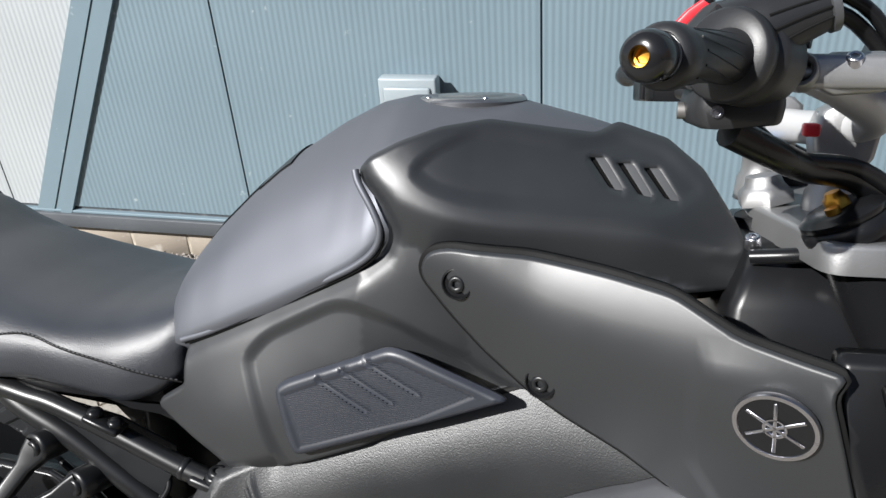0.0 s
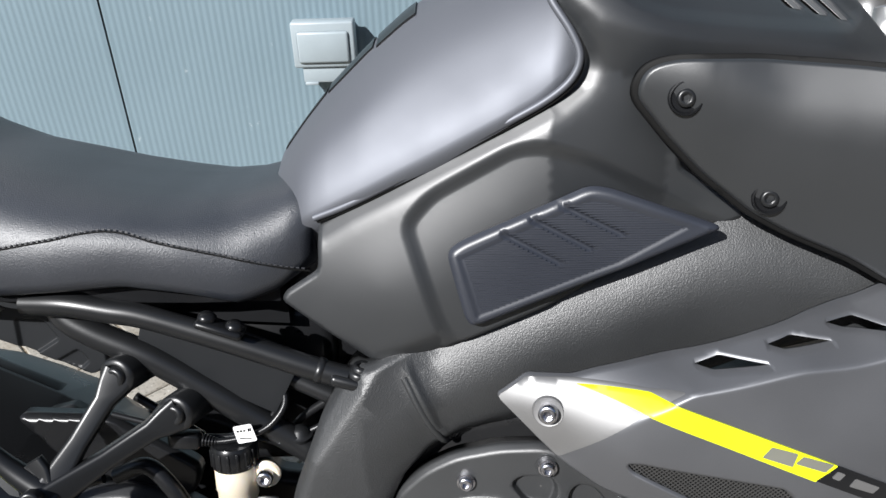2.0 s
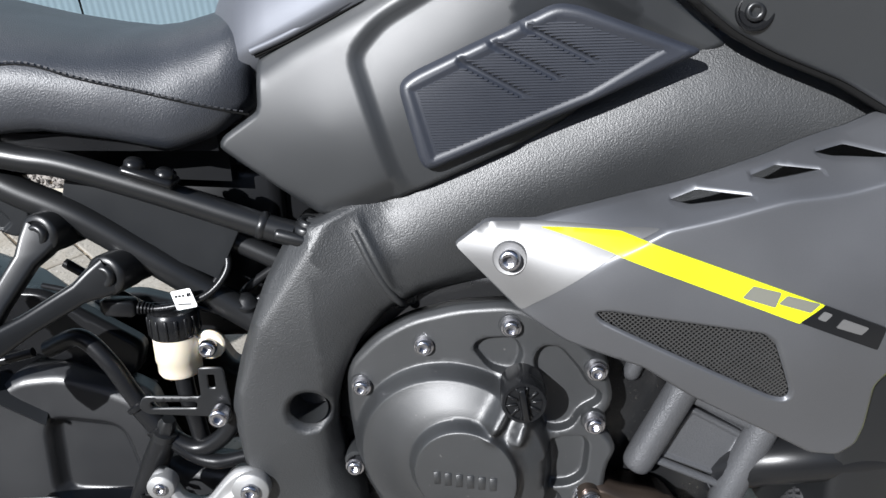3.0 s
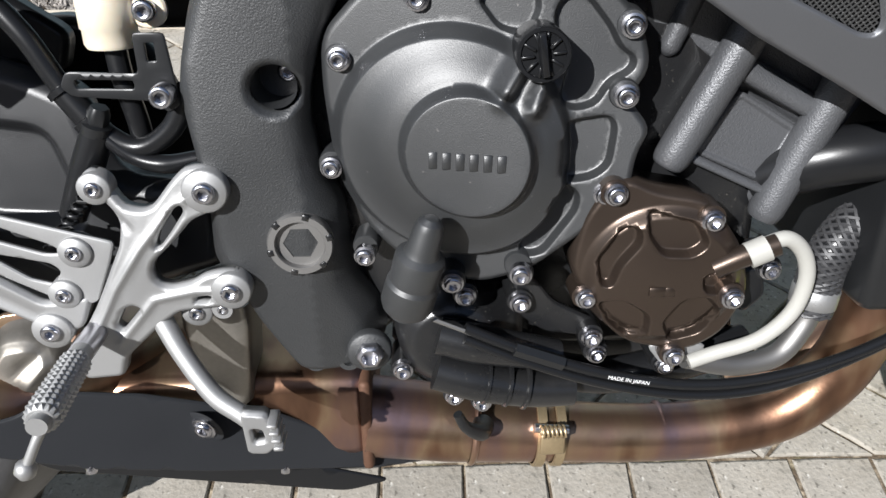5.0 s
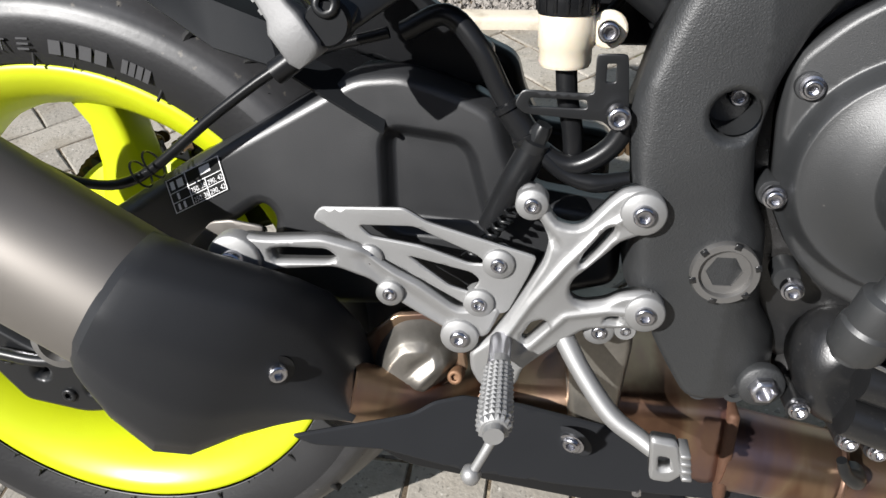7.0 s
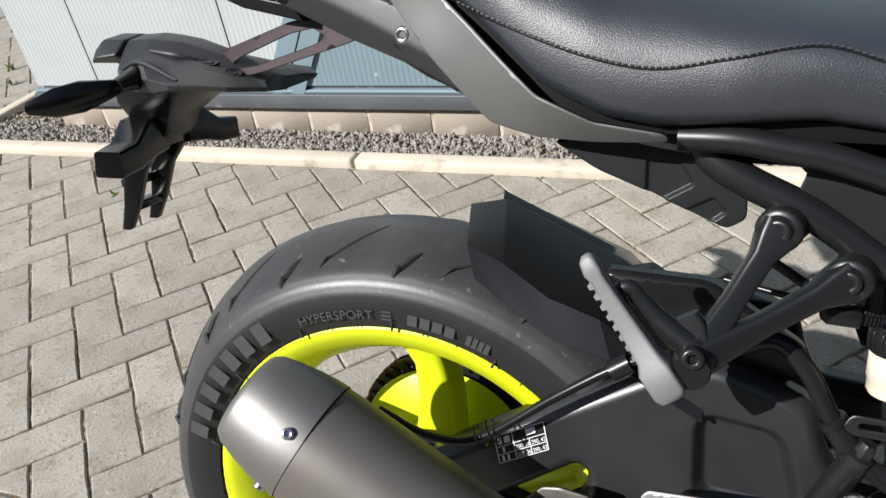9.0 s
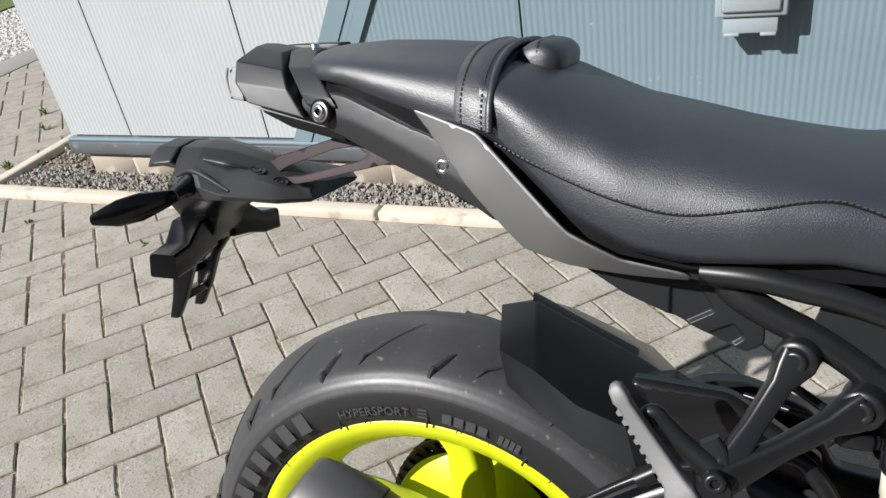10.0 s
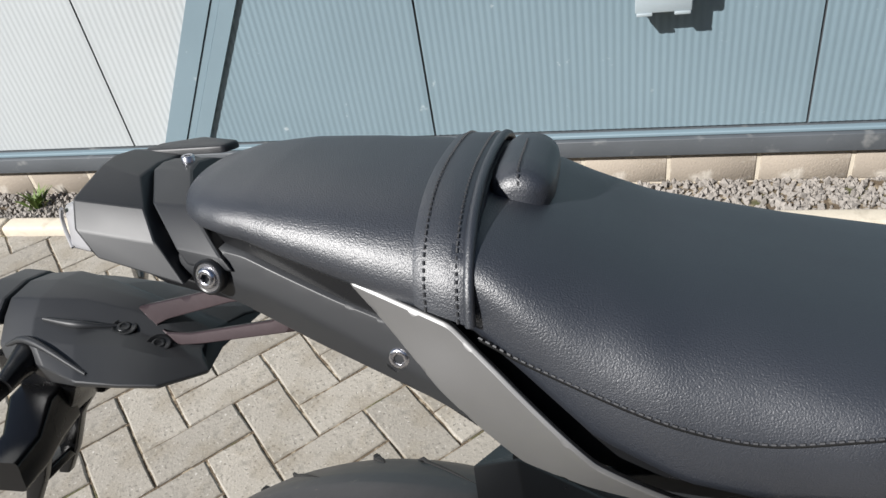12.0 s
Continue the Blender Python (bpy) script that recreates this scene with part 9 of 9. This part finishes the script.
for i in range(-60, 60):
    for j in range(-60, 60):
        k = (i - j) % 4
        if k == 0:
            cx, cy, turn = (i + 1) * PW, (j + 0.5) * PW, 0
        elif k == 3:
            cx, cy, turn = (i + 0.5) * PW, (j + 1) * PW, 1
        else:
            continue
        x = ox + cx * math.cos(A45) - cy * math.sin(A45)
        y = oy + cx * math.sin(A45) + cy * math.cos(A45)
        if not (-4.95 < x < 3.25 and 0.6 < y < 8):
            continue
        if y > Y1 + 0.1 and x > -3.3:
            continue
        ang = A45 + turn * math.pi / 2
        hx, hy = PL / 2 - JT, PW / 2 - JT
        cs, sn = math.cos(ang), math.sin(ang)
        poly = [(x + u * cs - v * sn, y + u * sn + v * cs) for u, v in ((-hx, -hy), (hx, -hy), (hx, hy), (-hx, hy))]
        whole = True
        q = clip_poly(poly, 0, 1, Y0 + JT)
        if y < Y1 + 0.3 and x > -3.4:
            q = clip_poly(q, 0, -1, -Y1)
        elif y > 2.0:
            q = clip_poly(q, -1, 0, 3.366)
        if len(q) < 3:
            continue
        whole = len(q) == 4 and all(abs(a[0] - b[0]) + abs(a[1] - b[1]) < 1e-6 for a, b in zip(q, poly))
        (near if (-2.4 < x < 0.75 and y < 2.1) else far).append((q, whole, x, y, ang))
for i in range(-48, 33):
    x = -0.0165 + PW * 1.0 * i
    near_row = (x + PW / 2, Y0 - PL / 2)
    poly = [(x + JT, Y0 - PL + JT), (x + PW - JT, Y0 - PL + JT), (x + PW - JT, Y0 - JT), (x + JT, Y0 - JT)]
    (near if -1.2 < x < 0.8 else far).append((poly, False, *near_row, math.pi / 2))
for r in range(1, 36):
    for i in range(-48, 32):
        x, y = -0.0165 + PL * 0.5 * i, Y0 - PL - PW * (r - 1)
        if i % 2 == r % 2:
            far.append(([(x + JT, y - PW + JT), (x + PL - JT, y - PW + JT), (x + PL - JT, y - JT), (x + JT, y - JT)], False, x, y, 0))
near.sort(key=lambda a: abs(a[3] - 1.0) + abs(a[2] + 0.9))
far += near[295:]
for q, whole, x, y, ang in near[:295]:
    dz = rng.uniform(-0.0015, 0.0015)
    if whole:
        m = Matrix.Translation((x, y, dz)) @ Matrix.Rotation(ang + rng.uniform(-0.008, 0.008), 4, "Z") @ Matrix.Rotation(rng.uniform(-0.006, 0.006), 4, "X")
        share("paver", rng.choice(FULL), m, paving)
    else:
        me = paver_mesh("paver", worn([(a - x, b - y) for a, b in q]))
        share("paver", me, Matrix.Translation((x, y, dz)), paving)
verts, faces = [], []
for q, whole, x, y, ang in far:
    q = worn(q, 2)
    n, o, dz = len(q), len(verts), rng.uniform(-0.0015, 0.0015)
    cx, cy = sum(p[0] for p in q) / n, sum(p[1] for p in q) / n
    verts += [(a, b, dz - 0.05) for a, b in q] + [(a, b, dz - 0.004) for a, b in q]
    verts += [(cx + (a - cx) * 0.94, cy + (b - cy) * 0.94, dz) for a, b in q]
    for r in (0, n):
        faces += [(o + r + i, o + r + (i + 1) % n, o + r + n + (i + 1) % n, o + r + n + i) for i in range(n)]
    faces.append(tuple(o + 2 * n + i for i in range(n)))
fm = bpy.data.meshes.new("far_paving")
fm.from_pydata(verts, [], faces)
fm.materials.append(PAVER)
fp = new("far_paving", fm)
fp.parent = paving
tagged(fp, "farther grey paving blocks", kind="stuff")

# bricks of the plinth
bb = box((-0.108, 0, -0.046), (0.108, 0.02, 0.046), 0.003, seg=1)
ob = finish("brick", bb, BRICKM)
brick_me = ob.data
bpy.data.objects.remove(ob)
for i in range(24):
    share("brick", brick_me, Matrix.Translation((-2.87 + 0.226 * i, WALL_Y - 0.004 + rng.uniform(0, 0.003), 0.048)), plinth)

# weeds in the joints and by the wall
WEEDM = mat("green_weed", (0.10, 0.15, 0.03), 0.6, 0.0, 0.5, 200, 0.0, 0.3)
for wx, wy, wn_, wh in ((-2.47, 2.21, 44, 0.07), (-3.47, 2.28, 16, 0.055), (-3.89, 2.89, 14, 0.05), (-3.69, 2.70, 12, 0.045), (-2.94, 1.90, 9, 0.022), (-2.34, 1.82, 8, 0.018)):
    bm = bmesh.new()
    for k in range(wn_):
        a, h, l = rng.uniform(0, 6.28), rng.uniform(0.5, 1) * wh, rng.uniform(0.3, 1) * wh
        d, sd = Vector((math.cos(a), math.sin(a), 0)), Vector((-math.sin(a), math.cos(a), 0)) * rng.uniform(0.0025, 0.006)
        o = Vector((rng.uniform(-0.012, 0.012), rng.uniform(-0.012, 0.012), 0))
        q = [o - sd * 0.4, o + sd * 0.4, o + d * l * 0.5 + sd + Vector((0, 0, h * 0.7)), o + d * l * 0.5 - sd + Vector((0, 0, h * 0.7))]
        vs = [bm.verts.new(v) for v in q]
        tip = bm.verts.new(o + d * l + Vector((0, 0, h)))
        bm.faces.new(vs)
        bm.faces.new((vs[3], vs[2], tip))
    weed = finish("weed", bm, WEEDM)
    tagged(weed, "small green weed growing from a joint", "weed", "weeds in the paving")
    weed.location = (wx, wy, -0.004)
